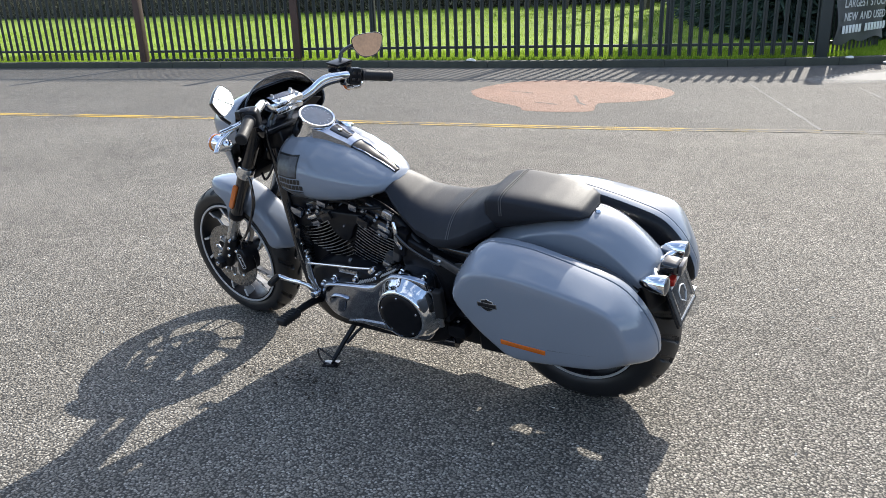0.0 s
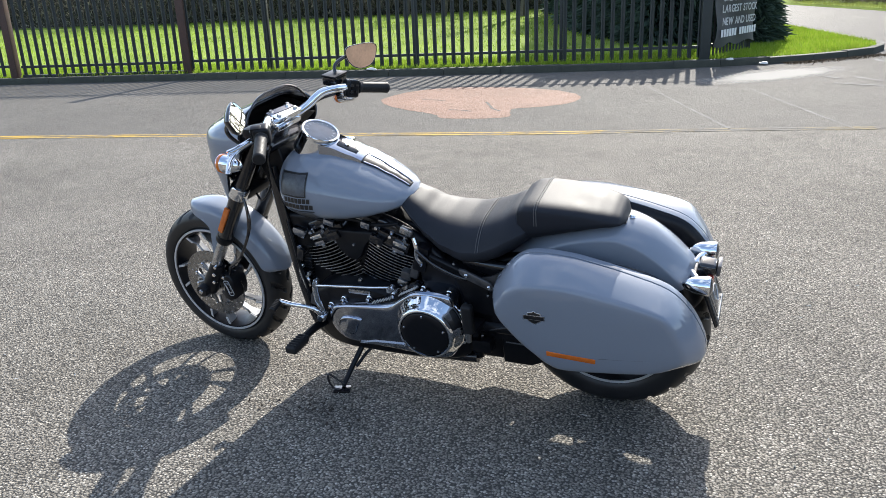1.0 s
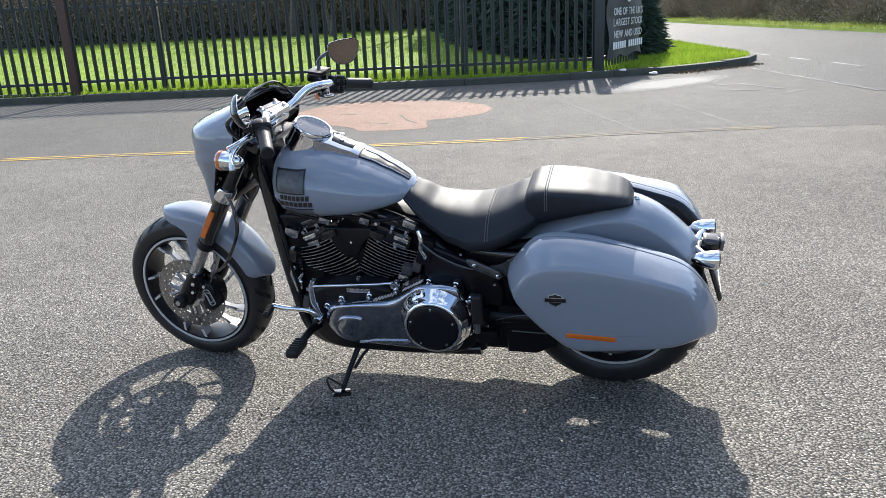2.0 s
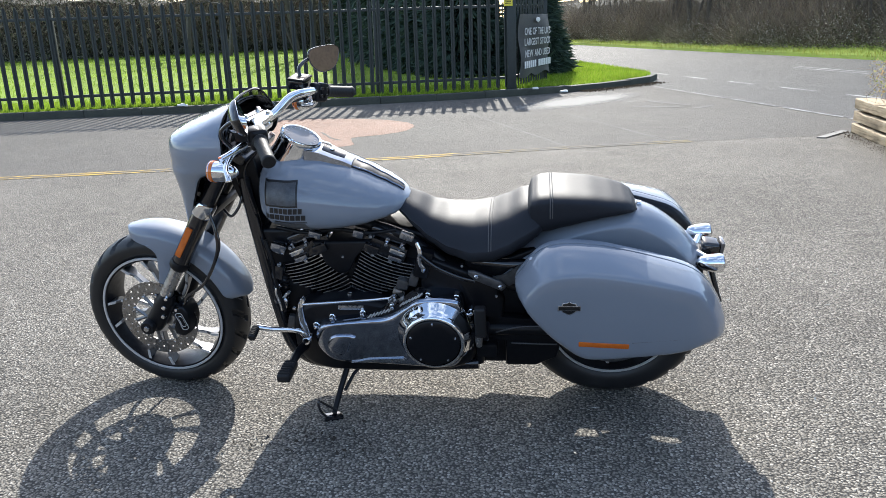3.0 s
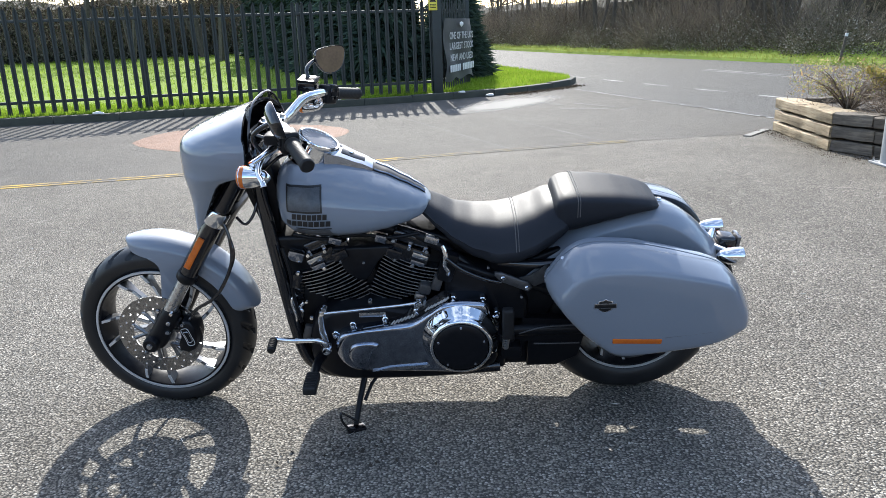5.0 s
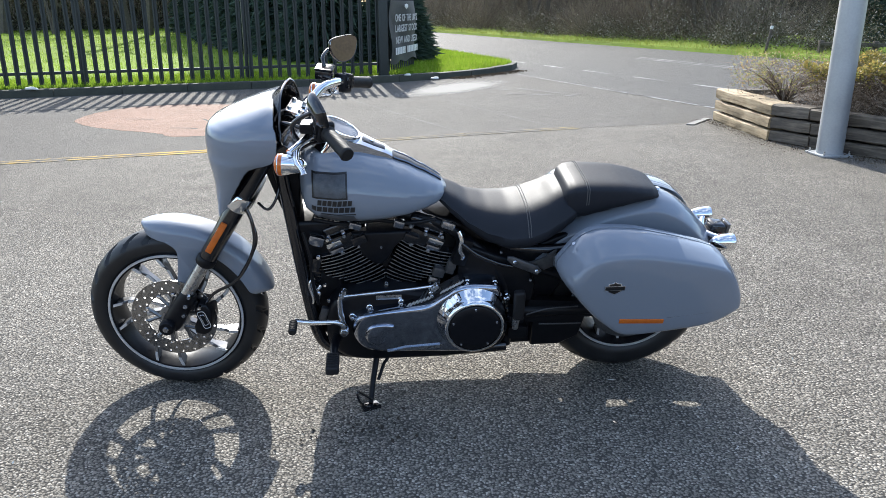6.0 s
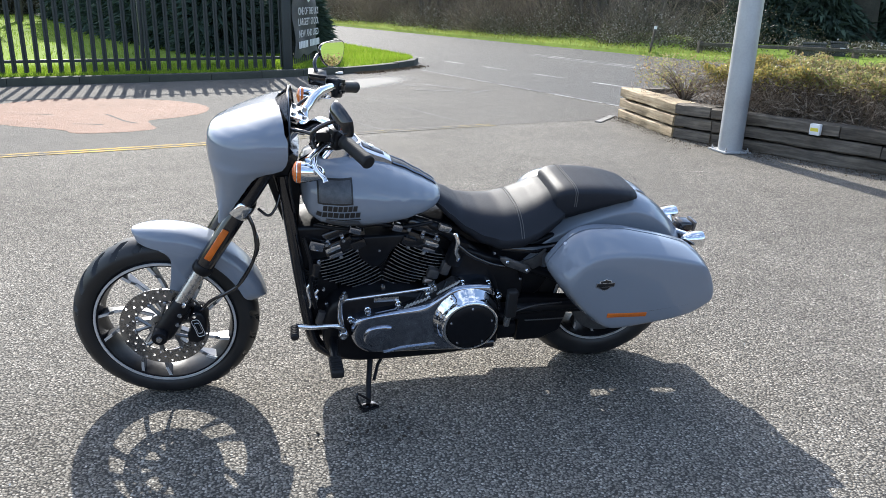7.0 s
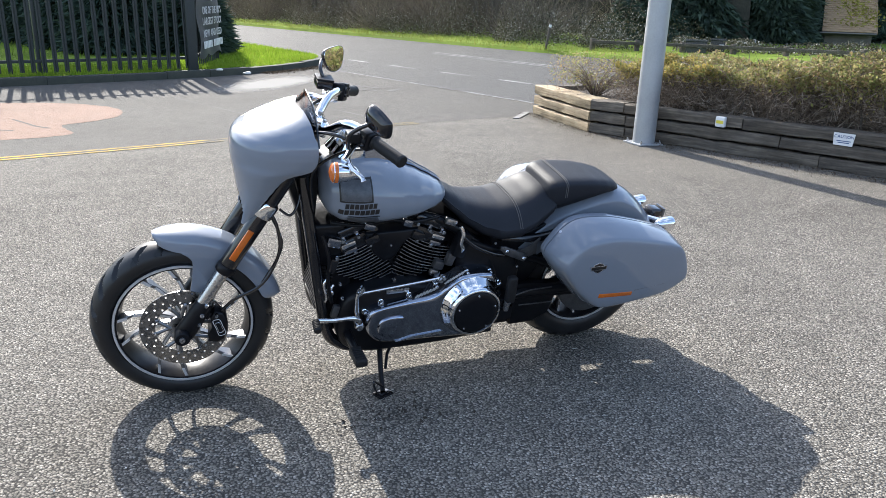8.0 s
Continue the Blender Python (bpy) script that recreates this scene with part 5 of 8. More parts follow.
def wheel(name, C, R, rim, w, side_y, steer, label, rotor):
    """Cast wheel with paired spokes: rim, hub and spokes, tyre and brake disc."""
    bm = bmesh.new()
    hw = w * 0.40
    lathe(bm, [(rim - 0.004, -hw - 0.008), (rim + 0.004, -hw), (rim + 0.002, -hw + 0.008), (rim - 0.012, -hw + 0.016), (rim - 0.016, 0), (rim - 0.012, hw - 0.016), (rim + 0.002, hw - 0.008), (rim + 0.004, hw), (rim - 0.004, hw + 0.008), (rim - 0.012, hw + 0.006),
               (rim - 0.019, hw - 0.016), (rim - 0.024, 0), (rim - 0.019, -hw + 0.016), (rim - 0.012, -hw - 0.006)], C, (0, 1, 0), 72, True)
    lathe(bm, [(0.0, -0.062), (0.03, -0.062), (0.034, -0.05), (0.034, -0.02), (0.03, 0.0), (0.034, 0.02), (0.034, 0.05), (0.03, 0.062), (0.0, 0.062)], C, (0, 1, 0), 24)
    root = bp(name, bm, SATINBLACK, None, label, 38, steer)
    bm = turned(tyre_profile(R, rim, w), C, (0, 1, 0), 360, False, groove(R, w, 22, 0.011))
    bp("tyre", bm, RUBBER, root, "black grooved tyre", 38, steer)
    for s in (-1, 1):
        bm = turned([(rim - 0.0065, s * (hw + 0.0075)), (rim - 0.0055, s * (hw + 0.011)), (rim + 0.001, s * (hw + 0.011)), (rim + 0.002, s * (hw + 0.0075))], C, (0, 1, 0), 72, True)
        bp("rim_edge", bm, MACHINED, root, "bright machined rim edge", 38, steer)
    for k in range(5):
        for s in (-1, 1):
            a = 2 * math.pi * k / 5 + radians(40) + s * 0.22
            b = 2 * math.pi * k / 5 + radians(8) + s * 0.28
            bm = bmesh.new()
            rings = []
            for t in (0, 0.15, 0.3, 0.45, 0.6, 0.75, 0.9, 1.0):
                r = 0.03 + (rim - 0.018 - 0.03) * t
                ang = b + (a - b) * t ** 0.7
                d, n = Vector((math.cos(ang), 0, math.sin(ang))), Vector((-math.sin(ang), 0, math.cos(ang)))
                y = -0.038 * (1 - t) - 0.030 * t if side_y < 0 else 0
                hh, ww = 0.016 - 0.004 * t + (0.012 * t if t > 0.85 else 0), 0.0080 - 0.0022 * t
                p = C + d * r + Vector((0, y, 0))
                rings.append([p + n * ww + Vector((0, -hh, 0)), p - n * ww + Vector((0, -hh, 0)), p - n * ww * 0.6 + Vector((0, hh, 0)), p + n * ww * 0.6 + Vector((0, hh, 0))])
            loft(bm, rings)
            bmesh.ops.bevel(bm, geom=list(bm.edges), offset=0.002, segments=1, affect="EDGES")
            bp("spoke", bm, GUNMETAL, root, "satin grey cast spoke", 38, steer)
            bm = bmesh.new()
            rings = []
            for t in (0.12, 0.25, 0.4, 0.55, 0.7, 0.84, 0.86, 0.97, 1.02):
                r = 0.03 + (rim - 0.018 - 0.03) * t
                ang = b + (a - b) * t ** 0.7
                d, n = Vector((math.cos(ang), 0, math.sin(ang))), Vector((-math.sin(ang), 0, math.cos(ang)))
                y = (-0.038 * (1 - t) - 0.030 * t) - (0.016 - 0.004 * t + (0.012 * t if t > 0.85 else 0)) - 0.0006
                p = C + d * r + Vector((0, y, 0))
                ww = 0.0034 + 0.0016 * t * t
                rings.append([p + n * ww + Vector((0, -0.0006, 0)), p - n * ww + Vector((0, -0.0006, 0)), p - n * ww + Vector((0, 0.002, 0)), p + n * ww + Vector((0, 0.002, 0))])
            loft(bm, rings)
            bp("spoke_face", bm, MACHINED, root, "bright machined spoke face", 38, steer)
    if rotor:
        r0, r1, y = 0.092, 0.143, -0.078
        bm = bmesh.new()
        n, rowsn = 40, 3
        dr = (r1 - r0) / rowsn
        for j in range(rowsn):
            for i in range(n):
                a0, a1 = 2 * math.pi * i / n, 2 * math.pi * (i + 1) / n
                ra, rb = r0 + dr * j, r0 + dr * (j + 1)
                outer = [(ra, a0), (ra, (a0 + a1) / 2), (ra, a1), ((ra + rb) / 2, a1), (rb, a1), (rb, (a0 + a1) / 2), (rb, a0), ((ra + rb) / 2, a0)]
                cr, ca = (ra + rb) / 2 + 0.3 * dr * ((i % 3) - 1), (a0 + a1) / 2
                O = [bm.verts.new(C + Vector((r * math.cos(a), y, r * math.sin(a)))) for r, a in outer]
                if (i + j) % 2:
                    bm.faces.new(O)
                    continue
                cr = (ra + rb) / 2
                cc = Vector((cr * math.cos(ca), y, cr * math.sin(ca)))
                er, et = Vector((math.cos(ca), 0, math.sin(ca))), Vector((-math.sin(ca), 0, math.cos(ca)))
                hole = [(-0.7, -0.7), (-1, 0), (-0.7, 0.7), (0, 1), (0.7, 0.7), (1, 0), (0.7, -0.7), (0, -1)]
                H = [bm.verts.new(C + cc + (er * p + et * q) * 0.0042) for p, q in hole]
                for q in range(8):
                    bm.faces.new((O[q], O[(q + 1) % 8], H[(q + 1) % 8], H[q]))
        bmesh.ops.remove_doubles(bm, verts=bm.verts, dist=1e-5)
        solid(bm, 0.005)
        disc = bp("brake_disc", bm, STEEL, root, "drilled steel brake disc", 30, steer)
        bm = bmesh.new()
        lathe(bm, [(0.03, y - 0.002), (0.052, y - 0.004), (0.052, y + 0.008), (0.03, y + 0.008)], C, (0, 1, 0), 28, True)
        for k in range(5):
            a = 2 * math.pi * k / 5 + 0.5
            for da in (-0.28, 0.28):
                p0 = C + Vector((0.045 * math.cos(a), y, 0.045 * math.sin(a)))
                p1 = C + Vector((0.094 * math.cos(a + da), y, 0.094 * math.sin(a + da)))
                bp("carrier_arm", bar([p0, p0.lerp(p1, 0.5), p1], [0.008, 0.006, 0.008], 6), GUNMETAL, root, "", 38, steer)
        bp("disc_carrier", bm, SATIN, root, "pale alloy disc carrier", 38, steer)
        for k in range(5):
            a = 2 * math.pi * k / 5 + 0.5
            for da in (-0.28, 0.28):
                p1 = C + Vector((0.092 * math.cos(a + da), y - 0.004, 0.092 * math.sin(a + da)))
                bp("disc_bolt", turned([(0.0, -0.005), (0.005, -0.005), (0.007, 0.0), (0.0, 0.0)], p1, (0, 1, 0), 8), CHROME, root, "", 38, steer)
    return root


wheel("front_wheel", FC, FR, 0.226, 0.125, -1, True, "black cast front wheel with paired spokes", True)
wheel("rear_wheel", RC, RR, 0.205, 0.172, -1, False, "black cast rear wheel mostly behind the pannier", False)

# fork
for s in (-1, 1):
    ax = FC + Vector((-0.006, s * 0.105, 0.0))
    up = lambda d: ax + RAKE * d
    bp("fork_tube", bar([up(0.29), up(0.30), up(0.49), up(0.50)], [0.027, 0.0295, 0.0295, 0.0285], 24), BLACK, None, "thick black upper fork tube", 38, True)
    bp("fork_seal", turned([(0.0, 0.262), (0.028, 0.262), (0.032, 0.268), (0.032, 0.285), (0.0295, 0.291), (0.0, 0.291)], ax, RAKE, 24), SATINBLACK, None, "black dust seal", 38, True)
    bp("fork_slider", bar([up(0.10), up(0.262)], 0.0215, 24), SATIN, None, "satin silver fork slider", 38, True)
    bp("fork_tube_top", bar([up(0.50), up(0.76)], 0.0275, 24), BLACK, None, "", 38, True)
    bm = turned([(0.0, 0.496), (0.034, 0.496), (0.036, 0.5), (0.036, 0.54), (0.033, 0.546), (0.0, 0.546)], ax, RAKE, 24)
    bp("fork_clamp", bm, CHROME, None, "bright clamp ring of the lower yoke", 38, True)
    # lower casting
    bm = bmesh.new()
    rings = []
    for d, r, f in ((-0.03, 0.016, 0.7), (-0.018, 0.026, 0.9), (0.0, 0.03, 1.0), (0.04, 0.029, 0.95), (0.09, 0.027, 0.95), (0.125, 0.026, 1.0), (0.135, 0.022, 1.0)):
        c = up(d) + Vector((0.008, 0, 0))
        side = Vector((0, 1, 0))
        fw = RAKE.cross(side)
        rings.append([c + r * (math.cos(a) * fw * 1.15 + math.sin(a) * side * f) for a in (2 * math.pi * k / 18 for k in range(18))])
    loft(bm, rings)
    lathe(bm, [(0.0, -0.04), (0.022, -0.04), (0.026, -0.034), (0.026, 0.02), (0.0, 0.02)], ax + Vector((0, s * 0.008, 0)), (0, -s, 0), 20)
    bp("fork_foot", bm, SATINBLACK, None, "black cast fork foot", 38, True)
    bm = turned([(0.0, 0.046), (0.009, 0.046), (0.0105, 0.042), (0.0105, 0.034), (0.006, 0.038), (0.0, 0.038)], ax + Vector((0, s * 0.008, 0)), (0, s, 0), 12)
    bp("axle_end", bm, SATIN, None, "bright hollow axle end", 38, True)
    # reflector strip
    m = Matrix.Translation(up(0.385) + Vector((-0.006, s * 0.0335, 0.004))) @ Matrix.Rotation(math.atan2(RAKE.x, RAKE.z), 4, "Y")
    bm = bmesh.new()
    block(bm, (0.021, 0.010, 0.118), m, 0.003)
    bp("reflector", bm, AMBER, None, "amber side reflector on the fork", 38, True)
bm = bmesh.new()
c = FC + RAKE * 0.52
block(bm, (0.07, 0.2, 0.045), Matrix.Translation(c) @ Matrix.Rotation(math.atan2(RAKE.x, RAKE.z), 4, "Y"), 0.012)
bp("lower_yoke", bm, SATINBLACK, None, "", 38, True)
bm = bmesh.new()
c = FC + RAKE * 0.735
block(bm, (0.085, 0.25, 0.035), Matrix.Translation(c + Vector((0.015, 0, 0))) @ Matrix.Rotation(math.atan2(RAKE.x, RAKE.z), 4, "Y"), 0.012)
bp("upper_yoke", bm, BLACK, None, "", 38, True)
bp("axle", bar([FC + Vector((-0.006, -0.1, 0)), FC + Vector((-0.006, 0.1, 0))], 0.012, 12), SATIN, None, "", 38, True)

# brake caliper and its hose
bm = bmesh.new()
cp = FC + Vector((0.105, -0.09, 0.018))
prof = [(-0.028, -0.055), (0.0, -0.062), (0.022, -0.05), (0.034, -0.012), (0.034, 0.03), (0.02, 0.055), (-0.004, 0.06), (-0.02, 0.04), (-0.016, 0.0), (-0.03, -0.03)]
prism([(cp.x + x, cp.z + z) for x, z in prof], cp.y + 0.045, cp.y - 0.03, 0.008, bm)
block(bm, (0.07, 0.03, 0.03), Matrix.Translation(FC + Vector((0.055, -0.1, 0.075))) @ Matrix.Rotation(0.5, 4, "Y"), 0.006)
cal = bp("brake_caliper", bm, SATINBLACK, None, "black brake caliper", 38, True)
for k in (1.0, 0.62):
    bm = bmesh.new()
    loop = spline([(cp.x + 0.008 + (x * 0.92 - z * 0.3) * k, cp.y - 0.031, cp.z + (z * 0.92 + x * 0.3) * k) for x, z in ((-0.012, 0.03), (0.0, 0.034), (0.012, 0.028), (0.013, 0.0), (0.012, -0.028), (0.0, -0.033), (-0.012, -0.028), (-0.011, 0.0))], 4, True)
    tube(bm, loop + [loop[0]], 0.0012, 5, False)
    bp("caliper_outline", bm, PALE if k == 1.0 else SATIN, cal, "pale line round the caliper", 38, True)
for dx, dz, r in ((-0.045, 0.055, 0.009), (-0.03, 0.09, 0.007), (0.0, 0.05, 0.007), (-0.055, 0.02, 0.008)):
    bp("bolt", turned([(0.0, 0.014), (r * 0.8, 0.014), (r, 0.011), (r, 0.0), (0.0, 0.0)], cp + Vector((dx, -0.028, dz)), (0, -1, 0), 8), CHROME, cal, "", 38, True)
bp("brake_hose", bar([(cp.x + 0.02, cp.y - 0.02, cp.z + 0.06), (-0.62, -0.13, 0.43), (-0.53, -0.16, 0.50), (-0.475, -0.15, 0.60), (-0.475, -0.13, 0.68), (-0.50, -0.11, 0.76), (-0.47, -0.09, 0.84)], 0.0055, 8, 6), BLACK, None, "thin black brake hose", 38, True)
bp("brake_hose", bar([(-0.53, -0.155, 0.50), (-0.465, -0.145, 0.62), (-0.485, -0.12, 0.70), (-0.52, -0.1, 0.75)], 0.004, 8, 6), BLACK, None, "thin black sensor cable", 38, True)


# front mudguard
def mudguard(C, R, a0, a1, halfw, drop, power, steps=36, across=17, tip=0.0, tail=0.0):
    bm = bmesh.new()
    rows = []
    for i in range(steps + 1):
        t = i / steps
        a = radians(a0 + (a1 - a0) * t)
        ends = min(1.0, t / 0.24 if tip else 1.0, (1 - t) / 0.10 if tail else 1.0)
        e = math.sqrt(max(0.0, 1 - (1 - ends) ** 2))
        row = []
        for j in range(across):
            u = 2 * j / (across - 1) - 1
            w = halfw * (0.28 + 0.72 * e)
            y = w * math.copysign(abs(math.sin(u * math.pi / 2)) ** 0.9, u)
            r = R - drop * (0.2 + 0.8 * e) * abs(u) ** power
            row.append(C + Vector((r * math.cos(a), y, r * math.sin(a))))
        rows.append(row)
    loft(bm, rows, False, False)
    solid(bm, 0.004)
    return bm


bp("front_mudguard", mudguard(FC, 0.338, 104, 14, 0.075, 0.060, 2.9, tip=1, tail=1), PAINT, None, "grey front mudguard", 50, True)
for s in (-1, 1):
    bm = bmesh.new()
    outline = [(-0.775, 0.586), (-0.70, 0.576), (-0.655, 0.556), (-0.648, 0.535), (-0.672, 0.505), (-0.70, 0.465), (-0.72, 0.425), (-0.738, 0.412), (-0.757, 0.425), (-0.748, 0.49), (-0.744, 0.545), (-0.757, 0.57)]
    prism([(p.x, p.z) for p in spline([(x, 0, z) for x, z in outline], 4, True)], s * 0.064, s * 0.0745, 0.003, bm)
    bp("mudguard_bracket", bm, PAINT, None, "grey mudguard stay beside the fork", 40, True)

# fairing: horizontal sections from chin to brow
FAIR = [(0.690, -0.598, -0.568, 0.108), (0.715, -0.600, -0.554, 0.118), (0.74, -0.599, -0.542, 0.130), (0.77, -0.598, -0.526, 0.144), (0.80, -0.598, -0.508, 0.158), (0.83, -0.602, -0.490, 0.172), (0.858, -0.606, -0.473, 0.186), (0.878, -0.609, -0.456, 0.197), (0.890, -0.611, -0.432, 0.206), (0.898, -0.612, -0.404, 0.212), (0.908, -0.613, -0.380, 0.217), (0.925, -0.614, -0.368, 0.221),
        (0.942, -0.613, -0.363, 0.224), (0.962, -0.610, -0.361, 0.224), (0.980, -0.600, -0.361, 0.220), (0.998, -0.565, -0.363, 0.212), (1.012, -0.530, -0.371, 0.20), (1.026, -0.492, -0.373, 0.182), (1.040, -0.452, -0.377, 0.155), (1.050, -0.420, -0.383, 0.122), (1.058, -0.400, -0.39, 0.07)]


def fairing_shell(inset, z_from):
    """The shell, open under the brow where the headlamp sits."""
    bm = bmesh.new()
    low, high, na = FAIR[0][0], FAIR[-1][0], 36
    zs = [low + (high - low) * k / 64 for k in range(65)]
    grid = []
    for z in zs:
        xf, xr, w = lerp_table(FAIR, z)
        xf, w = xf + inset, w - inset
        row = []
        for j in range(na + 1):
            phi = math.pi * (j / na - 0.5)
            y = w * math.copysign(abs(math.sin(phi)) ** 0.92, phi)
            x = xr - (xr - xf) * abs(math.cos(phi)) ** 0.80
            row.append(bm.verts.new((x, y, z - inset * 0.5)))
        grid.append(row)
    for k, (r, s) in enumerate(zip(grid, grid[1:])):
        for j in range(na):
            phi = abs((j + 0.5) / na - 0.5) * 180
            if zs[k] < z_from and phi < min(55, 14 + 42 * ((z_from - zs[k]) / 0.08) ** 0.6):
                continue
            bm.faces.new((r[j], r[j + 1], s[j + 1], s[j]))
    bmesh.ops.delete(bm, geom=[v for v in bm.verts if not v.link_faces], context="VERTS")
    solid(bm, 0.004)
    return bm


bp("fairing", fairing_shell(0.0, 0.80), PAINT, None, "grey bar-mounted front fairing", 55, True)
bp("fairing_liner", fairing_shell(0.009, 0.80), SATINBLACK, None, "black inside of the fairing", 55, True)
# headlamp in the nose
bm = turned([(0.0, 0.022), (0.045, 0.018), (0.068, 0.004), (0.074, -0.006), (0.068, -0.06), (0.0, -0.075)], (-0.575, 0, 0.80), (-1, 0, -0.1), 32)
lamp = bp("headlamp", bm, BLACK, None, "round headlamp under the fairing", 38, True)
bm = turned([(0.069, 0.008), (0.076, 0.010), (0.081, 0.0), (0.076, -0.014), (0.069, -0.012)], (-0.575, 0, 0.80), (-1, 0, -0.1), 32, True)
bp("trim_ring", bm, CHROME, lamp, "chrome headlamp ring", 38, True)
# screen: a low smoked arc at the back edge of the fairing
bm = bmesh.new()
rows = []
for i in range(9):
    t = i / 8
    row = []
    for j in range(25):
        u = 2 * j / 24 - 1
        w = 0.200 - 0.006 * t
        x = (-0.412 + 0.050 * u * u) * (1 - t) + (-0.366 + 0.010 * u * u) * t
        z = (0.965 + 0.086 * (1 - abs(u) ** 2.4)) * (1 - t) + (0.972 + 0.113 * (1 - abs(u) ** 3.2)) * t
        row.append((x, w * u, z))
    rows.append(row)
loft(bm, rows, False, False)
solid(bm, 0.004)
scr = bp("screen", bm, SHIELD, None, "low smoked wind screen", 50, True)
scr.visible_shadow = True
bm = bmesh.new()
tube(bm, [Vector(p) + Vector((0.001, 0, 0.002)) for p in rows[-1]], 0.0035, 6)
bp("screen_edge", bm, BLACK, scr, "black rubber edge", 38, True)
# dark dash panel between fairing and bars
bm = bmesh.new()
rows = []
for i in range(5):
    t = i / 4
    rows.append([(-0.50 + 0.10 * t + 0.05 * abs(u) ** 2, 0.19 * u, 0.88 + 0.11 * t * (1 - 0.3 * abs(u) ** 2)) for u in (2 * j / 16 - 1 for j in range(17))])
loft(bm, rows, False, False)
solid(bm, 0.006)
bp("dash_panel", bm, SATINBLACK, None, "", 50, True)

# handlebar, clamp, risers
path = [(-0.345, 0.0, 0.985), (-0.338, 0.055, 0.988), (-0.315, 0.105, 1.005), (-0.282, 0.15, 1.036), (-0.25, 0.195, 1.040), (-0.222, 0.256, 1.029), (-0.212, 0.272, 1.024)]
half = spline([(x + 0.008, y, z) for x, y, z in path], 6)
full = [Vector((p.x, -p.y, p.z)) for p in reversed(half[1:])] + half
bp("handlebar", bar(full, 0.0145, 16), CHROME, None, "curved chrome handlebar", 50, True)
bm = bmesh.new()
block(bm, (0.06, 0.13, 0.022), Matrix.Translation((-0.335, 0, 1.006)) @ Matrix.Rotation(0.35, 4, "Y"), 0.008)
block(bm, (0.045, 0.13, 0.02), Matrix.Translation((-0.335, 0, 0.977)) @ Matrix.Rotation(0.35, 4, "Y"), 0.006)
for s in (-1, 1):
    tube(bm, [(-0.40, s * 0.045, 0.90), (-0.385, s * 0.045, 0.94), (-0.34, s * 0.045, 0.985)], [0.022, 0.02, 0.019], 14)
riser = bp("bar_clamp", bm, CHROME, None, "chrome handlebar clamp and risers", 38, True)
for sx in (-0.016, 0.016):
    for sy in (-0.045, 0.045):
        bp("bolt", turned([(0.0, 0.006), (0.006, 0.006), (0.0075, 0.003), (0.0075, -0.004), (0.0, -0.004)], (-0.333 + sx, sy, 1.018 - sx * 0.36), (0.34, 0, 0.94), 8), SATIN, riser, "", 38, True)

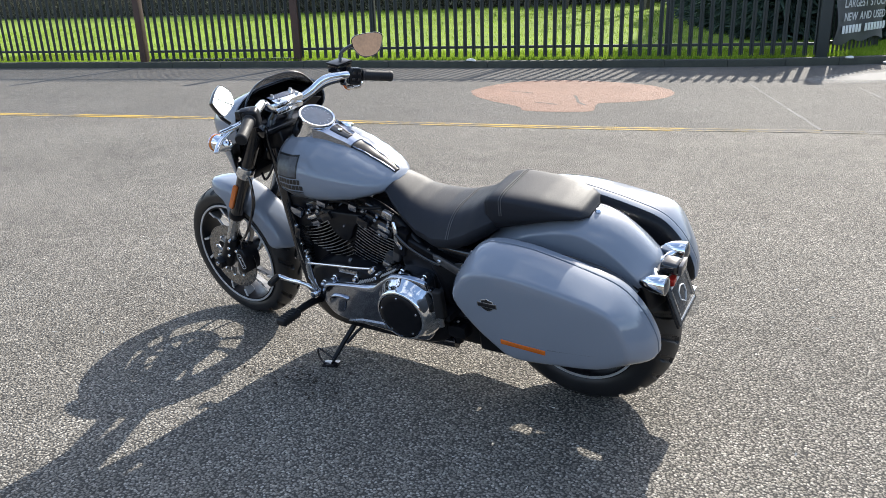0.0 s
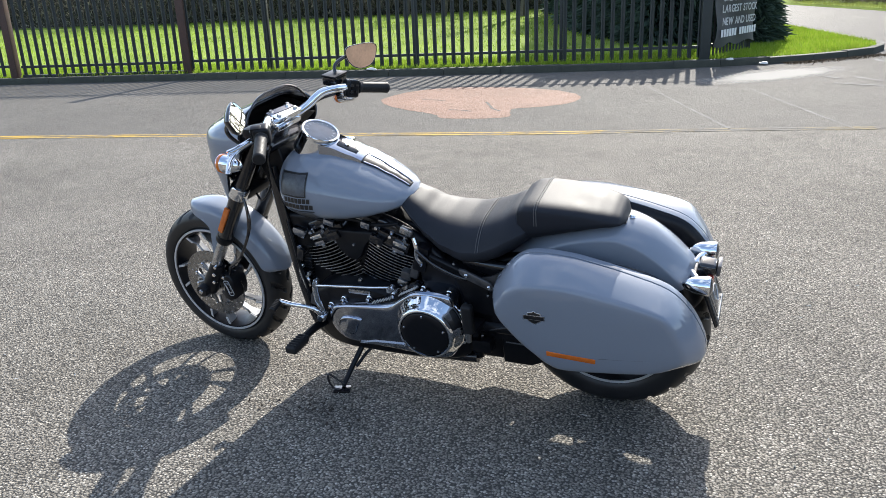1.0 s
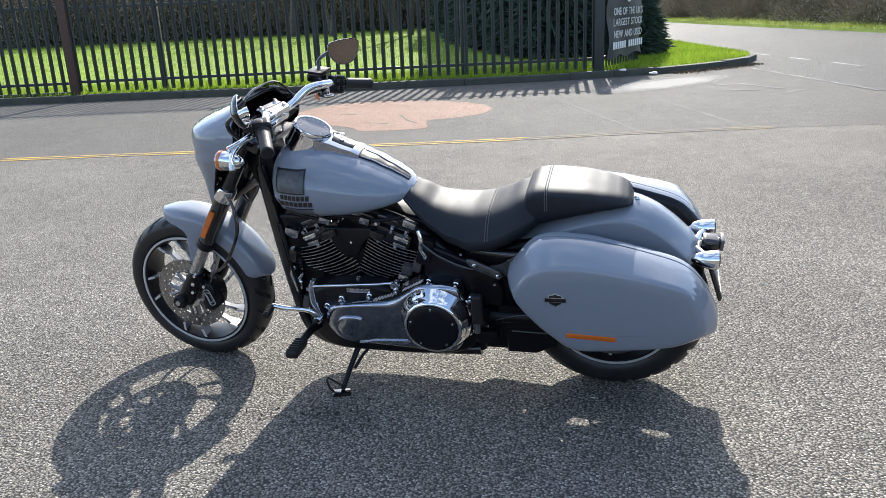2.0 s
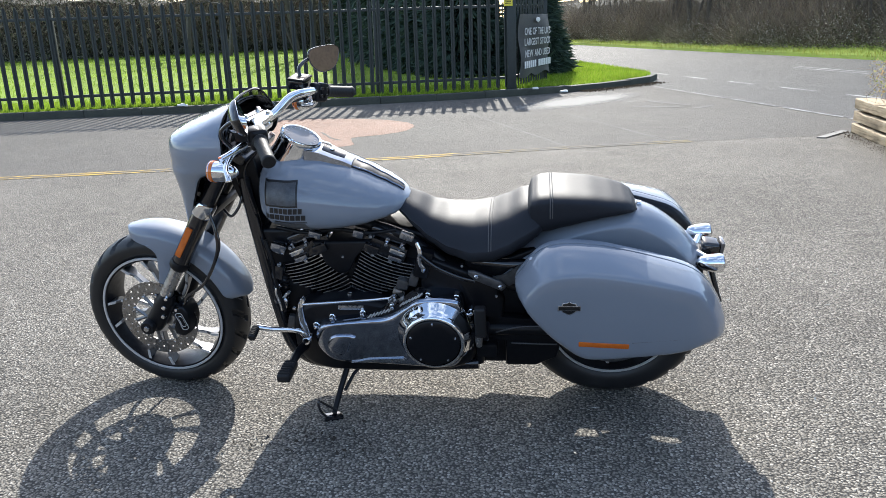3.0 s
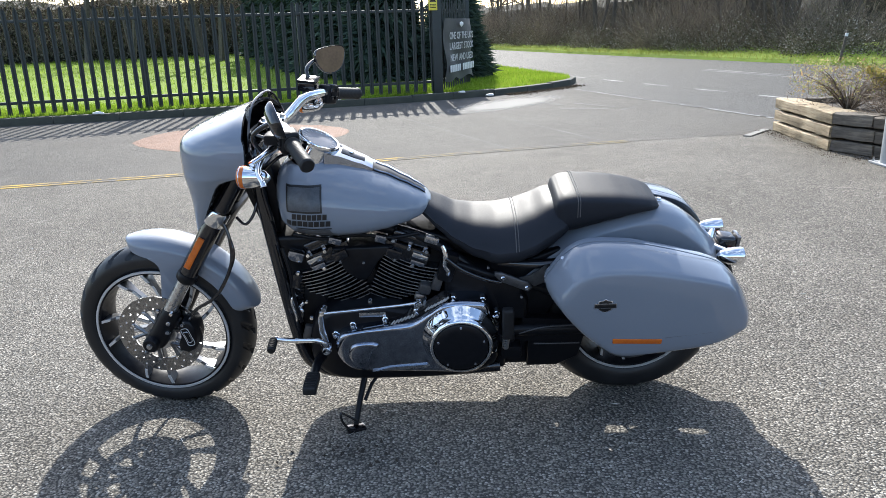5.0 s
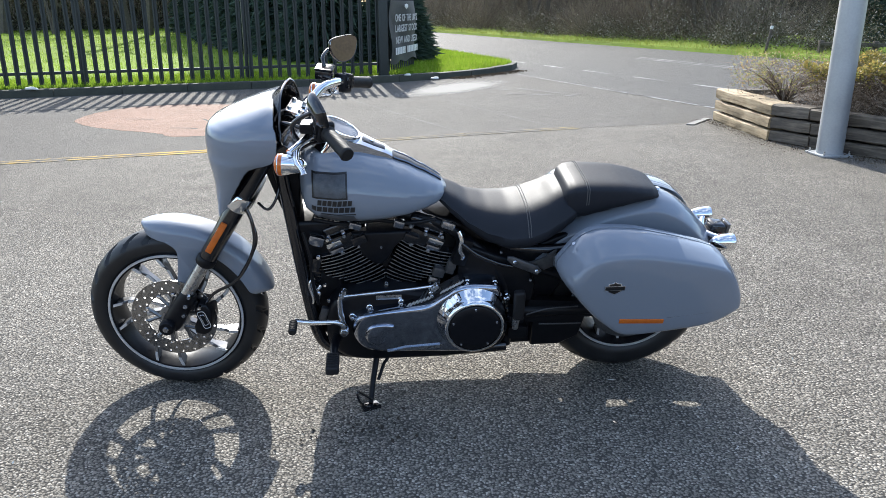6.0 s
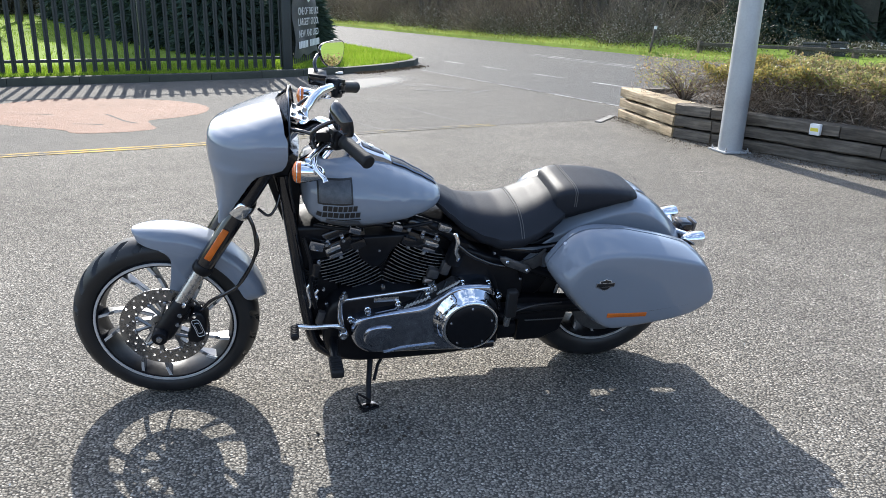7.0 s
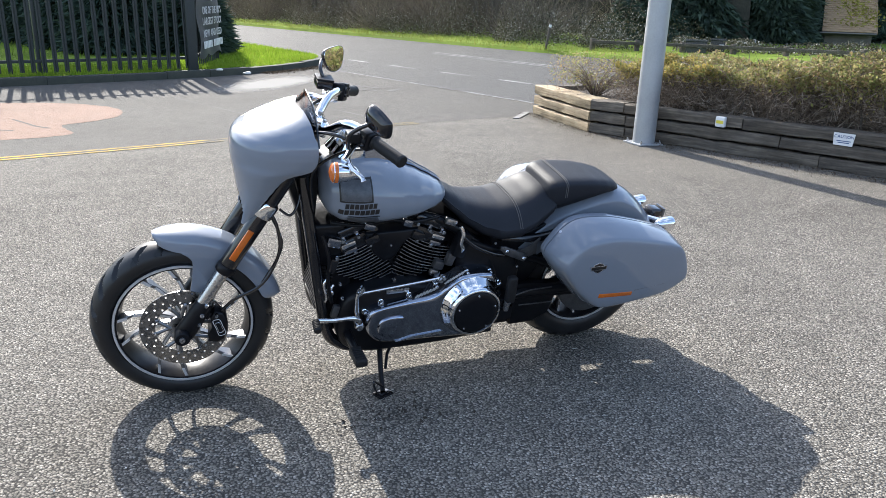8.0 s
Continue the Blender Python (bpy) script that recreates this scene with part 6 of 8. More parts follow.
for s in (-1, 1):
    P = lambda x, y, z: Vector((x, s * y, z))
    d = (P(-0.142, 0.377, 0.995) - P(-0.205, 0.278, 1.022)).normalized()
    a = P(-0.205, 0.278, 1.022)
    prof = [(0.0, 0.0), (0.0215, 0.0), (0.0225, 0.004), (0.0195, 0.010)]
    k = 0.010
    while k < 0.104:
        prof += [(0.0190, k), (0.0190, k + 0.005), (0.0189, k + 0.0055), (0.0189, k + 0.0065)]
        k += 0.007
    prof += [(0.0195, 0.108), (0.0205, 0.116), (0.0175, 0.121), (0.0, 0.121)]
    bp("grip", turned(prof, a, d, 20), GRIP, None, "black ribbed rubber grip", 38, True)
    c = a - d * 0.028
    bm = bmesh.new()
    m = Matrix.Translation(c) @ d.to_track_quat("Y", "Z").to_matrix().to_4x4()
    block(bm, (0.052, 0.05, 0.062), m @ Matrix.Translation((0, 0, -0.004)), 0.014, 3)
    block(bm, (0.036, 0.03, 0.04), m @ Matrix.Translation((0.014, 0.004, 0.010)), 0.008, 2)
    sw = bp("switch_housing", bm, SATINBLACK, None, "black handlebar switch housing", 38, True)
    for q, (oy, oz) in enumerate(((-0.01, 0.012), (0.010, 0.012), (-0.01, -0.012), (0.010, -0.012))):
        bm = bmesh.new()
        block(bm, (0.010, 0.011, 0.012), m @ Matrix.Translation((0.0295, oy, oz)), 0.002)
        bp("switch", bm, BLACK, sw, "", 38, True)
    # lever and its clamp
    bm = bmesh.new()
    up, fw = (0.03, 0.0) if s > 0 else (0.0, 0.05)
    tube(bm, spline([P(-0.232, 0.235, 1.018), P(-0.262, 0.255, 1.004 + up * 0.5), P(-0.268 - fw * 0.4, 0.30, 0.985 + up), P(-0.243 - fw * 0.8, 0.35, 0.968 + up), P(-0.213 - fw, 0.386, 0.955 + up), P(-0.208 - fw, 0.394, 0.945 + up)], 5), [0.0095] * 5 + [0.009] * 8 + [0.008] * 7 + [0.0075] * 4 + [0.010, 0.0095], 10, True, 0.75)
    block(bm, (0.036, 0.036, 0.026), Matrix.Translation(P(-0.247, 0.236, 1.008)), 0.007)
    bp("lever", bm, CHROME, None, "chrome hand lever", 50, True)
    # indicator
    c = P(-0.312, 0.333, 0.972 if s > 0 else 0.95)
    bm = turned([(0.0, -0.054), (0.007, -0.053), (0.018, -0.041), (0.0245, -0.022), (0.0285, 0.0), (0.030, 0.020), (0.0302, 0.024), (0.028, 0.026), (0.0, 0.026)], c, (-1, 0, 0.04), 24)
    ind = bp("indicator", bm, CHROME, None, "bullet-shaped chrome indicator", 50, True)
    bm = turned([(0.0, 0.037), (0.010, 0.036), (0.021, 0.032), (0.0285, 0.027), (0.0308, 0.020), (0.0308, 0.012), (0.0, 0.012)], c, (-1, 0, 0.04), 24)
    bp("lens", bm, AMBER, ind, "amber lens", 50, True)
    bp("stalk", bar([P(-0.305, 0.33, 0.985), P(-0.29, 0.30, 0.99), P(-0.262, 0.245, 1.004)], [0.009, 0.009, 0.011], 10, 4), CHROME, ind, "", 50, True)
    # mirror
    mc = P(-0.226, 0.362, 1.118)
    out = [(-0.066, 0.020), (-0.058, 0.036), (-0.03, 0.043), (0.03, 0.042), (0.058, 0.034), (0.066, 0.014), (0.058, -0.018), (0.036, -0.043), (0.005, -0.051), (-0.03, -0.043), (-0.054, -0.018)]
    out = [(s * -x * 0.92, z * 0.94) for x, z in out]
    if s < 0:
        out = [(x * 0.9, z * 0.885) for x, z in ((-0.070, 0.0), (-0.066, 0.012), (-0.03, 0.040), (0.005, 0.056), (0.025, 0.055), (0.055, 0.035), (0.066, 0.018), (0.064, -0.008), (0.055, -0.020), (0.01, -0.040), (-0.025, -0.050), (-0.042, -0.045), (-0.058, -0.025))]
    out = [(p.x, p.z) for p in spline([(x, 0, z) for x, z in out], 4, True)]
    back = Matrix.Translation(mc) @ Matrix.Rotation(radians(-45), 4, "Z") @ Matrix.Rotation(radians(-9), 4, "Y")
    if s < 0:
        back = STEER.inverted() @ Matrix.Translation((-0.2433, -0.3623, 1.126)) @ Matrix.Rotation(radians(18.3), 4, "Z") @ Matrix.Rotation(radians(-13.5), 4, "Y") @ Matrix.Rotation(radians(-11.2), 4, "X")
    bm = bmesh.new()
    def mring(k, depth):
        return [back @ Vector((depth, x * k, z * k)) for x, z in out]
    loft(bm, [mring(0.30, -0.024), mring(0.55, -0.022), mring(0.8, -0.015), mring(0.96, -0.005), mring(1.0, 0.002), mring(0.985, 0.006), mring(0.94, 0.005)])
    mir = bp("mirror", bm, BLACK, None, "black rear-view mirror on a bent stalk", 50, True)
    bm = bmesh.new()
    loft(bm, [mring(0.95, 0.0045), mring(0.935, 0.0066)])
    bp("mirror_glass", bm, MIRROR, mir, "mirror glass", 30, True)
    bp("mirror_stalk", bar([P(-0.268, 0.250, 1.03), P(-0.272, 0.252, 1.06), P(-0.285, 0.268, 1.10), P(-0.275, 0.315, 1.118), P(-0.252, 0.352, 1.12)] if s > 0 else [STEER.inverted() @ Vector(p) for p in ((-0.310, -0.30, 1.025), (-0.319, -0.318, 1.052), (-0.317, -0.328, 1.078), (-0.295, -0.336, 1.099), (-0.262, -0.345, 1.117))], [0.0065] * 20 + [0.0062] * 5, 10, 6), BLACK, mir, "", 50, True)
# reservoir on the right, small clutch clamp on the left
bm = bmesh.new()
block(bm, (0.056, 0.078, 0.030), Matrix.Translation((-0.278, 0.245, 1.058)) @ Matrix.Rotation(0.12, 4, "Y"), 0.008, 2)
res = bp("brake_reservoir", bm, BLACK, None, "black brake fluid reservoir", 38, True)
bm = bmesh.new()
block(bm, (0.060, 0.082, 0.008), Matrix.Translation((-0.2755, 0.245, 1.0765)) @ Matrix.Rotation(0.12, 4, "Y"), 0.003, 2)
bp("cap", bm, SATINBLACK, res, "flat black cap", 38, True)
bm = bmesh.new()
block(bm, (0.045, 0.055, 0.03), Matrix.Translation((-0.262, -0.245, 1.03)), 0.009, 2)
bp("clutch_clamp", bm, SATINBLACK, None, "", 38, True)
# cables round the steering head
for pts, r in (([(-0.25, -0.235, 1.0), (-0.33, -0.20, 1.03), (-0.40, -0.12, 1.0), (-0.43, -0.05, 0.90), (-0.40, -0.06, 0.76)], 0.0055),
               ([(-0.24, -0.225, 0.99), (-0.30, -0.16, 0.95), (-0.37, -0.10, 0.86), (-0.36, -0.09, 0.72)], 0.005),
               ([(-0.24, 0.225, 1.0), (-0.32, 0.18, 0.98), (-0.39, 0.08, 0.90), (-0.38, 0.05, 0.76)], 0.0055),
               ([(-0.47, -0.08, 0.73), (-0.44, -0.10, 0.715), (-0.415, -0.09, 0.74), (-0.40, -0.07, 0.78)], 0.0045)):
    bp("cable", bar(pts, r, 8, 6), BLACK, None, "black control cable", 50, False)


# tank
TANK = [(-0.338, 0.845, 0.775, 0.055), (-0.332, 0.864, 0.735, 0.105), (-0.315, 0.882, 0.705, 0.15), (-0.28, 0.896, 0.686, 0.18), (-0.22, 0.900, 0.675, 0.194), (-0.15, 0.889, 0.671, 0.192), (-0.08, 0.866, 0.673, 0.180), (-0.01, 0.836, 0.682, 0.159),
        (0.05, 0.804, 0.696, 0.131), (0.09, 0.780, 0.708, 0.102), (0.115, 0.762, 0.720, 0.07), (0.128, 0.748, 0.734, 0.03)]


def tank_ring(x, grow=0.0, n=48):
    zt, zb, w = lerp_table(TANK, x)
    mid = zb + (zt - zb) * 0.36
    out = []
    for k in range(n):
        a = 2 * math.pi * k / n
        c, s = math.cos(a), math.sin(a)
        y = (w + grow) * math.copysign(abs(c) ** 0.86, c)
        z = mid + (zt - mid + grow) * abs(s) ** 0.92 if s >= 0 else mid - (mid - zb + grow) * abs(s) ** 0.75
        out.append(Vector((x, y, z)))
    return out


def tank_at(x, t, grow=0.0):
    """A point on the tank's left flank: t runs from the crown (0) to the lower edge (1)."""
    zt, zb, w = lerp_table(TANK, x)
    mid = zb + (zt - zb) * 0.36
    a = math.pi / 2 + math.pi * t
    c, s = math.cos(a), math.sin(a)
    y = (w + grow) * math.copysign(abs(c) ** 0.86, c)
    z = mid + (zt - mid + grow) * abs(s) ** 0.92 if s >= 0 else mid - (mid - zb + grow) * abs(s) ** 0.75
    return Vector((x, y, z))


bm = bmesh.new()
xs = [-0.338 + (0.128 + 0.338) * (0.5 - 0.5 * math.cos(math.pi * k / 44)) for k in range(45)]
loft(bm, [tank_ring(x) for x in xs])
tank = bp("fuel_tank", bm, PAINT, None, "grey teardrop fuel tank with dark graphic", 60)


def decal(x0, x1, z0, z1, slant=0.0, n=10, grow=0.0009, side=-1, taper=0.0):
    """A thin patch that follows the tank's flank between two heights."""
    bm = bmesh.new()
    rows = []
    for i in range(n + 1):
        row = []
        for j in range(n + 1):
            z = z0 + (z1 - z0) * j / n
            cx = (x0 + x1) / 2
            x = cx + (x0 - cx + (x1 - x0) * i / n) * (1 - taper * (1 - j / n)) + slant * (z - z0)
            lo, hi = 0.02, 0.98
            for _ in range(26):
                mid = (lo + hi) / 2
                if tank_at(x, mid, grow).z > z:
                    lo = mid
                else:
                    hi = mid
            p = tank_at(x, lo, grow)
            row.append(Vector((p.x, -side * p.y, p.z)))
        rows.append(row)
    loft(bm, rows, False, False)
    return bm


for side in (-1, 1):
    bp("tank_graphic", decal(-0.288, -0.193, 0.792, 0.852, 0.0, side=side), DECAL, tank, "dark shield-shaped upper part of the graphic", 60)
    for x0, x1, z0, z1 in ((-0.294, -0.187, 0.8525, 0.858), (-0.2935, -0.2885, 0.786, 0.8525), (-0.1925, -0.1865, 0.786, 0.8525), (-0.2885, -0.1925, 0.786, 0.7915)):
        bp("graphic_border", decal(x0, x1, z0, z1, 0.0, 8, 0.0013, side), DECALDARK, tank, "", 60)
    bp("tank_graphic", decal(-0.258, -0.156, 0.705, 0.732, -0.5, side=side), DECAL, tank, "dark lower bar of the graphic", 60)
    bp("graphic_border", decal(-0.268, -0.162, 0.7345, 0.7385, -0.3, 8, 0.0013, side), DECALDARK, tank, "", 60)
    # maker's mark as two rows of plain slabs
    for z, x0, count, pitch in ((0.7655, -0.279, 7, 0.0152), (0.7445, -0.298, 8, 0.0168)):
        for k in range(count):
            bp("mark_slab", decal(x0 + k * pitch, x0 + k * pitch + pitch - 0.0028, z, z + 0.0168, 0.12, 3, 0.0013, side), DECALDARK, tank, "plain black slab of the maker's mark", 60)

# seam line and filler caps
bm = bmesh.new()
tube(bm, [tank_at(x, 0.86, 0.0015) for x in [-0.30 + 0.39 * k / 30 for k in range(31)]], 0.002, 6)
bp("tank_seam", bm, PAINT, tank, "", 60)
bp("filler_cap", turned([(0.0, 0.016), (0.03, 0.015), (0.036, 0.009), (0.037, 0.0), (0.0, -0.004)], (-0.175, 0.105, 0.868), (0.0, 0.45, 0.9), 28), CHROME, tank, "round chrome filler cap", 38)

# console along the top: instrument pod, chrome plate, black strip
GC, GN = Vector((-0.203, 0.0, 0.944)), Vector((0.45, 0, 0.893)).normalized()
bm = bmesh.new()
u, v = Vector((0.893, 0, -0.45)), Vector((0, 1, 0))
def gring(r, h, sx=1.0, sy=1.0, dx=0.0):
    return [GC + GN * h + u * (math.cos(a) * r * sx + dx) + v * math.sin(a) * r * sy for a in (2 * math.pi * k / 40 for k in range(40))]
loft(bm, [gring(0.072, -0.075, 1.0, 1.05, -0.005), gring(0.070, -0.05, 1.0, 1.02), gring(0.066, -0.02), gring(0.063, -0.004)])
pod = bp("instrument_pod", bm, CHROME, tank, "tapered chrome instrument pod", 50)
bm = turned([(0.056, -0.002), (0.058, 0.005), (0.064, 0.006), (0.067, 0.001), (0.066, -0.008), (0.056, -0.006)], GC, GN, 44, True)
part("bezel", bm, CHROME, pod, "chrome bezel")
part("dial", turned([(0.0, 0.003), (0.045, 0.003), (0.057, 0.0015), (0.057, -0.004), (0.0, -0.004)], GC, GN, 40), DIAL, pod, "smoked speedometer dial")
for k in range(13):
    a = radians(215 - 250 * k / 12)
    m = Matrix.Translation(GC + GN * 0.0036) @ Matrix(((u.x, v.x, GN.x, 0), (u.y, v.y, GN.y, 0), (u.z, v.z, GN.z, 0), (0, 0, 0, 1))) @ Matrix.Rotation(a, 4, "Z") @ Matrix.Translation((0.046, 0, 0))
    bm = bmesh.new()
    block(bm, (0.009, 0.0016, 0.0006), m)
    part("dial_mark", bm, PALE, pod)


def ridge(x):
    return lerp_table(TANK, x)[0]


def crown_plate(x0, x1, w0, w1, lift0, lift1, edge, n=18, across=9):
    """A plate that rides the tank's crown between two stations."""
    bm = bmesh.new()
    rings = []
    for i in range(n + 1):
        t = i / n
        x = x0 + (x1 - x0) * t
        w, l = w0 + (w1 - w0) * t, lift0 + (lift1 - lift0) * t
        top = [Vector((x, w * (2 * j / (across - 1) - 1) * 0.86, ridge(x) + l - 0.004 * abs(2 * j / (across - 1) - 1) ** 2)) for j in range(across)]
        rings.append([Vector((x, -w, ridge(x) - edge))] + top + [Vector((x, w, ridge(x) - edge))])
    loft(bm, rings)
    return bm


bp("console", crown_plate(-0.185, -0.045, 0.068, 0.040, 0.030, 0.012, 0.022), SOFTCHROME, tank, "polished console plate behind the dial", 40)
bp("console_panel", crown_plate(-0.135, -0.068, 0.027, 0.021, 0.029, 0.019, -0.004), BLACK, tank, "black inset panel with indicator lamps", 40)
bp("console_badge", turned([(0.0, 0.003), (0.008, 0.002), (0.009, 0.0), (0.0, 0.0)], (-0.108, 0, ridge(-0.108) + 0.027), (0.3, 0, 0.95), 16), CHROME, tank, "", 38)
bp("console_strip", crown_plate(-0.046, 0.112, 0.034, 0.018, 0.008, 0.006, 0.010), SATINBLACK, tank, "black strip along the tank's spine", 40)
for s in (-1, 1):
    bm = bmesh.new()
    tube(bm, [Vector((x, s * (0.0285 - 0.1 * (x + 0.04) * 0.9), ridge(x) + 0.0055)) for x in [-0.04 + 0.15 * k / 14 for k in range(15)]], 0.0022, 6)
    bp("strip_trim", bm, SOFTCHROME, tank, "thin chrome trim", 50)

# seat: rider's dish, then the raised pillion pad
SEAT = [(0.085, 0.741, 0.725, 0.055, 0.03), (0.11, 0.754, 0.7, 0.085, 0.032), (0.15, 0.733, 0.66, 0.108, 0.045), (0.2, 0.704, 0.615, 0.13, 0.058), (0.26, 0.691, 0.575, 0.152, 0.07), (0.33, 0.687, 0.552, 0.168, 0.078), (0.39, 0.696, 0.556, 0.172, 0.08), (0.44, 0.714, 0.575, 0.168, 0.08), (0.49, 0.739, 0.6, 0.155, 0.075), (0.53, 0.749, 0.63, 0.14, 0.07), (0.555, 0.739, 0.655, 0.12, 0.05)]


def pad_ring(x, table, n=44, p_top=2.6, sag=1.0, square=0.7):
    zt, zb, w, edge = lerp_table(table, x)
    out = []
    for k in range(n):
        a = 2 * math.pi * k / n
        c, s = math.cos(a), math.sin(a)
        y = w * math.copysign(abs(c) ** square, c)
        if s >= 0:
            z = zt - edge * (abs(y) / w) ** p_top * sag - (0.0 if abs(c) < 0.999 else 0)
            z = z - (zt - edge - (zb + (zt - zb) * 0.45)) * max(0, (abs(c) - 0.93) / 0.07) ** 1.5
        else:
            m = zb + (zt - zb) * 0.45
            z = m - (m - zb) * abs(s) ** 0.8
        out.append(Vector((x, y, z)))
    return out


bm = bmesh.new()
loft(bm, [pad_ring(0.085 + 0.47 * k / 40, SEAT, 56, 3.6, 0.92) for k in range(41)])
seat = bp("rider_seat", bm, LEATHER, None, "dished black rider's seat", 60)
PILL = [(0.505, 0.742, 0.7, 0.085, 0.018), (0.515, 0.766, 0.665, 0.108, 0.022), (0.538, 0.778, 0.65, 0.118, 0.022), (0.57, 0.782, 0.655, 0.12, 0.022), (0.62, 0.780, 0.67, 0.12, 0.022), (0.69, 0.775, 0.69, 0.117, 0.022), (0.75, 0.765, 0.705, 0.11, 0.022), (0.795, 0.754, 0.71, 0.098, 0.022), (0.822, 0.742, 0.712, 0.082, 0.018), (0.836, 0.718, 0.716, 0.05, 0.01)]
bm = bmesh.new()
loft(bm, [pad_ring(0.505 + 0.331 * (0.5 - 0.5 * math.cos(math.pi * k / 36)), PILL, 56, 6.5, 0.8, 0.5) for k in range(37)])
bm.transform(Matrix.Translation((0, -0.012, 0)))
pill = bp("pillion_seat", bm, LEATHER, None, "raised black pillion pad", 60)


def stitch(points, parent, r=0.0016):
    bp("stitching", bar(points, r, 5, 3), THREAD, parent, "", 60)


for x, tab, par in ((0.385, SEAT, seat), (0.393, SEAT, seat), (0.572, PILL, pill), (0.579, PILL, pill)):
    r = [p for p in (pad_ring(x, tab, 60, 3.6, 0.92) if tab is SEAT else pad_ring(x, tab, 60, 6.5, 0.8, 0.5)) if p.z > lerp_table(tab, x)[1] + (lerp_table(tab, x)[0] - lerp_table(tab, x)[1]) * 0.46]
    r.sort(key=lambda p: p.y)
    stitch([p + Vector((0, 0 if tab is SEAT else -0.012, 0.0008)) for p in r], par)
bp("seat_bolt", turned([(0.0, 0.008), (0.006, 0.0075), (0.008, 0.005), (0.007, 0.003), (0.010, 0.0), (0.0, 0.0)], (0.846, -0.014, 0.713), (0.1, 0, 1), 16), CHROME, None, "chrome seat bolt on the mudguard", 40)

# rear mudguard
RF = [(0.40, 0.535, 0.09), (0.46, 0.585, 0.095), (0.53, 0.632, 0.10), (0.60, 0.668, 0.103), (0.68, 0.697, 0.106), (0.76, 0.715, 0.107), (0.83, 0.716, 0.107), (0.90, 0.690, 0.107), (0.96, 0.648, 0.107), (1.01, 0.600, 0.106), (1.045, 0.556, 0.104), (1.062, 0.505, 0.101), (1.068, 0.455, 0.096)]
pts = spline([(x, 0, z) for x, z, w in RF], 4)
SECTION = [(0.0, 0.0), (0.22, 0.0015), (0.42, 0.006), (0.60, 0.0125), (0.76, 0.020), (0.90, 0.028), (0.985, 0.0345), (1.0, 0.037), (1.008, 0.042), (1.02, 0.065), (1.02, 0.095), (1.0, 0.125)]
SECTION = [(-a, b) for a, b in reversed(SECTION[1:])] + SECTION
rows = []
for i, p in enumerate(pts):
    w = RF[min(len(RF) - 1, i // 4)][2]
    d = (pts[min(i + 1, len(pts) - 1)] - pts[max(i - 1, 0)]).normalized()
    nrm = Vector((d.z, 0, -d.x))
    rows.append([p + Vector((0, w * a - 0.015, 0)) + nrm * b for a, b in SECTION])
for name, some, mat, grow, label in (("rear_mudguard", rows[:41], PAINT, 1.0, "grey rounded rear mudguard"), ("mudguard_tail", rows[39:], SATINBLACK, 0.97, "black lower tail of the mudguard")):
    bm = bmesh.new()
    loft(bm, [[Vector((q.x - (0.004 if grow < 1 else 0), q.y * grow, q.z)) for q in r] for r in some], False, False)
    solid(bm, 0.004)
    bp(name, bm, mat, None, label, 55)
for s in (-1, 1):
    # mudguard strut under the pannier
    bm = bmesh.new()
    tube(bm, spline([(0.33, s * 0.13, 0.575), (0.50, s * 0.128, 0.56), (0.70, s * 0.125, 0.60), (0.90, s * 0.122, 0.58), (1.0, s * 0.12, 0.52)], 5), 0.016, 10, True, 0.6)
    bp("mudguard_strut", bm, BLACK, None, "black mudguard strut", 50)
    bm = bmesh.new()
    prism([(0.319, 0.554), (0.340, 0.552), (0.424, 0.514), (0.437, 0.495), (0.424, 0.481), (0.339, 0.520), (0.319, 0.541)], s * 0.158, s * 0.166, 0.003, bm)
    br = bp("pannier_bracket", bm, DULLSTEEL, None, "dull steel pannier mounting plate", 40)
    for x, z in ((0.345, 0.534), (0.420, 0.497)):
        part("bolt", turned([(0.0, 0.006), (0.005, 0.006), (0.0075, 0.003), (0.0075, 0.0), (0.0, 0.0)], (x, s * 0.166, z), (0, s, 0), 10), CHROME, br)
    bm = bmesh.new()
    prism([(0.395, 0.526), (0.425, 0.533), (0.451, 0.547), (0.482, 0.572), (0.486, 0.568), (0.474, 0.548), (0.476, 0.508), (0.445, 0.494), (0.430, 0.505)], s * 0.150, s * 0.157, 0.002, bm)
    part("strap", bm, DULLSTEEL, br)

# panniers: the upper rim and the flat outer face, point by point, with a sloping shoulder between
BAG_RIM = [(0.466, 0.545), (0.491, 0.603), (0.538, 0.658), (0.599, 0.681), (0.700, 0.678), (0.785, 0.661), (0.888, 0.634), (0.985, 0.599), (1.045, 0.540), (1.083, 0.468), (1.094, 0.415), (1.080, 0.380), (0.970, 0.352), (0.830, 0.330), (0.710, 0.322), (0.650, 0.334), (0.598, 0.378), (0.530, 0.452)]
BAG_FACE = [(0.500, 0.530), (0.524, 0.592), (0.560, 0.626), (0.604, 0.641), (0.676, 0.645), (0.757, 0.637), (0.868, 0.617), (0.962, 0.594), (1.002, 0.566), (1.034, 0.508), (1.047, 0.456), (1.032, 0.428), (0.955, 0.385), (0.814, 0.362), (0.705, 0.352), (0.660, 0.362), (0.618, 0.393), (0.560, 0.446)]


def smooth_outline(points):
    return [(p.x, p.z) for p in spline([(x, 0, z) for x, z in points], 4, True)]


BAG_RIM, BAG_FACE = smooth_outline(BAG_RIM), smooth_outline(BAG_FACE)


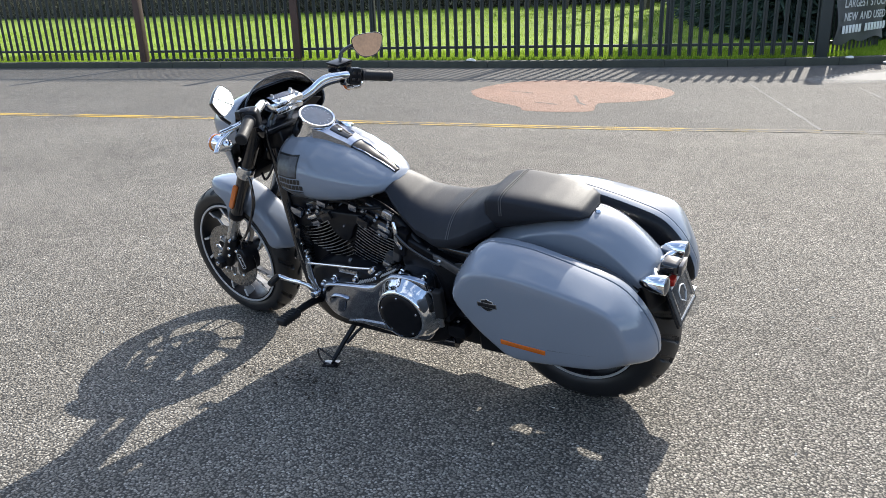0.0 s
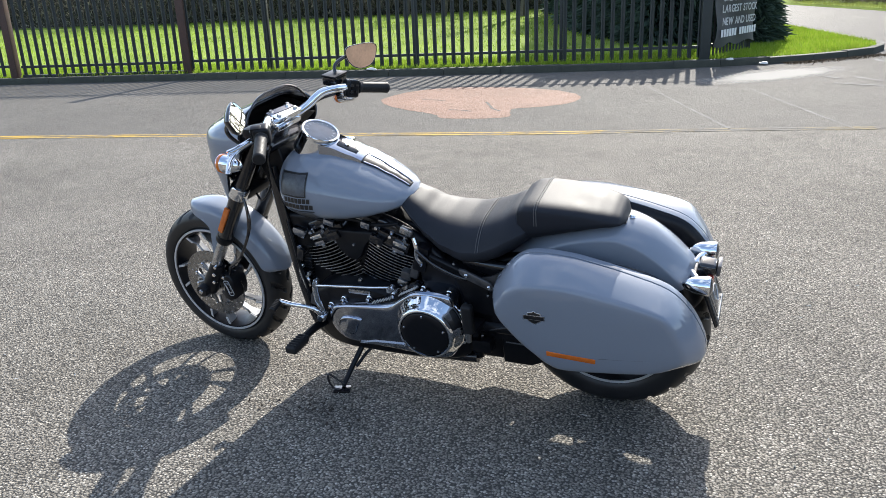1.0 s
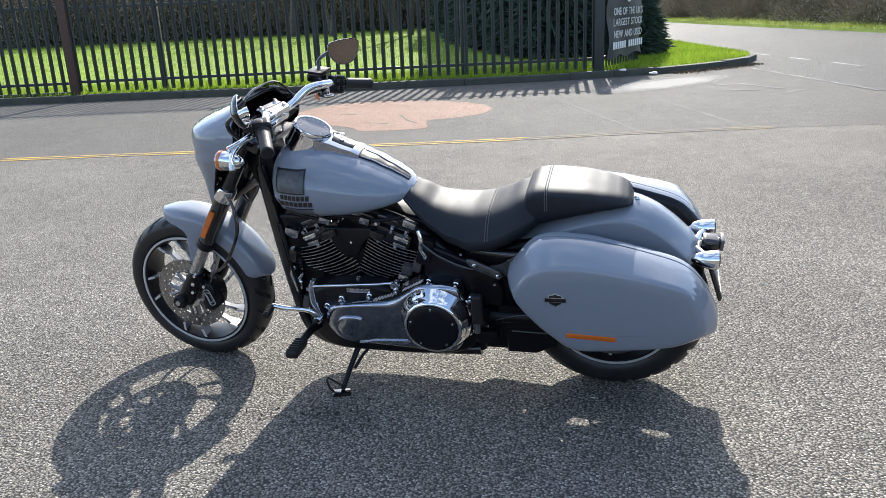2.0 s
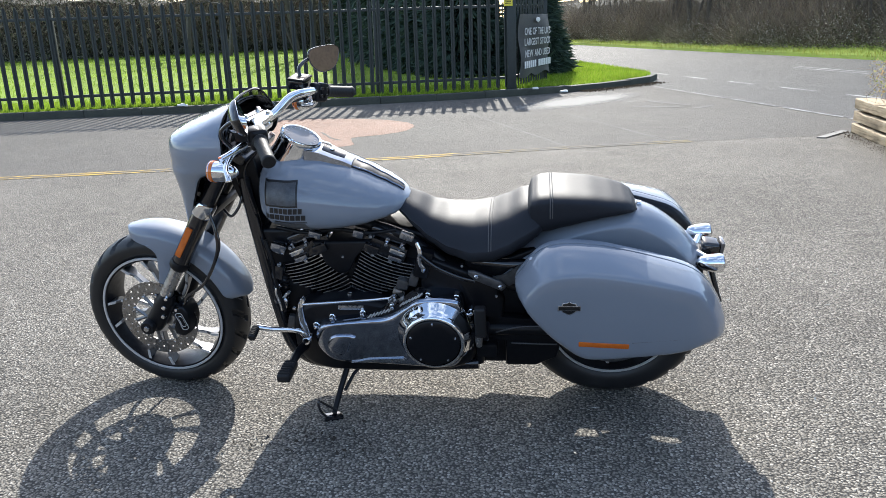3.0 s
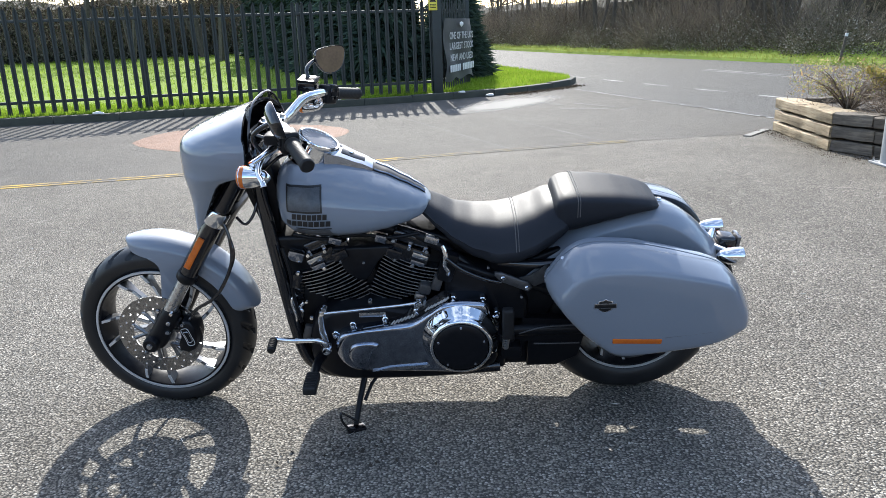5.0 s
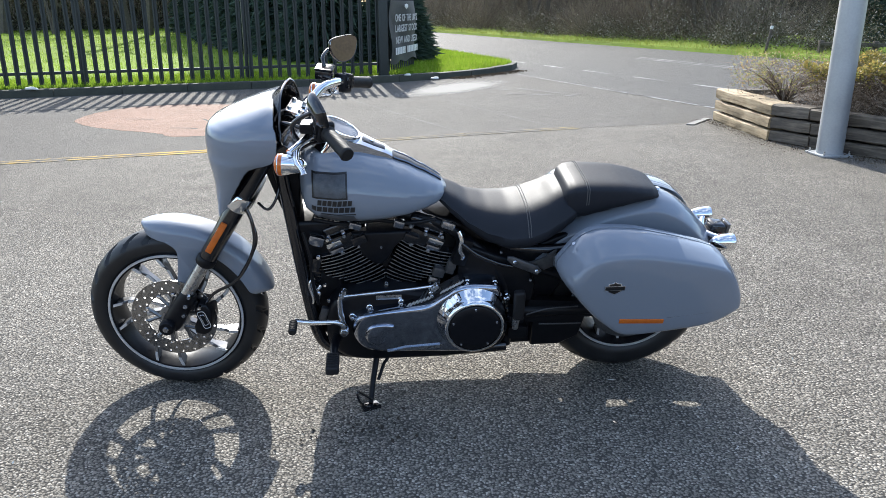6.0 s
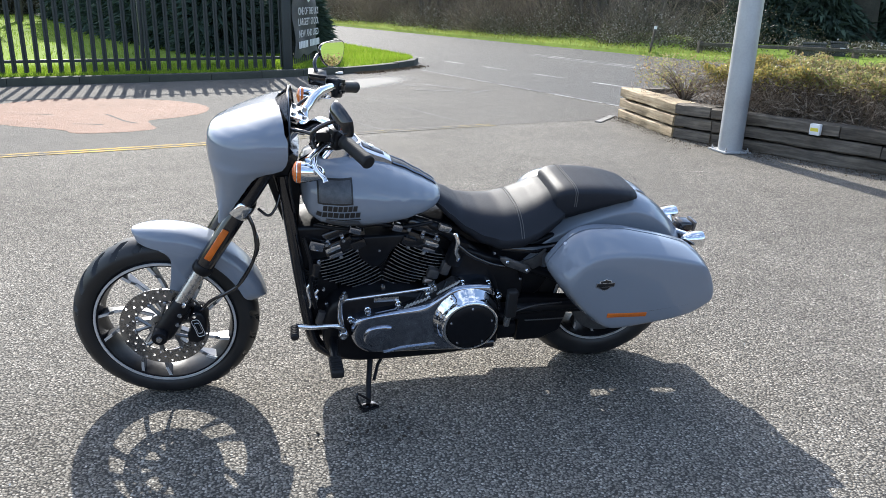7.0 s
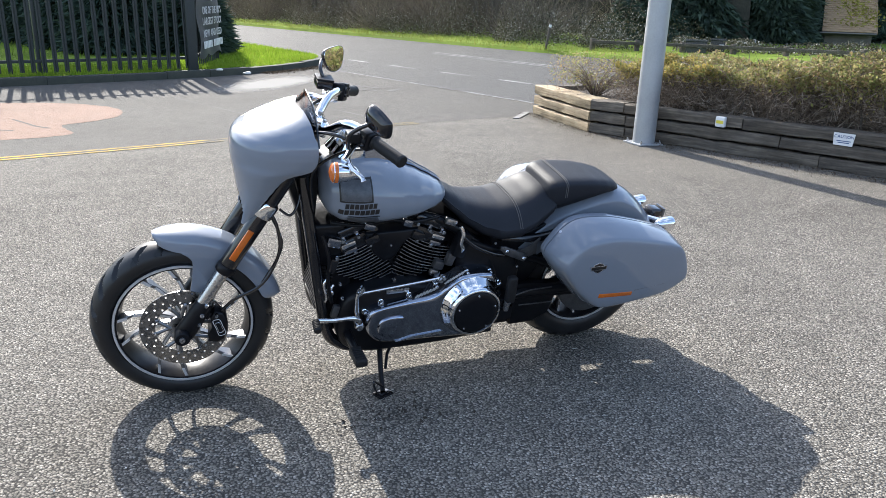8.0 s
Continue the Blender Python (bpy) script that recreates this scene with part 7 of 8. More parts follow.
def bag_ring(y, blend, inset=0.0):
    """blend 0: the rim's outline, 1: the face's outline; inset draws it towards the middle."""
    out = []
    cx, cz = 0.775, 0.505
    for (x0, z0), (x1, z1) in zip(BAG_RIM, BAG_FACE):
        x, z = x0 + (x1 - x0) * blend, z0 + (z1 - z0) * blend
        k = 1 - inset / math.hypot(x - cx, z - cz)
        out.append(Vector((cx + (x - cx) * k, y, cz + (z - cz) * k)))
    return out


for s in (-1, 1):
    bm = bmesh.new()
    secs = [(0.170, 0, 0.030), (0.178, 0, 0.012), (0.192, 0, 0.003), (0.208, 0, 0.0), (0.218, 0.015, 0.0), (0.2195, 0.02, 0.006), (0.2225, 0.03, 0.006), (0.224, 0.035, 0.0), (0.245, 0.10, -0.002), (0.268, 0.24, -0.003), (0.292, 0.45, -0.003), (0.315, 0.68, -0.002), (0.332, 0.87, -0.001),
            (0.340, 0.97, 0.0), (0.3445, 1.0, 0.004), (0.3475, 1.0, 0.011), (0.3495, 1.0, 0.024), (0.3515, 1.0, 0.06), (0.353, 1.0, 0.11)]
    loft(bm, [bag_ring(s * y, b, i) for y, b, i in secs[2:]])
    bag = bp("pannier", bm, PAINT, None, "grey hard pannier with a lid seam", 50)
    bm = bmesh.new()
    loft(bm, [bag_ring(s * y, b, i + 0.002) for y, b, i in secs[:3]] + [bag_ring(s * 0.197, 0, 0.004)])
    part("inner_shell", bm, SATINBLACK, bag, "black inner half of the pannier", 50)
    if s > 0:
        bag.matrix_basis = Matrix.Translation((0, -0.032, 0.022))
    bm = bmesh.new()
    m = Matrix.Translation((0.727, s * 0.3480, 0.412)) @ Matrix.Rotation(radians(2.5), 4, "Y") @ Matrix.Rotation(radians(-8 * s), 4, "X")
    block(bm, (0.146, 0.012, 0.017), m, 0.003)
    refl = part("reflector", bm, AMBER, bag, "amber side reflector")
    bm = bmesh.new()
    block(bm, (0.152, 0.008, 0.022), m @ Matrix.Translation((0, -s * 0.003, 0)), 0.003)
    part("reflector_rim", bm, SATINBLACK, refl)
    # shield badge as a plain outline with a bar
    bx, bz, by = 0.624, 0.541, s * 0.3505
    shield = [(-0.020, 0.006), (-0.018, 0.014), (-0.006, 0.016), (0.0, 0.021), (0.006, 0.016), (0.018, 0.014), (0.020, 0.006), (0.020, -0.006), (0.017, -0.013), (0.008, -0.018), (0.0, -0.022), (-0.008, -0.018), (-0.017, -0.013), (-0.020, -0.006)]
    part("badge", prism([(bx + x * 1.10, bz + z * 1.10) for x, z in shield], by, by + s * 0.003, 0.0008), SATIN, bag, "small shield-shaped maker's badge")
    part("badge_field", prism([(bx + x * 0.97, bz + z * 0.97) for x, z in shield], by + s * 0.002, by + s * 0.0038, 0.0006), DECALDARK, bag)
    bm = bmesh.new()
    block(bm, (0.064, 0.003, 0.016), Matrix.Translation((bx, by + s * 0.0035, bz)), 0.0008)
    part("badge_bar", bm, SATIN, bag)
    bm = bmesh.new()
    block(bm, (0.0605, 0.003, 0.0122), Matrix.Translation((bx, by + s * 0.0045, bz)), 0.0008)
    part("badge_bar", bm, DECALDARK, bag)
    bm = bmesh.new()
    tube(bm, [Vector((x, s * (0.3500 - 0.011 * max(0, (x - 0.93) / 0.1) ** 2), 0.420 + 0.11 * (x - 0.8))) for x in [0.808 + 0.215 * k / 12 for k in range(13)]], 0.0022, 5)
    part("crease", bm, DECAL, bag, "fine dark line along the lower edge")
    part("lock", turned([(0.0, 0.002), (0.0055, 0.002), (0.0065, 0.0), (0.0, 0.0)], (0.515, s * 0.230, 0.634), (-0.6, s * 0.35, 0.7), 14), SATIN, bag, "small round lock")

# tail: lamp, indicators, plate
bm = bmesh.new()
block(bm, (0.05, 0.17, 0.04), Matrix.Translation((1.048, -0.02, 0.545)) @ Matrix.Rotation(0.3, 4, "Y"), 0.014, 3)
tail = bp("tail_bracket", bm, BLACK, None, "black tail bracket", 40)
bm = bmesh.new()
block(bm, (0.056, 0.062, 0.036), Matrix.Translation((1.072, -0.03, 0.574)) @ Matrix.Rotation(0.12, 4, "Y"), 0.014, 3)
tl = bp("tail_lamp", bm, BLACK, None, "small rounded tail lamp in a black shell", 40)
bm = bmesh.new()
block(bm, (0.012, 0.056, 0.037), Matrix.Translation((1.105, -0.03, 0.574)) @ Matrix.Rotation(0.12, 4, "Y"), 0.004, 2)
part("lens", bm, SMOKELENS, tl, "smoked lens")
for s in (-1, 1):
    c = Vector((1.066, -0.032 + s * 0.102, 0.568))
    ind = bp("indicator", turned([(0.0, -0.056), (0.007, -0.055), (0.018, -0.042), (0.025, -0.022), (0.0285, 0.0), (0.030, 0.018), (0.0285, 0.023), (0.0, 0.023)], c, (1, 0, -0.02), 24), CHROME, None, "bullet-shaped chrome rear indicator", 50)
    part("lens", turned([(0.0, 0.031), (0.012, 0.030), (0.022, 0.027), (0.027, 0.023), (0.027, 0.018), (0.0, 0.018)], c, (1, 0, -0.02), 24), SMOKELENS, ind, "smoked red lens")
    part("stalk", bar([c, c + Vector((-0.02, -s * 0.04, 0.0)), c + Vector((-0.035, -s * 0.075, -0.006))], 0.011, 10), CHROME, ind)
tilt = Matrix.Translation((1.094, 0.0, 0.462)) @ Matrix.Rotation(radians(-18), 4, "Y")
bm = bmesh.new()
block(bm, (0.006, 0.170, 0.135), tilt, 0.002)
plate = bp("number_plate", bm, PLATE, None, "small dark dealer plate with a shield outline", 40)
bm = bmesh.new()
block(bm, (0.010, 0.178, 0.143), tilt @ Matrix.Translation((-0.006, 0, 0)), 0.003)
part("plate_holder", bm, BLACK, plate)
for j, (yy, zz, wy, wz) in enumerate(((0, 0.052, 0.13, 0.007), (0, -0.052, 0.14, 0.006), (-0.066, 0, 0.005, 0.085), (0.066, 0, 0.005, 0.085))):
    bm = bmesh.new()
    block(bm, (0.002, wy, wz), tilt @ Matrix.Translation((0.0042, yy, zz)))
    part("plate_bar", bm, PALE if j < 2 else SATIN, plate, "plain pale bar")
part("plate_mark", bar([tilt @ Vector((0.004, y * 1.3, z * 1.3)) for y, z in ((-0.02, 0.006), (-0.018, 0.014), (0, 0.021), (0.018, 0.014), (0.02, 0.006), (0.02, -0.006), (0, -0.022), (-0.02, -0.006), (-0.02, 0.006))], 0.0022, 6), PALE, plate, "pale shield outline")
bm = bmesh.new()
block(bm, (0.02, 0.035, 0.022), Matrix.Translation((1.083, -0.055, 0.537)), 0.005)
part("red_reflector", bm, REDLENS, tl, "small red reflector")

# frame
for s in (-1, 1):
    bp("frame_downtube", bar([(-0.392, s * 0.055, 0.83), (-0.378, s * 0.075, 0.72), (-0.342, s * 0.105, 0.45), (-0.312, s * 0.115, 0.26), (-0.27, s * 0.12, 0.195), (-0.18, s * 0.122, 0.165), (0.10, s * 0.125, 0.160), (0.34, s * 0.13, 0.175)], 0.021, 14, 6), BLACK, None, "gloss black frame tube", 50)
    bp("frame_rail", bar([(-0.36, s * 0.035, 0.78), (-0.10, s * 0.05, 0.69), (0.10, s * 0.08, 0.64), (0.24, s * 0.11, 0.55), (0.31, s * 0.12, 0.45), (0.34, s * 0.12, 0.30), (0.34, s * 0.12, 0.175)], 0.018, 12, 6), SATINBLACK, None, "gloss black frame rail", 50)
    bp("swing_arm", bar([(0.33, s * 0.125, 0.315), (0.50, s * 0.13, 0.318), (0.68, s * 0.132, 0.32), (0.80, s * 0.134, 0.322)], [0.023] * 6 + [0.021] * 6 + [0.02] * 7, 12, 6), SATINBLACK, None, "black swing arm", 50)
    bp("swing_arm_brace", bar([(0.36, s * 0.115, 0.50), (0.52, s * 0.12, 0.45), (0.70, s * 0.125, 0.36), (0.78, s * 0.13, 0.33)], 0.017, 10, 5), SATINBLACK, None, "", 50)
bp("steering_head", bar([HEAD - RAKE * 0.20, HEAD + RAKE * 0.02], 0.036, 18), BLACK, None, "", 50)
bm = bmesh.new()
block(bm, (0.04, 0.19, 0.18), Matrix.Translation((-0.318, 0, 0.42)) @ Matrix.Rotation(radians(7), 4, "Y"), 0.012)
cooler = bp("oil_cooler", bm, SATINBLACK, None, "black finned oil cooler between the frame tubes", 40)
for k in range(14):
    bm = bmesh.new()
    block(bm, (0.046, 0.196, 0.004), Matrix.Translation((-0.318, 0, 0.42)) @ Matrix.Rotation(radians(7), 4, "Y") @ Matrix.Translation((0, 0, -0.085 + 0.013 * k)), 0.0)
    part("cooler_fin", bm, BLACK, cooler)

# engine
CR = Vector((-0.075, 0, 0.30))
bm = bmesh.new()
prism([(p.x, p.z) for p in spline([(x, 0, z) for x, z in ((-0.27, 0.22), (-0.275, 0.32), (-0.25, 0.40), (-0.17, 0.43), (-0.06, 0.44), (0.06, 0.42), (0.20, 0.41), (0.30, 0.40), (0.33, 0.30), (0.32, 0.20), (0.20, 0.16), (-0.05, 0.155), (-0.20, 0.165))], 3, True)], 0.15, -0.165, 0.02, bm)
bp("crankcase", bm, SATINBLACK, None, "black engine crankcase", 40)


def arc_fin(bm, m, w, half, thick, d, lift):
    """A cooling fin whose ends curl up a little."""
    rings = []
    for k in range(9):
        x = w * (k / 8 - 0.5)
        z = d + lift + 1.5 * x * x - 0.003
        rings.append([m @ Vector((x, -half, z - thick / 2)), m @ Vector((x, half, z - thick / 2)), m @ Vector((x, half, z + thick / 2)), m @ Vector((x, -half, z + thick / 2))])
    loft(bm, rings)


def cylinder(tilt_deg, label):
    ax = Vector((math.sin(radians(tilt_deg)), 0, math.cos(radians(tilt_deg))))
    m = Matrix.Translation(CR) @ Matrix.Rotation(radians(tilt_deg), 4, "Y")
    bm = bmesh.new()
    lathe(bm, [(0.0, 0.10), (0.062, 0.10), (0.062, 0.29), (0.0, 0.29)], CR, ax, 28)
    root = bp("cylinder", bm, SATINBLACK, None, label, 40)
    for k in range(13):
        d = 0.146 + k * 0.0124
        w = 0.188 if k > 5 else 0.098 + 0.015 * k
        bm = bmesh.new()
        inner = 0.069 - w / 2
        side = m @ Matrix.Translation((inner if tilt_deg < 0 else -inner, 0, 0))
        arc_fin(bm, side, w, 0.1025, 0.0042, d, 0.0)
        fin = part("fin", bm, BLACK, root)
        bm = bmesh.new()
        arc_fin(bm, side, w - 0.006, 0.1034, 0.0024, d, 0.0004)
        part("fin_edge", bm, SATIN, root)
    bm = bmesh.new()
    block(bm, (0.15, 0.20, 0.055), m @ Matrix.Translation((0, 0, 0.318)), 0.012, 2)
    block(bm, (0.05, 0.06, 0.03), m @ Matrix.Translation((0.04 if tilt_deg < 0 else -0.04, -0.095, 0.315)), 0.006)
    head = bp("cylinder_head", bm, BLACK, None, "black cylinder head", 40)
    bm = bmesh.new()
    block(bm, (0.128, 0.19, 0.038), m @ Matrix.Translation((0, 0, 0.366)), 0.014, 3)
    rb = bp("rocker_cover", bm, BLACK, None, "black rocker cover", 40)
    s = -1 if tilt_deg < 0 else 1
    for k, (dz, ww) in enumerate(((0.329, 0.062), (0.303, 0.055))):
        bm = bmesh.new()
        block(bm, (ww * 0.85, 0.014, 0.017), m @ Matrix.Translation((s * 0.042, -0.105, dz)), 0.005, 2)
        part("head_block", bm, SOFTCHROME if k else CHROME, head, "bright machined block on the head")
    for dx, dz in ((-0.055, 0.352), (0.055, 0.352), (-0.03, 0.29), (0.03, 0.29), (0.0, 0.343)):
        part("bolt", turned([(0.0, 0.012), (0.006, 0.012), (0.008, 0.009), (0.008, 0.0), (0.0, 0.0)], m @ Vector((dx, -0.100, dz)), (0, -1, 0), 8), CHROME, head)
    for k in range(3):
        bm = bmesh.new()
        block(bm, (0.014, 0.03, 0.02), m @ Matrix.Translation((-0.05 + 0.05 * k, -0.085, 0.352)), 0.004)
        part("lug", bm, SOFTCHROME, head)
    return root


cylinder(-22.5, "front cylinder with thin horizontal fins")
cylinder(22.5, "rear cylinder with thin horizontal fins")
bm = bmesh.new()
prism([(-0.185, 0.628), (0.012, 0.632), (-0.042, 0.575), (-0.068, 0.525), (-0.085, 0.510), (-0.112, 0.510), (-0.150, 0.545)], 0.05, -0.112, 0.008, bm)
prism([(-0.125, 0.40), (-0.03, 0.40), (-0.045, 0.50), (-0.06, 0.56), (-0.10, 0.56), (-0.115, 0.50)], 0.07, -0.088, 0.006, bm)
bp("intake_cover", bm, SATINBLACK, None, "black cover in the fork of the cylinders", 40)
bp("intake_bolt", turned([(0.0, 0.004), (0.004, 0.004), (0.005, 0.0), (0.0, 0.0)], (-0.088, -0.112, 0.575), (0, -1, 0), 10), CHROME, None, "", 40)
for k, (x, z, r) in enumerate(((-0.075, 0.445, 0.008), (-0.20, 0.385, 0.009), (-0.21, 0.37, 0.009), (-0.02, 0.398, 0.008), (0.07, 0.42, 0.008))):
    bp("case_bolt", turned([(0.0, 0.012), (r * 0.8, 0.012), (r, 0.008), (r, 0.0), (0.0, 0.0)], (x, -0.13, z), (0, -1, 0), 10), CHROME, None, "", 40)
bm = bmesh.new()
block(bm, (0.085, 0.006, 0.016), Matrix.Translation((-0.068, -0.167, 0.416)), 0.003)
bp("case_label", bm, SATIN, None, "small worn silver plate on the crankcase", 40)
# black filler added to keep the gap behind the downtubes dark
bm = bmesh.new()
prism([(-0.375, 0.66), (-0.25, 0.66), (-0.22, 0.42), (-0.24, 0.22), (-0.30, 0.22), (-0.335, 0.45)], 0.08, -0.085, 0.01, bm)
bp("front_filler", bm, SATINBLACK, None, "black filler block between frame and engine", 40)
# oil lines ahead of the front cylinder
for x, z, top in ((-0.322, 0.37, 0.47), (-0.302, 0.385, 0.44)):
    bp("oil_line", bar([(x, -0.12, z), (x + 0.006, -0.128, z + 0.03), (x - 0.004, -0.126, top - 0.02), (x + 0.012, -0.118, top)], [0.006, 0.0075, 0.006, 0.007], 10, 4), CHROME, None, "short bright oil line", 50)
# wiring and pipes under the tank
for pts, r in (([(-0.30, -0.085, 0.668), (-0.20, -0.10, 0.656), (-0.10, -0.085, 0.660), (0.0, -0.10, 0.654), (0.09, -0.095, 0.664)], 0.007), ([(-0.335, -0.12, 0.64), (-0.315, -0.14, 0.56), (-0.315, -0.135, 0.47), (-0.30, -0.14, 0.38)], 0.006)):
    bp("hose", bar(pts, r, 8, 5), SATINBLACK, None, "hose along the engine", 50)
for x, y, z, sx, sy, sz, mt in ((-0.295, -0.115, 0.61, 0.05, 0.03, 0.035, SOFTCHROME), (-0.30, -0.13, 0.53, 0.03, 0.03, 0.05, BLACK), (-0.285, -0.135, 0.34, 0.025, 0.02, 0.05, DULLSTEEL), (0.14, -0.12, 0.50, 0.03, 0.03, 0.05, DULLSTEEL), (0.175, -0.12, 0.56, 0.05, 0.05, 0.10, SATINBLACK),
                              (0.10, -0.11, 0.475, 0.04, 0.03, 0.035, DULLSTEEL), (-0.03, -0.105, 0.655, 0.035, 0.02, 0.025, SOFTCHROME), (-0.17, -0.11, 0.655, 0.04, 0.02, 0.022, SOFTCHROME)):
    bm = bmesh.new()
    block(bm, (sx, sy, sz), Matrix.Translation((x, y, z)) @ Matrix.Rotation(0.3, 4, "Y"), min(sx, sy, sz) * 0.25, 2)
    bp("engine_fitting", bm, mt, None, "small bracket on the engine", 40)

# primary cover
prim = [(-0.192, 0.310), (-0.186, 0.345), (-0.165, 0.368), (-0.12, 0.380), (-0.03, 0.392), (0.06, 0.405), (0.115, 0.440), (0.155, 0.466), (0.20, 0.474), (0.26, 0.472), (0.293, 0.46), (0.305, 0.42), (0.308, 0.34), (0.302, 0.27), (0.285, 0.23), (0.25, 0.207), (0.15, 0.207), (0.0, 0.215), (-0.10, 0.222), (-0.15, 0.235), (-0.182, 0.27)]
primc = [(p.x, p.z) for p in spline([(x, 0, z) for x, z in prim], 4, True)]
bm = bmesh.new()
cx, cz = 0.07, 0.33


def pring(y, inset):
    out = []
    for x, z in primc:
        k = 1 - inset / math.hypot(x - cx, z - cz)
        out.append((cx + (x - cx) * k, y, cz + (z - cz) * k))
    return out


loft(bm, [pring(-0.13, 0.0), pring(-0.186, 0.0), pring(-0.196, 0.002), pring(-0.203, 0.007), pring(-0.207, 0.014), pring(-0.2085, 0.024), pring(-0.2086, 0.028), pring(-0.2086, 0.034)])
prim_ob = bp("primary_cover", bm, SOFTCHROME, None, "long chrome primary drive cover", 60)
DC = Vector((0.209, 0, 0.342))
bm = turned([(0.128, -0.190), (0.120, -0.212), (0.108, -0.226), (0.100, -0.243), (0.097, -0.254), (0.092, -0.2575), (0.088, -0.2575)], DC, (0, 1, 0), 56)
part("clutch_dome", bm, CHROME, prim_ob, "flared chrome clutch dome", 60)
part("clutch_cover", turned([(0.0, -0.2655), (0.06, -0.2645), (0.080, -0.2610), (0.0845, -0.2575), (0.0845, -0.250), (0.0, -0.250)], DC, (0, 1, 0), 56), SATINBLACK, prim_ob, "round black clutch cover with five bolts", 45)
for k in range(5):
    a = radians(90 + 72 * k)
    part("cover_bolt", turned([(0.0, 0.003), (0.0035, 0.0028), (0.0045, 0.0), (0.0, 0.0)], DC + Vector((0.074 * math.cos(a), -0.2618, 0.074 * math.sin(a))), (0, -1, 0), 10), CHROME, prim_ob)
bm = bmesh.new()
tear = [(-0.15, 0.292), (-0.142, 0.322), (-0.118, 0.337), (-0.075, 0.340), (-0.052, 0.332), (-0.056, 0.322), (-0.068, 0.313), (-0.076, 0.295), (-0.088, 0.268), (-0.115, 0.255), (-0.14, 0.268)]
prism([(p.x, p.z) for p in spline([(x, 0, z) for x, z in tear], 3, True)], -0.20, -0.218, 0.008, bm)
part("cover_boss", bm, SOFTCHROME, prim_ob, "raised boss on the cover", 50)
bm = bmesh.new()
prism([(-0.078, 0.228), (-0.02, 0.243), (0.10, 0.250), (0.108, 0.244), (0.10, 0.238)], -0.204, -0.2150, 0.003, bm)
part("cover_rib", bm, SATIN, prim_ob, "raised rib on the cover", 40)
bm = bmesh.new()
prism([(-0.03, 0.390), (0.03, 0.412), (0.10, 0.448), (0.16, 0.486), (0.178, 0.480), (0.155, 0.460), (0.11, 0.432), (0.065, 0.402)], -0.15, -0.19, 0.004, bm)
part("vent_panel", bm, BLACK, prim_ob, "slotted black panel above the cover", 40)
for (x0, z0), (x1, z1), count in (((-0.004, 0.398), (0.066, 0.424), 7), ((0.106, 0.446), (0.168, 0.480), 7)):
    for k in range(count):
        t = k / (count - 1)
        bm = bmesh.new()
        block(bm, (0.0042, 0.006, 0.020), Matrix.Translation((x0 + (x1 - x0) * t, -0.191, z0 + (z1 - z0) * t)) @ Matrix.Rotation(0.75, 4, "Y"), 0.001)
        part("vent_rib", bm, MACHINED, prim_ob)
for x, z in ((-0.132, 0.385), (-0.028, 0.401), (0.072, 0.428), (0.188, 0.470), (0.280, 0.463), (-0.19, 0.352), (0.318, 0.36), (0.318, 0.28), (0.325, 0.41)):
    bm = turned([(0.0, 0.020), (0.005, 0.020), (0.0075, 0.017), (0.008, 0.004), (0.0105, 0.002), (0.0105, -0.02), (0.0, -0.02)], (x, -0.174, z), (0, -1, 0), 12)
    part("case_bolt", bm, CHROME, prim_ob, "", 40)

# foot controls
bp("foot_peg_bracket", bar([(-0.24, -0.13, 0.25), (-0.250, -0.21, 0.270), (-0.252, -0.29, 0.279)], [0.017, 0.015, 0.013], 12, 4), SATINBLACK, None, "black foot-peg bracket", 50)
peg = bmesh.new()
d = Vector((0.0, -1.0, 0.10)).normalized()
m = Matrix.Translation((-0.253, -0.336, 0.283)) @ d.to_track_quat("Y", "Z").to_matrix().to_4x4()
block(peg, (0.042, 0.098, 0.028), m, 0.009, 3)
peg_ob = bp("foot_peg", peg, GRIP, None, "black rubber foot peg", 40)
for k in range(6):
    bm = bmesh.new()
    block(bm, (0.036, 0.006, 0.034), m @ Matrix.Translation((0, -0.035 + 0.014 * k, 0)), 0.002)
    part("peg_rib", bm, GRIP, peg_ob)
bp("shift_lever", bar([(-0.215, -0.205, 0.305), (-0.222, -0.218, 0.345), (-0.25, -0.225, 0.364), (-0.32, -0.225, 0.366), (-0.372, -0.225, 0.374)], [0.010] * 8 + [0.0085] * 12 + [0.009] * 5, 12, 6), CHROME, None, "chrome shift lever", 50)
prof = [(0.0, -0.022)]
k = -0.022
while k < 0.018:
    prof += [(0.0135, k), (0.0135, k + 0.004), (0.0115, k + 0.005), (0.0115, k + 0.006)]
    k += 0.007
prof += [(0.0135, 0.02), (0.011, 0.025), (0.0, 0.025)]
bp("shift_peg", turned(prof, (-0.377, -0.25, 0.368), (-0.05, -0.97, -0.2), 18), GRIP, None, "ribbed rubber shift peg", 40)
bp("shift_pivot", turned([(0.0, 0.04), (0.012, 0.04), (0.016, 0.034), (0.016, 0.0), (0.0, 0.0)], (-0.217, -0.185, 0.318), (0, -1, 0), 14), CHROME, None, "", 40)
bp("shift_arm", bar([(-0.217, -0.195, 0.33), (-0.226, -0.20, 0.38), (-0.226, -0.2, 0.43), (-0.219, -0.195, 0.458)], [0.010, 0.012, 0.011, 0.009], 12, 0, 0.6), CHROME, None, "chrome upper shift arm", 50)
bp("shift_rod", bar([(-0.219, -0.21, 0.452), (0.02, -0.205, 0.470), (0.09, -0.20, 0.476)], 0.0045, 10), CHROME, None, "thin chrome shift rod", 50)
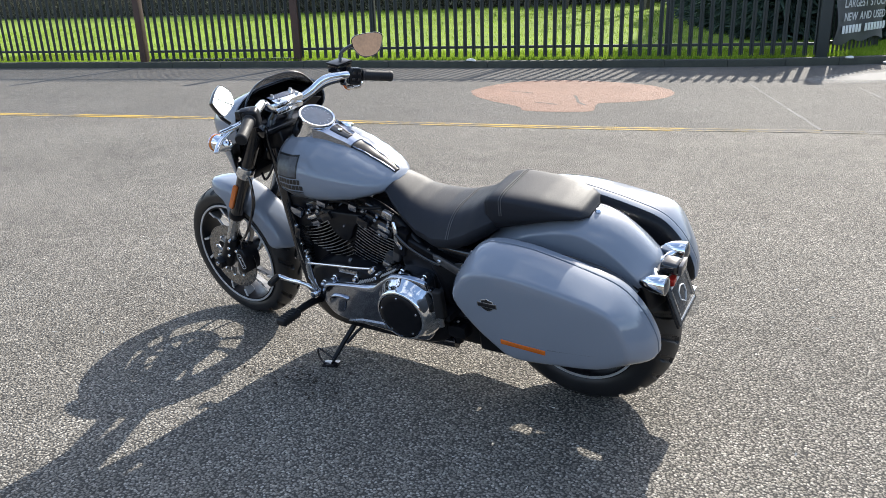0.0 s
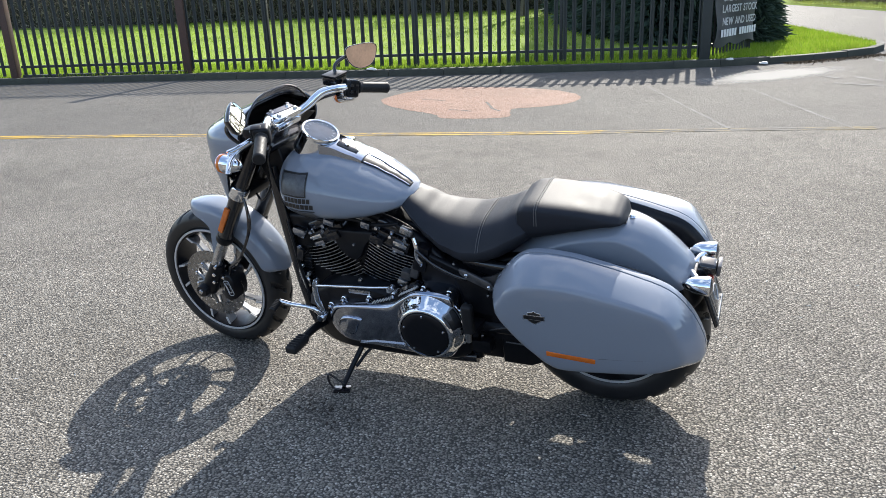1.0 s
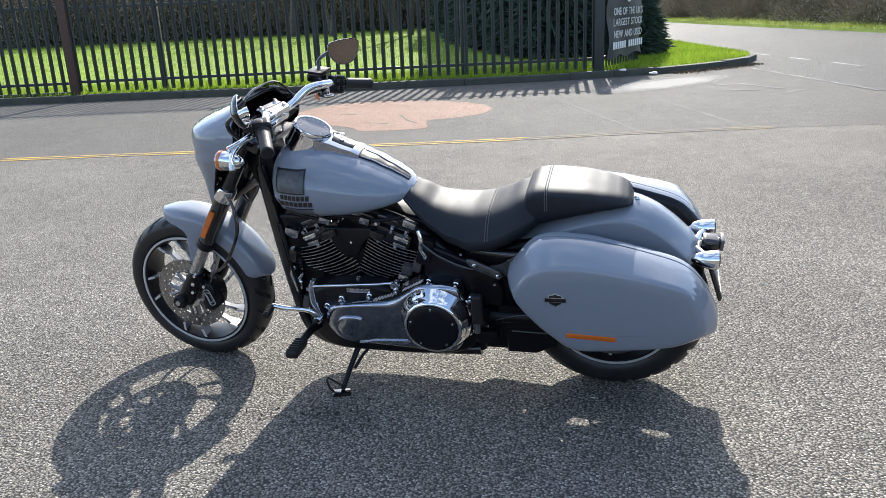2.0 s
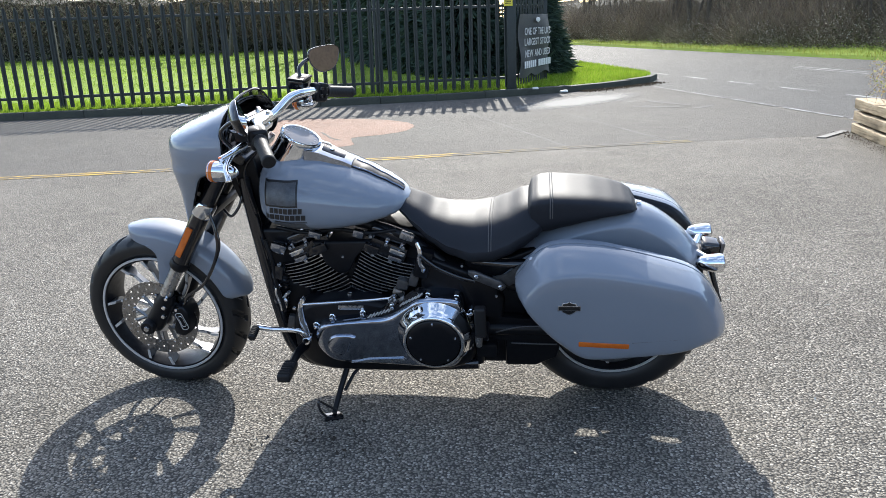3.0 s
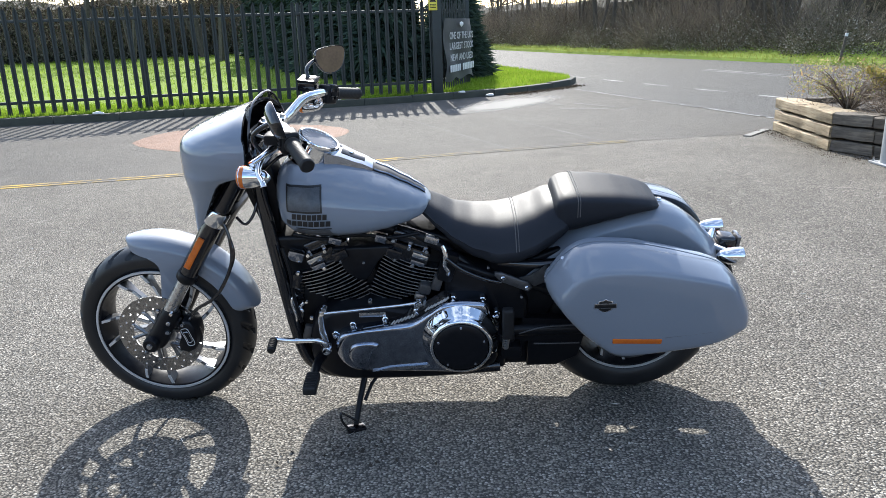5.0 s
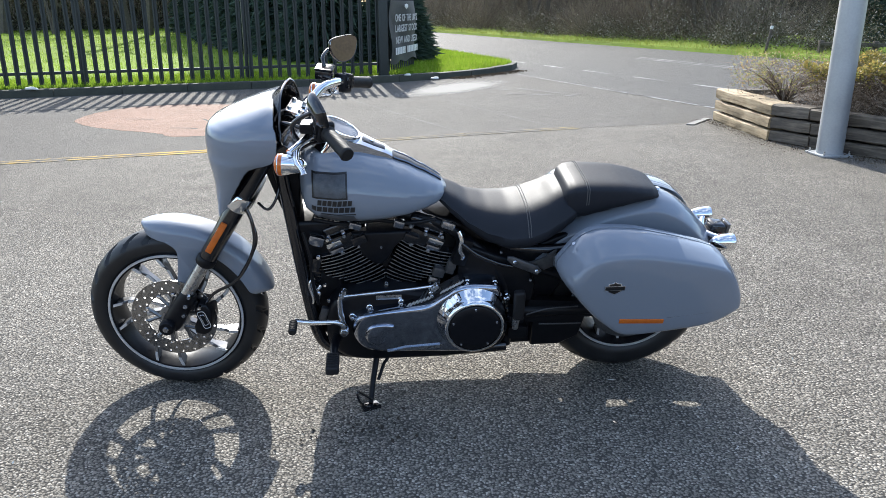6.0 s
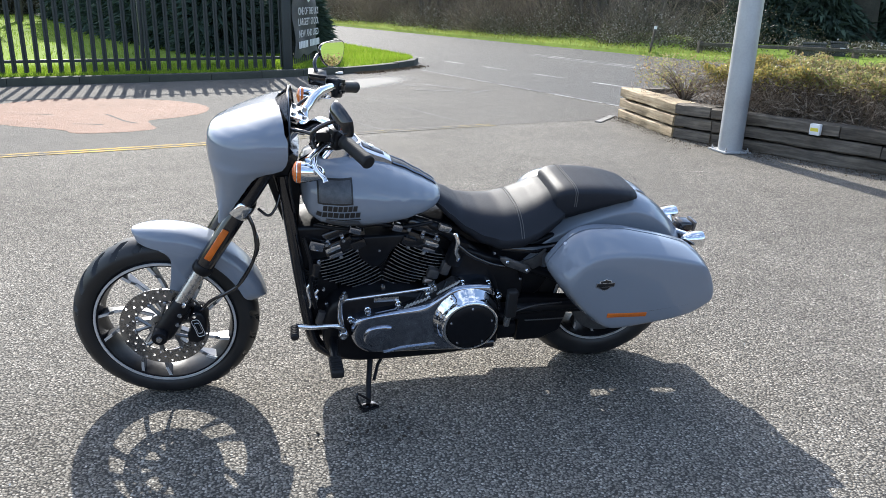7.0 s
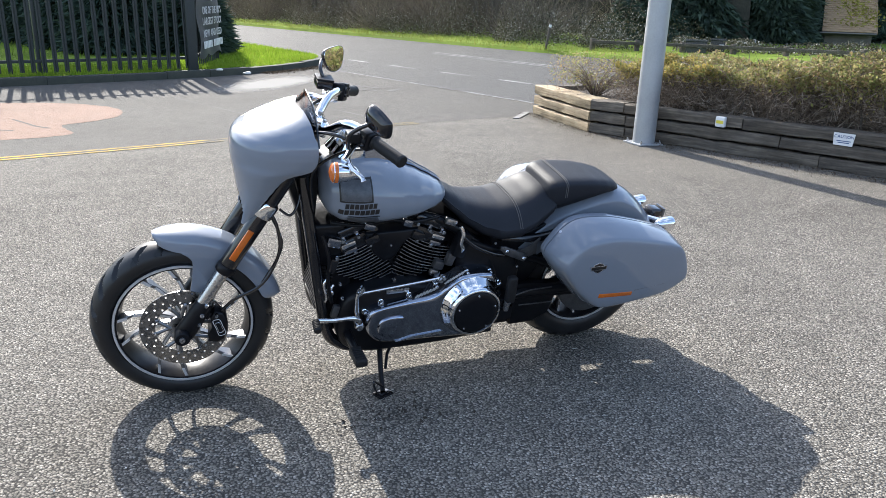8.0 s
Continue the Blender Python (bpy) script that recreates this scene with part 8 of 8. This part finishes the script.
for x, z in ((-0.219, 0.452), (-0.212, 0.466), (0.085, 0.476), (0.075, 0.468)):
    bp("rod_end", turned([(0.0, 0.018), (0.008, 0.018), (0.0105, 0.012), (0.0105, 0.0), (0.0, 0.0)], (x, -0.196, z), (0, -1, 0), 12), CHROME, None, "", 40)
# pillion peg folded up
bp("pillion_peg", bar([(0.350, -0.218, 0.309), (0.350, -0.220, 0.335), (0.352, -0.22, 0.352)], [0.010, 0.012, 0.013], 14), SATIN, None, "bright pivot of the folded pillion peg", 40)
bm = bmesh.new()
block(bm, (0.036, 0.030, 0.108), Matrix.Translation((0.357, -0.222, 0.403)), 0.009, 3)
bp("pillion_peg_pad", bm, GRIP, None, "folded black pillion peg", 40)
bm = bmesh.new()
block(bm, (0.05, 0.08, 0.03), Matrix.Translation((0.355, -0.17, 0.335)), 0.008)
block(bm, (0.07, 0.05, 0.05), Matrix.Translation((0.372, -0.15, 0.255)), 0.010)
bp("pillion_bracket", bm, SATINBLACK, None, "", 40)
# dark covers behind the cylinders and under the seat
bm = bmesh.new()
prism([(0.16, 0.60), (0.30, 0.54), (0.40, 0.50), (0.43, 0.42), (0.42, 0.30), (0.33, 0.26), (0.28, 0.40), (0.16, 0.47)], 0.12, -0.135, 0.015, bm)
bp("side_cover", bm, SATINBLACK, None, "black side cover under the seat", 40)
bp("side_trim", bar([(0.17, -0.15, 0.60), (0.22, -0.155, 0.56), (0.29, -0.155, 0.525), (0.34, -0.155, 0.512)], 0.007, 10, 5), BLACK, None, "", 50)
bm = bmesh.new()
prism([(0.33, 0.245), (0.36, 0.265), (0.60, 0.285), (0.78, 0.28), (0.78, 0.365), (0.60, 0.35), (0.36, 0.37), (0.33, 0.38)], -0.105, -0.135, 0.008, bm)
bp("belt_guard", bm, SATINBLACK, None, "black belt guard", 40)
bp("pulley", turned([(0.034, -0.112), (0.134, -0.112), (0.140, -0.109), (0.140, -0.090), (0.034, -0.090)], RC, (0, 1, 0), 60, True), GUNMETAL, None, "satin grey rear belt pulley", 40)
# filler added so that no sun shines through below the seat
bm = bmesh.new()
prism([(0.30, 0.60), (0.42, 0.56), (0.52, 0.60), (0.60, 0.62), (0.56, 0.47), (0.50, 0.36), (0.40, 0.30), (0.32, 0.32)], 0.105, -0.105, 0.012, bm)
bp("underseat_filler", bm, SATINBLACK, None, "black filler block closing a light gap under the seat", 40)
bm = bmesh.new()
prism([(-0.465, 0.90), (-0.40, 0.93), (-0.35, 0.90), (-0.335, 0.80), (-0.345, 0.655), (-0.395, 0.665), (-0.425, 0.76)], 0.052, -0.055, 0.012, bm)
bp("neck_cover", bm, SATINBLACK, None, "black cover round the steering head", 40)
# side stand
bp("side_stand", bar([(-0.075, -0.11, 0.185), (-0.112, -0.14, 0.165), (-0.128, -0.22, 0.115), (-0.138, -0.287, 0.075)], [0.013, 0.011, 0.0095, 0.009], 12), SATINBLACK, None, "black side stand on the asphalt", 50)
bm = bmesh.new()
foot = Matrix.Translation((-0.139, -0.296, 0.0675)) @ Matrix.Rotation(radians(-LEAN), 4, "X") @ Matrix.Rotation(0.4, 4, "Z")
block(bm, (0.062, 0.046, 0.010), foot, 0.004)
bp("stand_foot", bm, BLACK, None, "flat black stand foot", 40)
bp("stand_loop", bar([(-0.132, -0.285, 0.085), (-0.158, -0.292, 0.112), (-0.180, -0.302, 0.134), (-0.176, -0.312, 0.108), (-0.160, -0.312, 0.082), (-0.142, -0.305, 0.074)], 0.004, 8, 6), BLACK, None, "bent wire stand tang", 50)
bp("stand_spring", bar([(-0.06, -0.135, 0.17), (-0.09, -0.17, 0.145), (-0.11, -0.22, 0.118)], 0.006, 8), SATINBLACK, None, "", 50)
# exhaust on the far side
bp("exhaust_pipe", bar([(-0.17, 0.12, 0.52), (-0.26, 0.17, 0.46), (-0.29, 0.19, 0.33), (-0.22, 0.20, 0.24), (0.0, 0.20, 0.20), (0.40, 0.20, 0.21)], 0.024, 14, 6), BLACK, None, "black exhaust pipe on the far side", 50)
bp("silencer", bar([(0.30, 0.22, 0.215), (0.34, 0.225, 0.22), (1.05, 0.225, 0.285), (1.08, 0.225, 0.287)], [0.03, 0.055, 0.058, 0.048], 22), CHROME, None, "chrome silencer on the far side", 50)
# filler block added to stop sunlight passing ahead of the rear wheel
bm = bmesh.new()
block(bm, (0.17, 0.20, 0.20), Matrix.Translation((0.385, 0, 0.255)), 0.02, 2)
bp("light_gap_block", bm, SATINBLACK, None, "black filler block closing a light gap by the swing arm", 40)
bm = bmesh.new()
prism([(0.03, 0.67), (0.20, 0.63), (0.30, 0.56), (0.30, 0.40), (0.06, 0.40), (0.045, 0.52)], 0.07, -0.06, 0.02, bm)
bp("oil_tank", bm, SATINBLACK, None, "black oil tank behind the rear cylinder", 40)
# added dark panel hides the bright ground showing through beside the rear tyre
bm = bmesh.new()
prism([(0.43, 0.165), (0.53, 0.165), (0.60, 0.20), (0.62, 0.29), (0.43, 0.29)], -0.10, -0.125, 0.006, bm)
bp("lower_gap_panel", bm, SATINBLACK, None, "black filler panel below the belt guard", 40)
bp("breather_pipe", bar([(0.160, -0.138, 0.640), (0.170, -0.146, 0.61), (0.166, -0.146, 0.575), (0.176, -0.142, 0.55), (0.168, -0.13, 0.525)], [0.007, 0.009, 0.008, 0.0095, 0.008], 12, 5), CHROME, None, "bright breather pipe behind the rear cylinder", 50)
for x, z, w, h in ((0.085, 0.446, 0.04, 0.026), (0.128, 0.652, 0.045, 0.024), (-0.245, 0.352, 0.02, 0.05)):
    bm = bmesh.new()
    block(bm, (w, 0.02, h), Matrix.Translation((x, -0.118, z)) @ Matrix.Rotation(0.35, 4, "Y"), 0.006, 2)
    bp("engine_fitting", bm, SATIN, None, "small bright casting on the engine", 40)
# thin rods, lines and bolts between the engine and the rear wheel
for pts, r in (([(0.40, -0.150, 0.314), (0.46, -0.152, 0.334), (0.50, -0.150, 0.338), (0.58, -0.148, 0.339)], 0.0026), ([(0.45, -0.140, 0.266), (0.52, -0.140, 0.264), (0.60, -0.138, 0.262)], 0.0026)):
    bp("line", bar(pts, r, 8, 5), DULLSTEEL, None, "thin steel line behind the engine", 50)
for x, z, r in ((0.338, 0.30, 0.008), (0.372, 0.288, 0.006), (0.405, 0.455, 0.006), (0.385, 0.238, 0.007), (0.352, 0.515, 0.006), (0.30, 0.565, 0.006), (-0.275, 0.46, 0.006), (-0.265, 0.40, 0.007), (-0.255, 0.30, 0.007), (-0.29, 0.565, 0.007)):
    bp("case_bolt", turned([(0.0, 0.010), (r * 0.75, 0.010), (r, 0.007), (r, 0.0), (0.0, 0.0)], (x, -0.145, z), (0, -1, 0), 10), CHROME, None, "", 40)
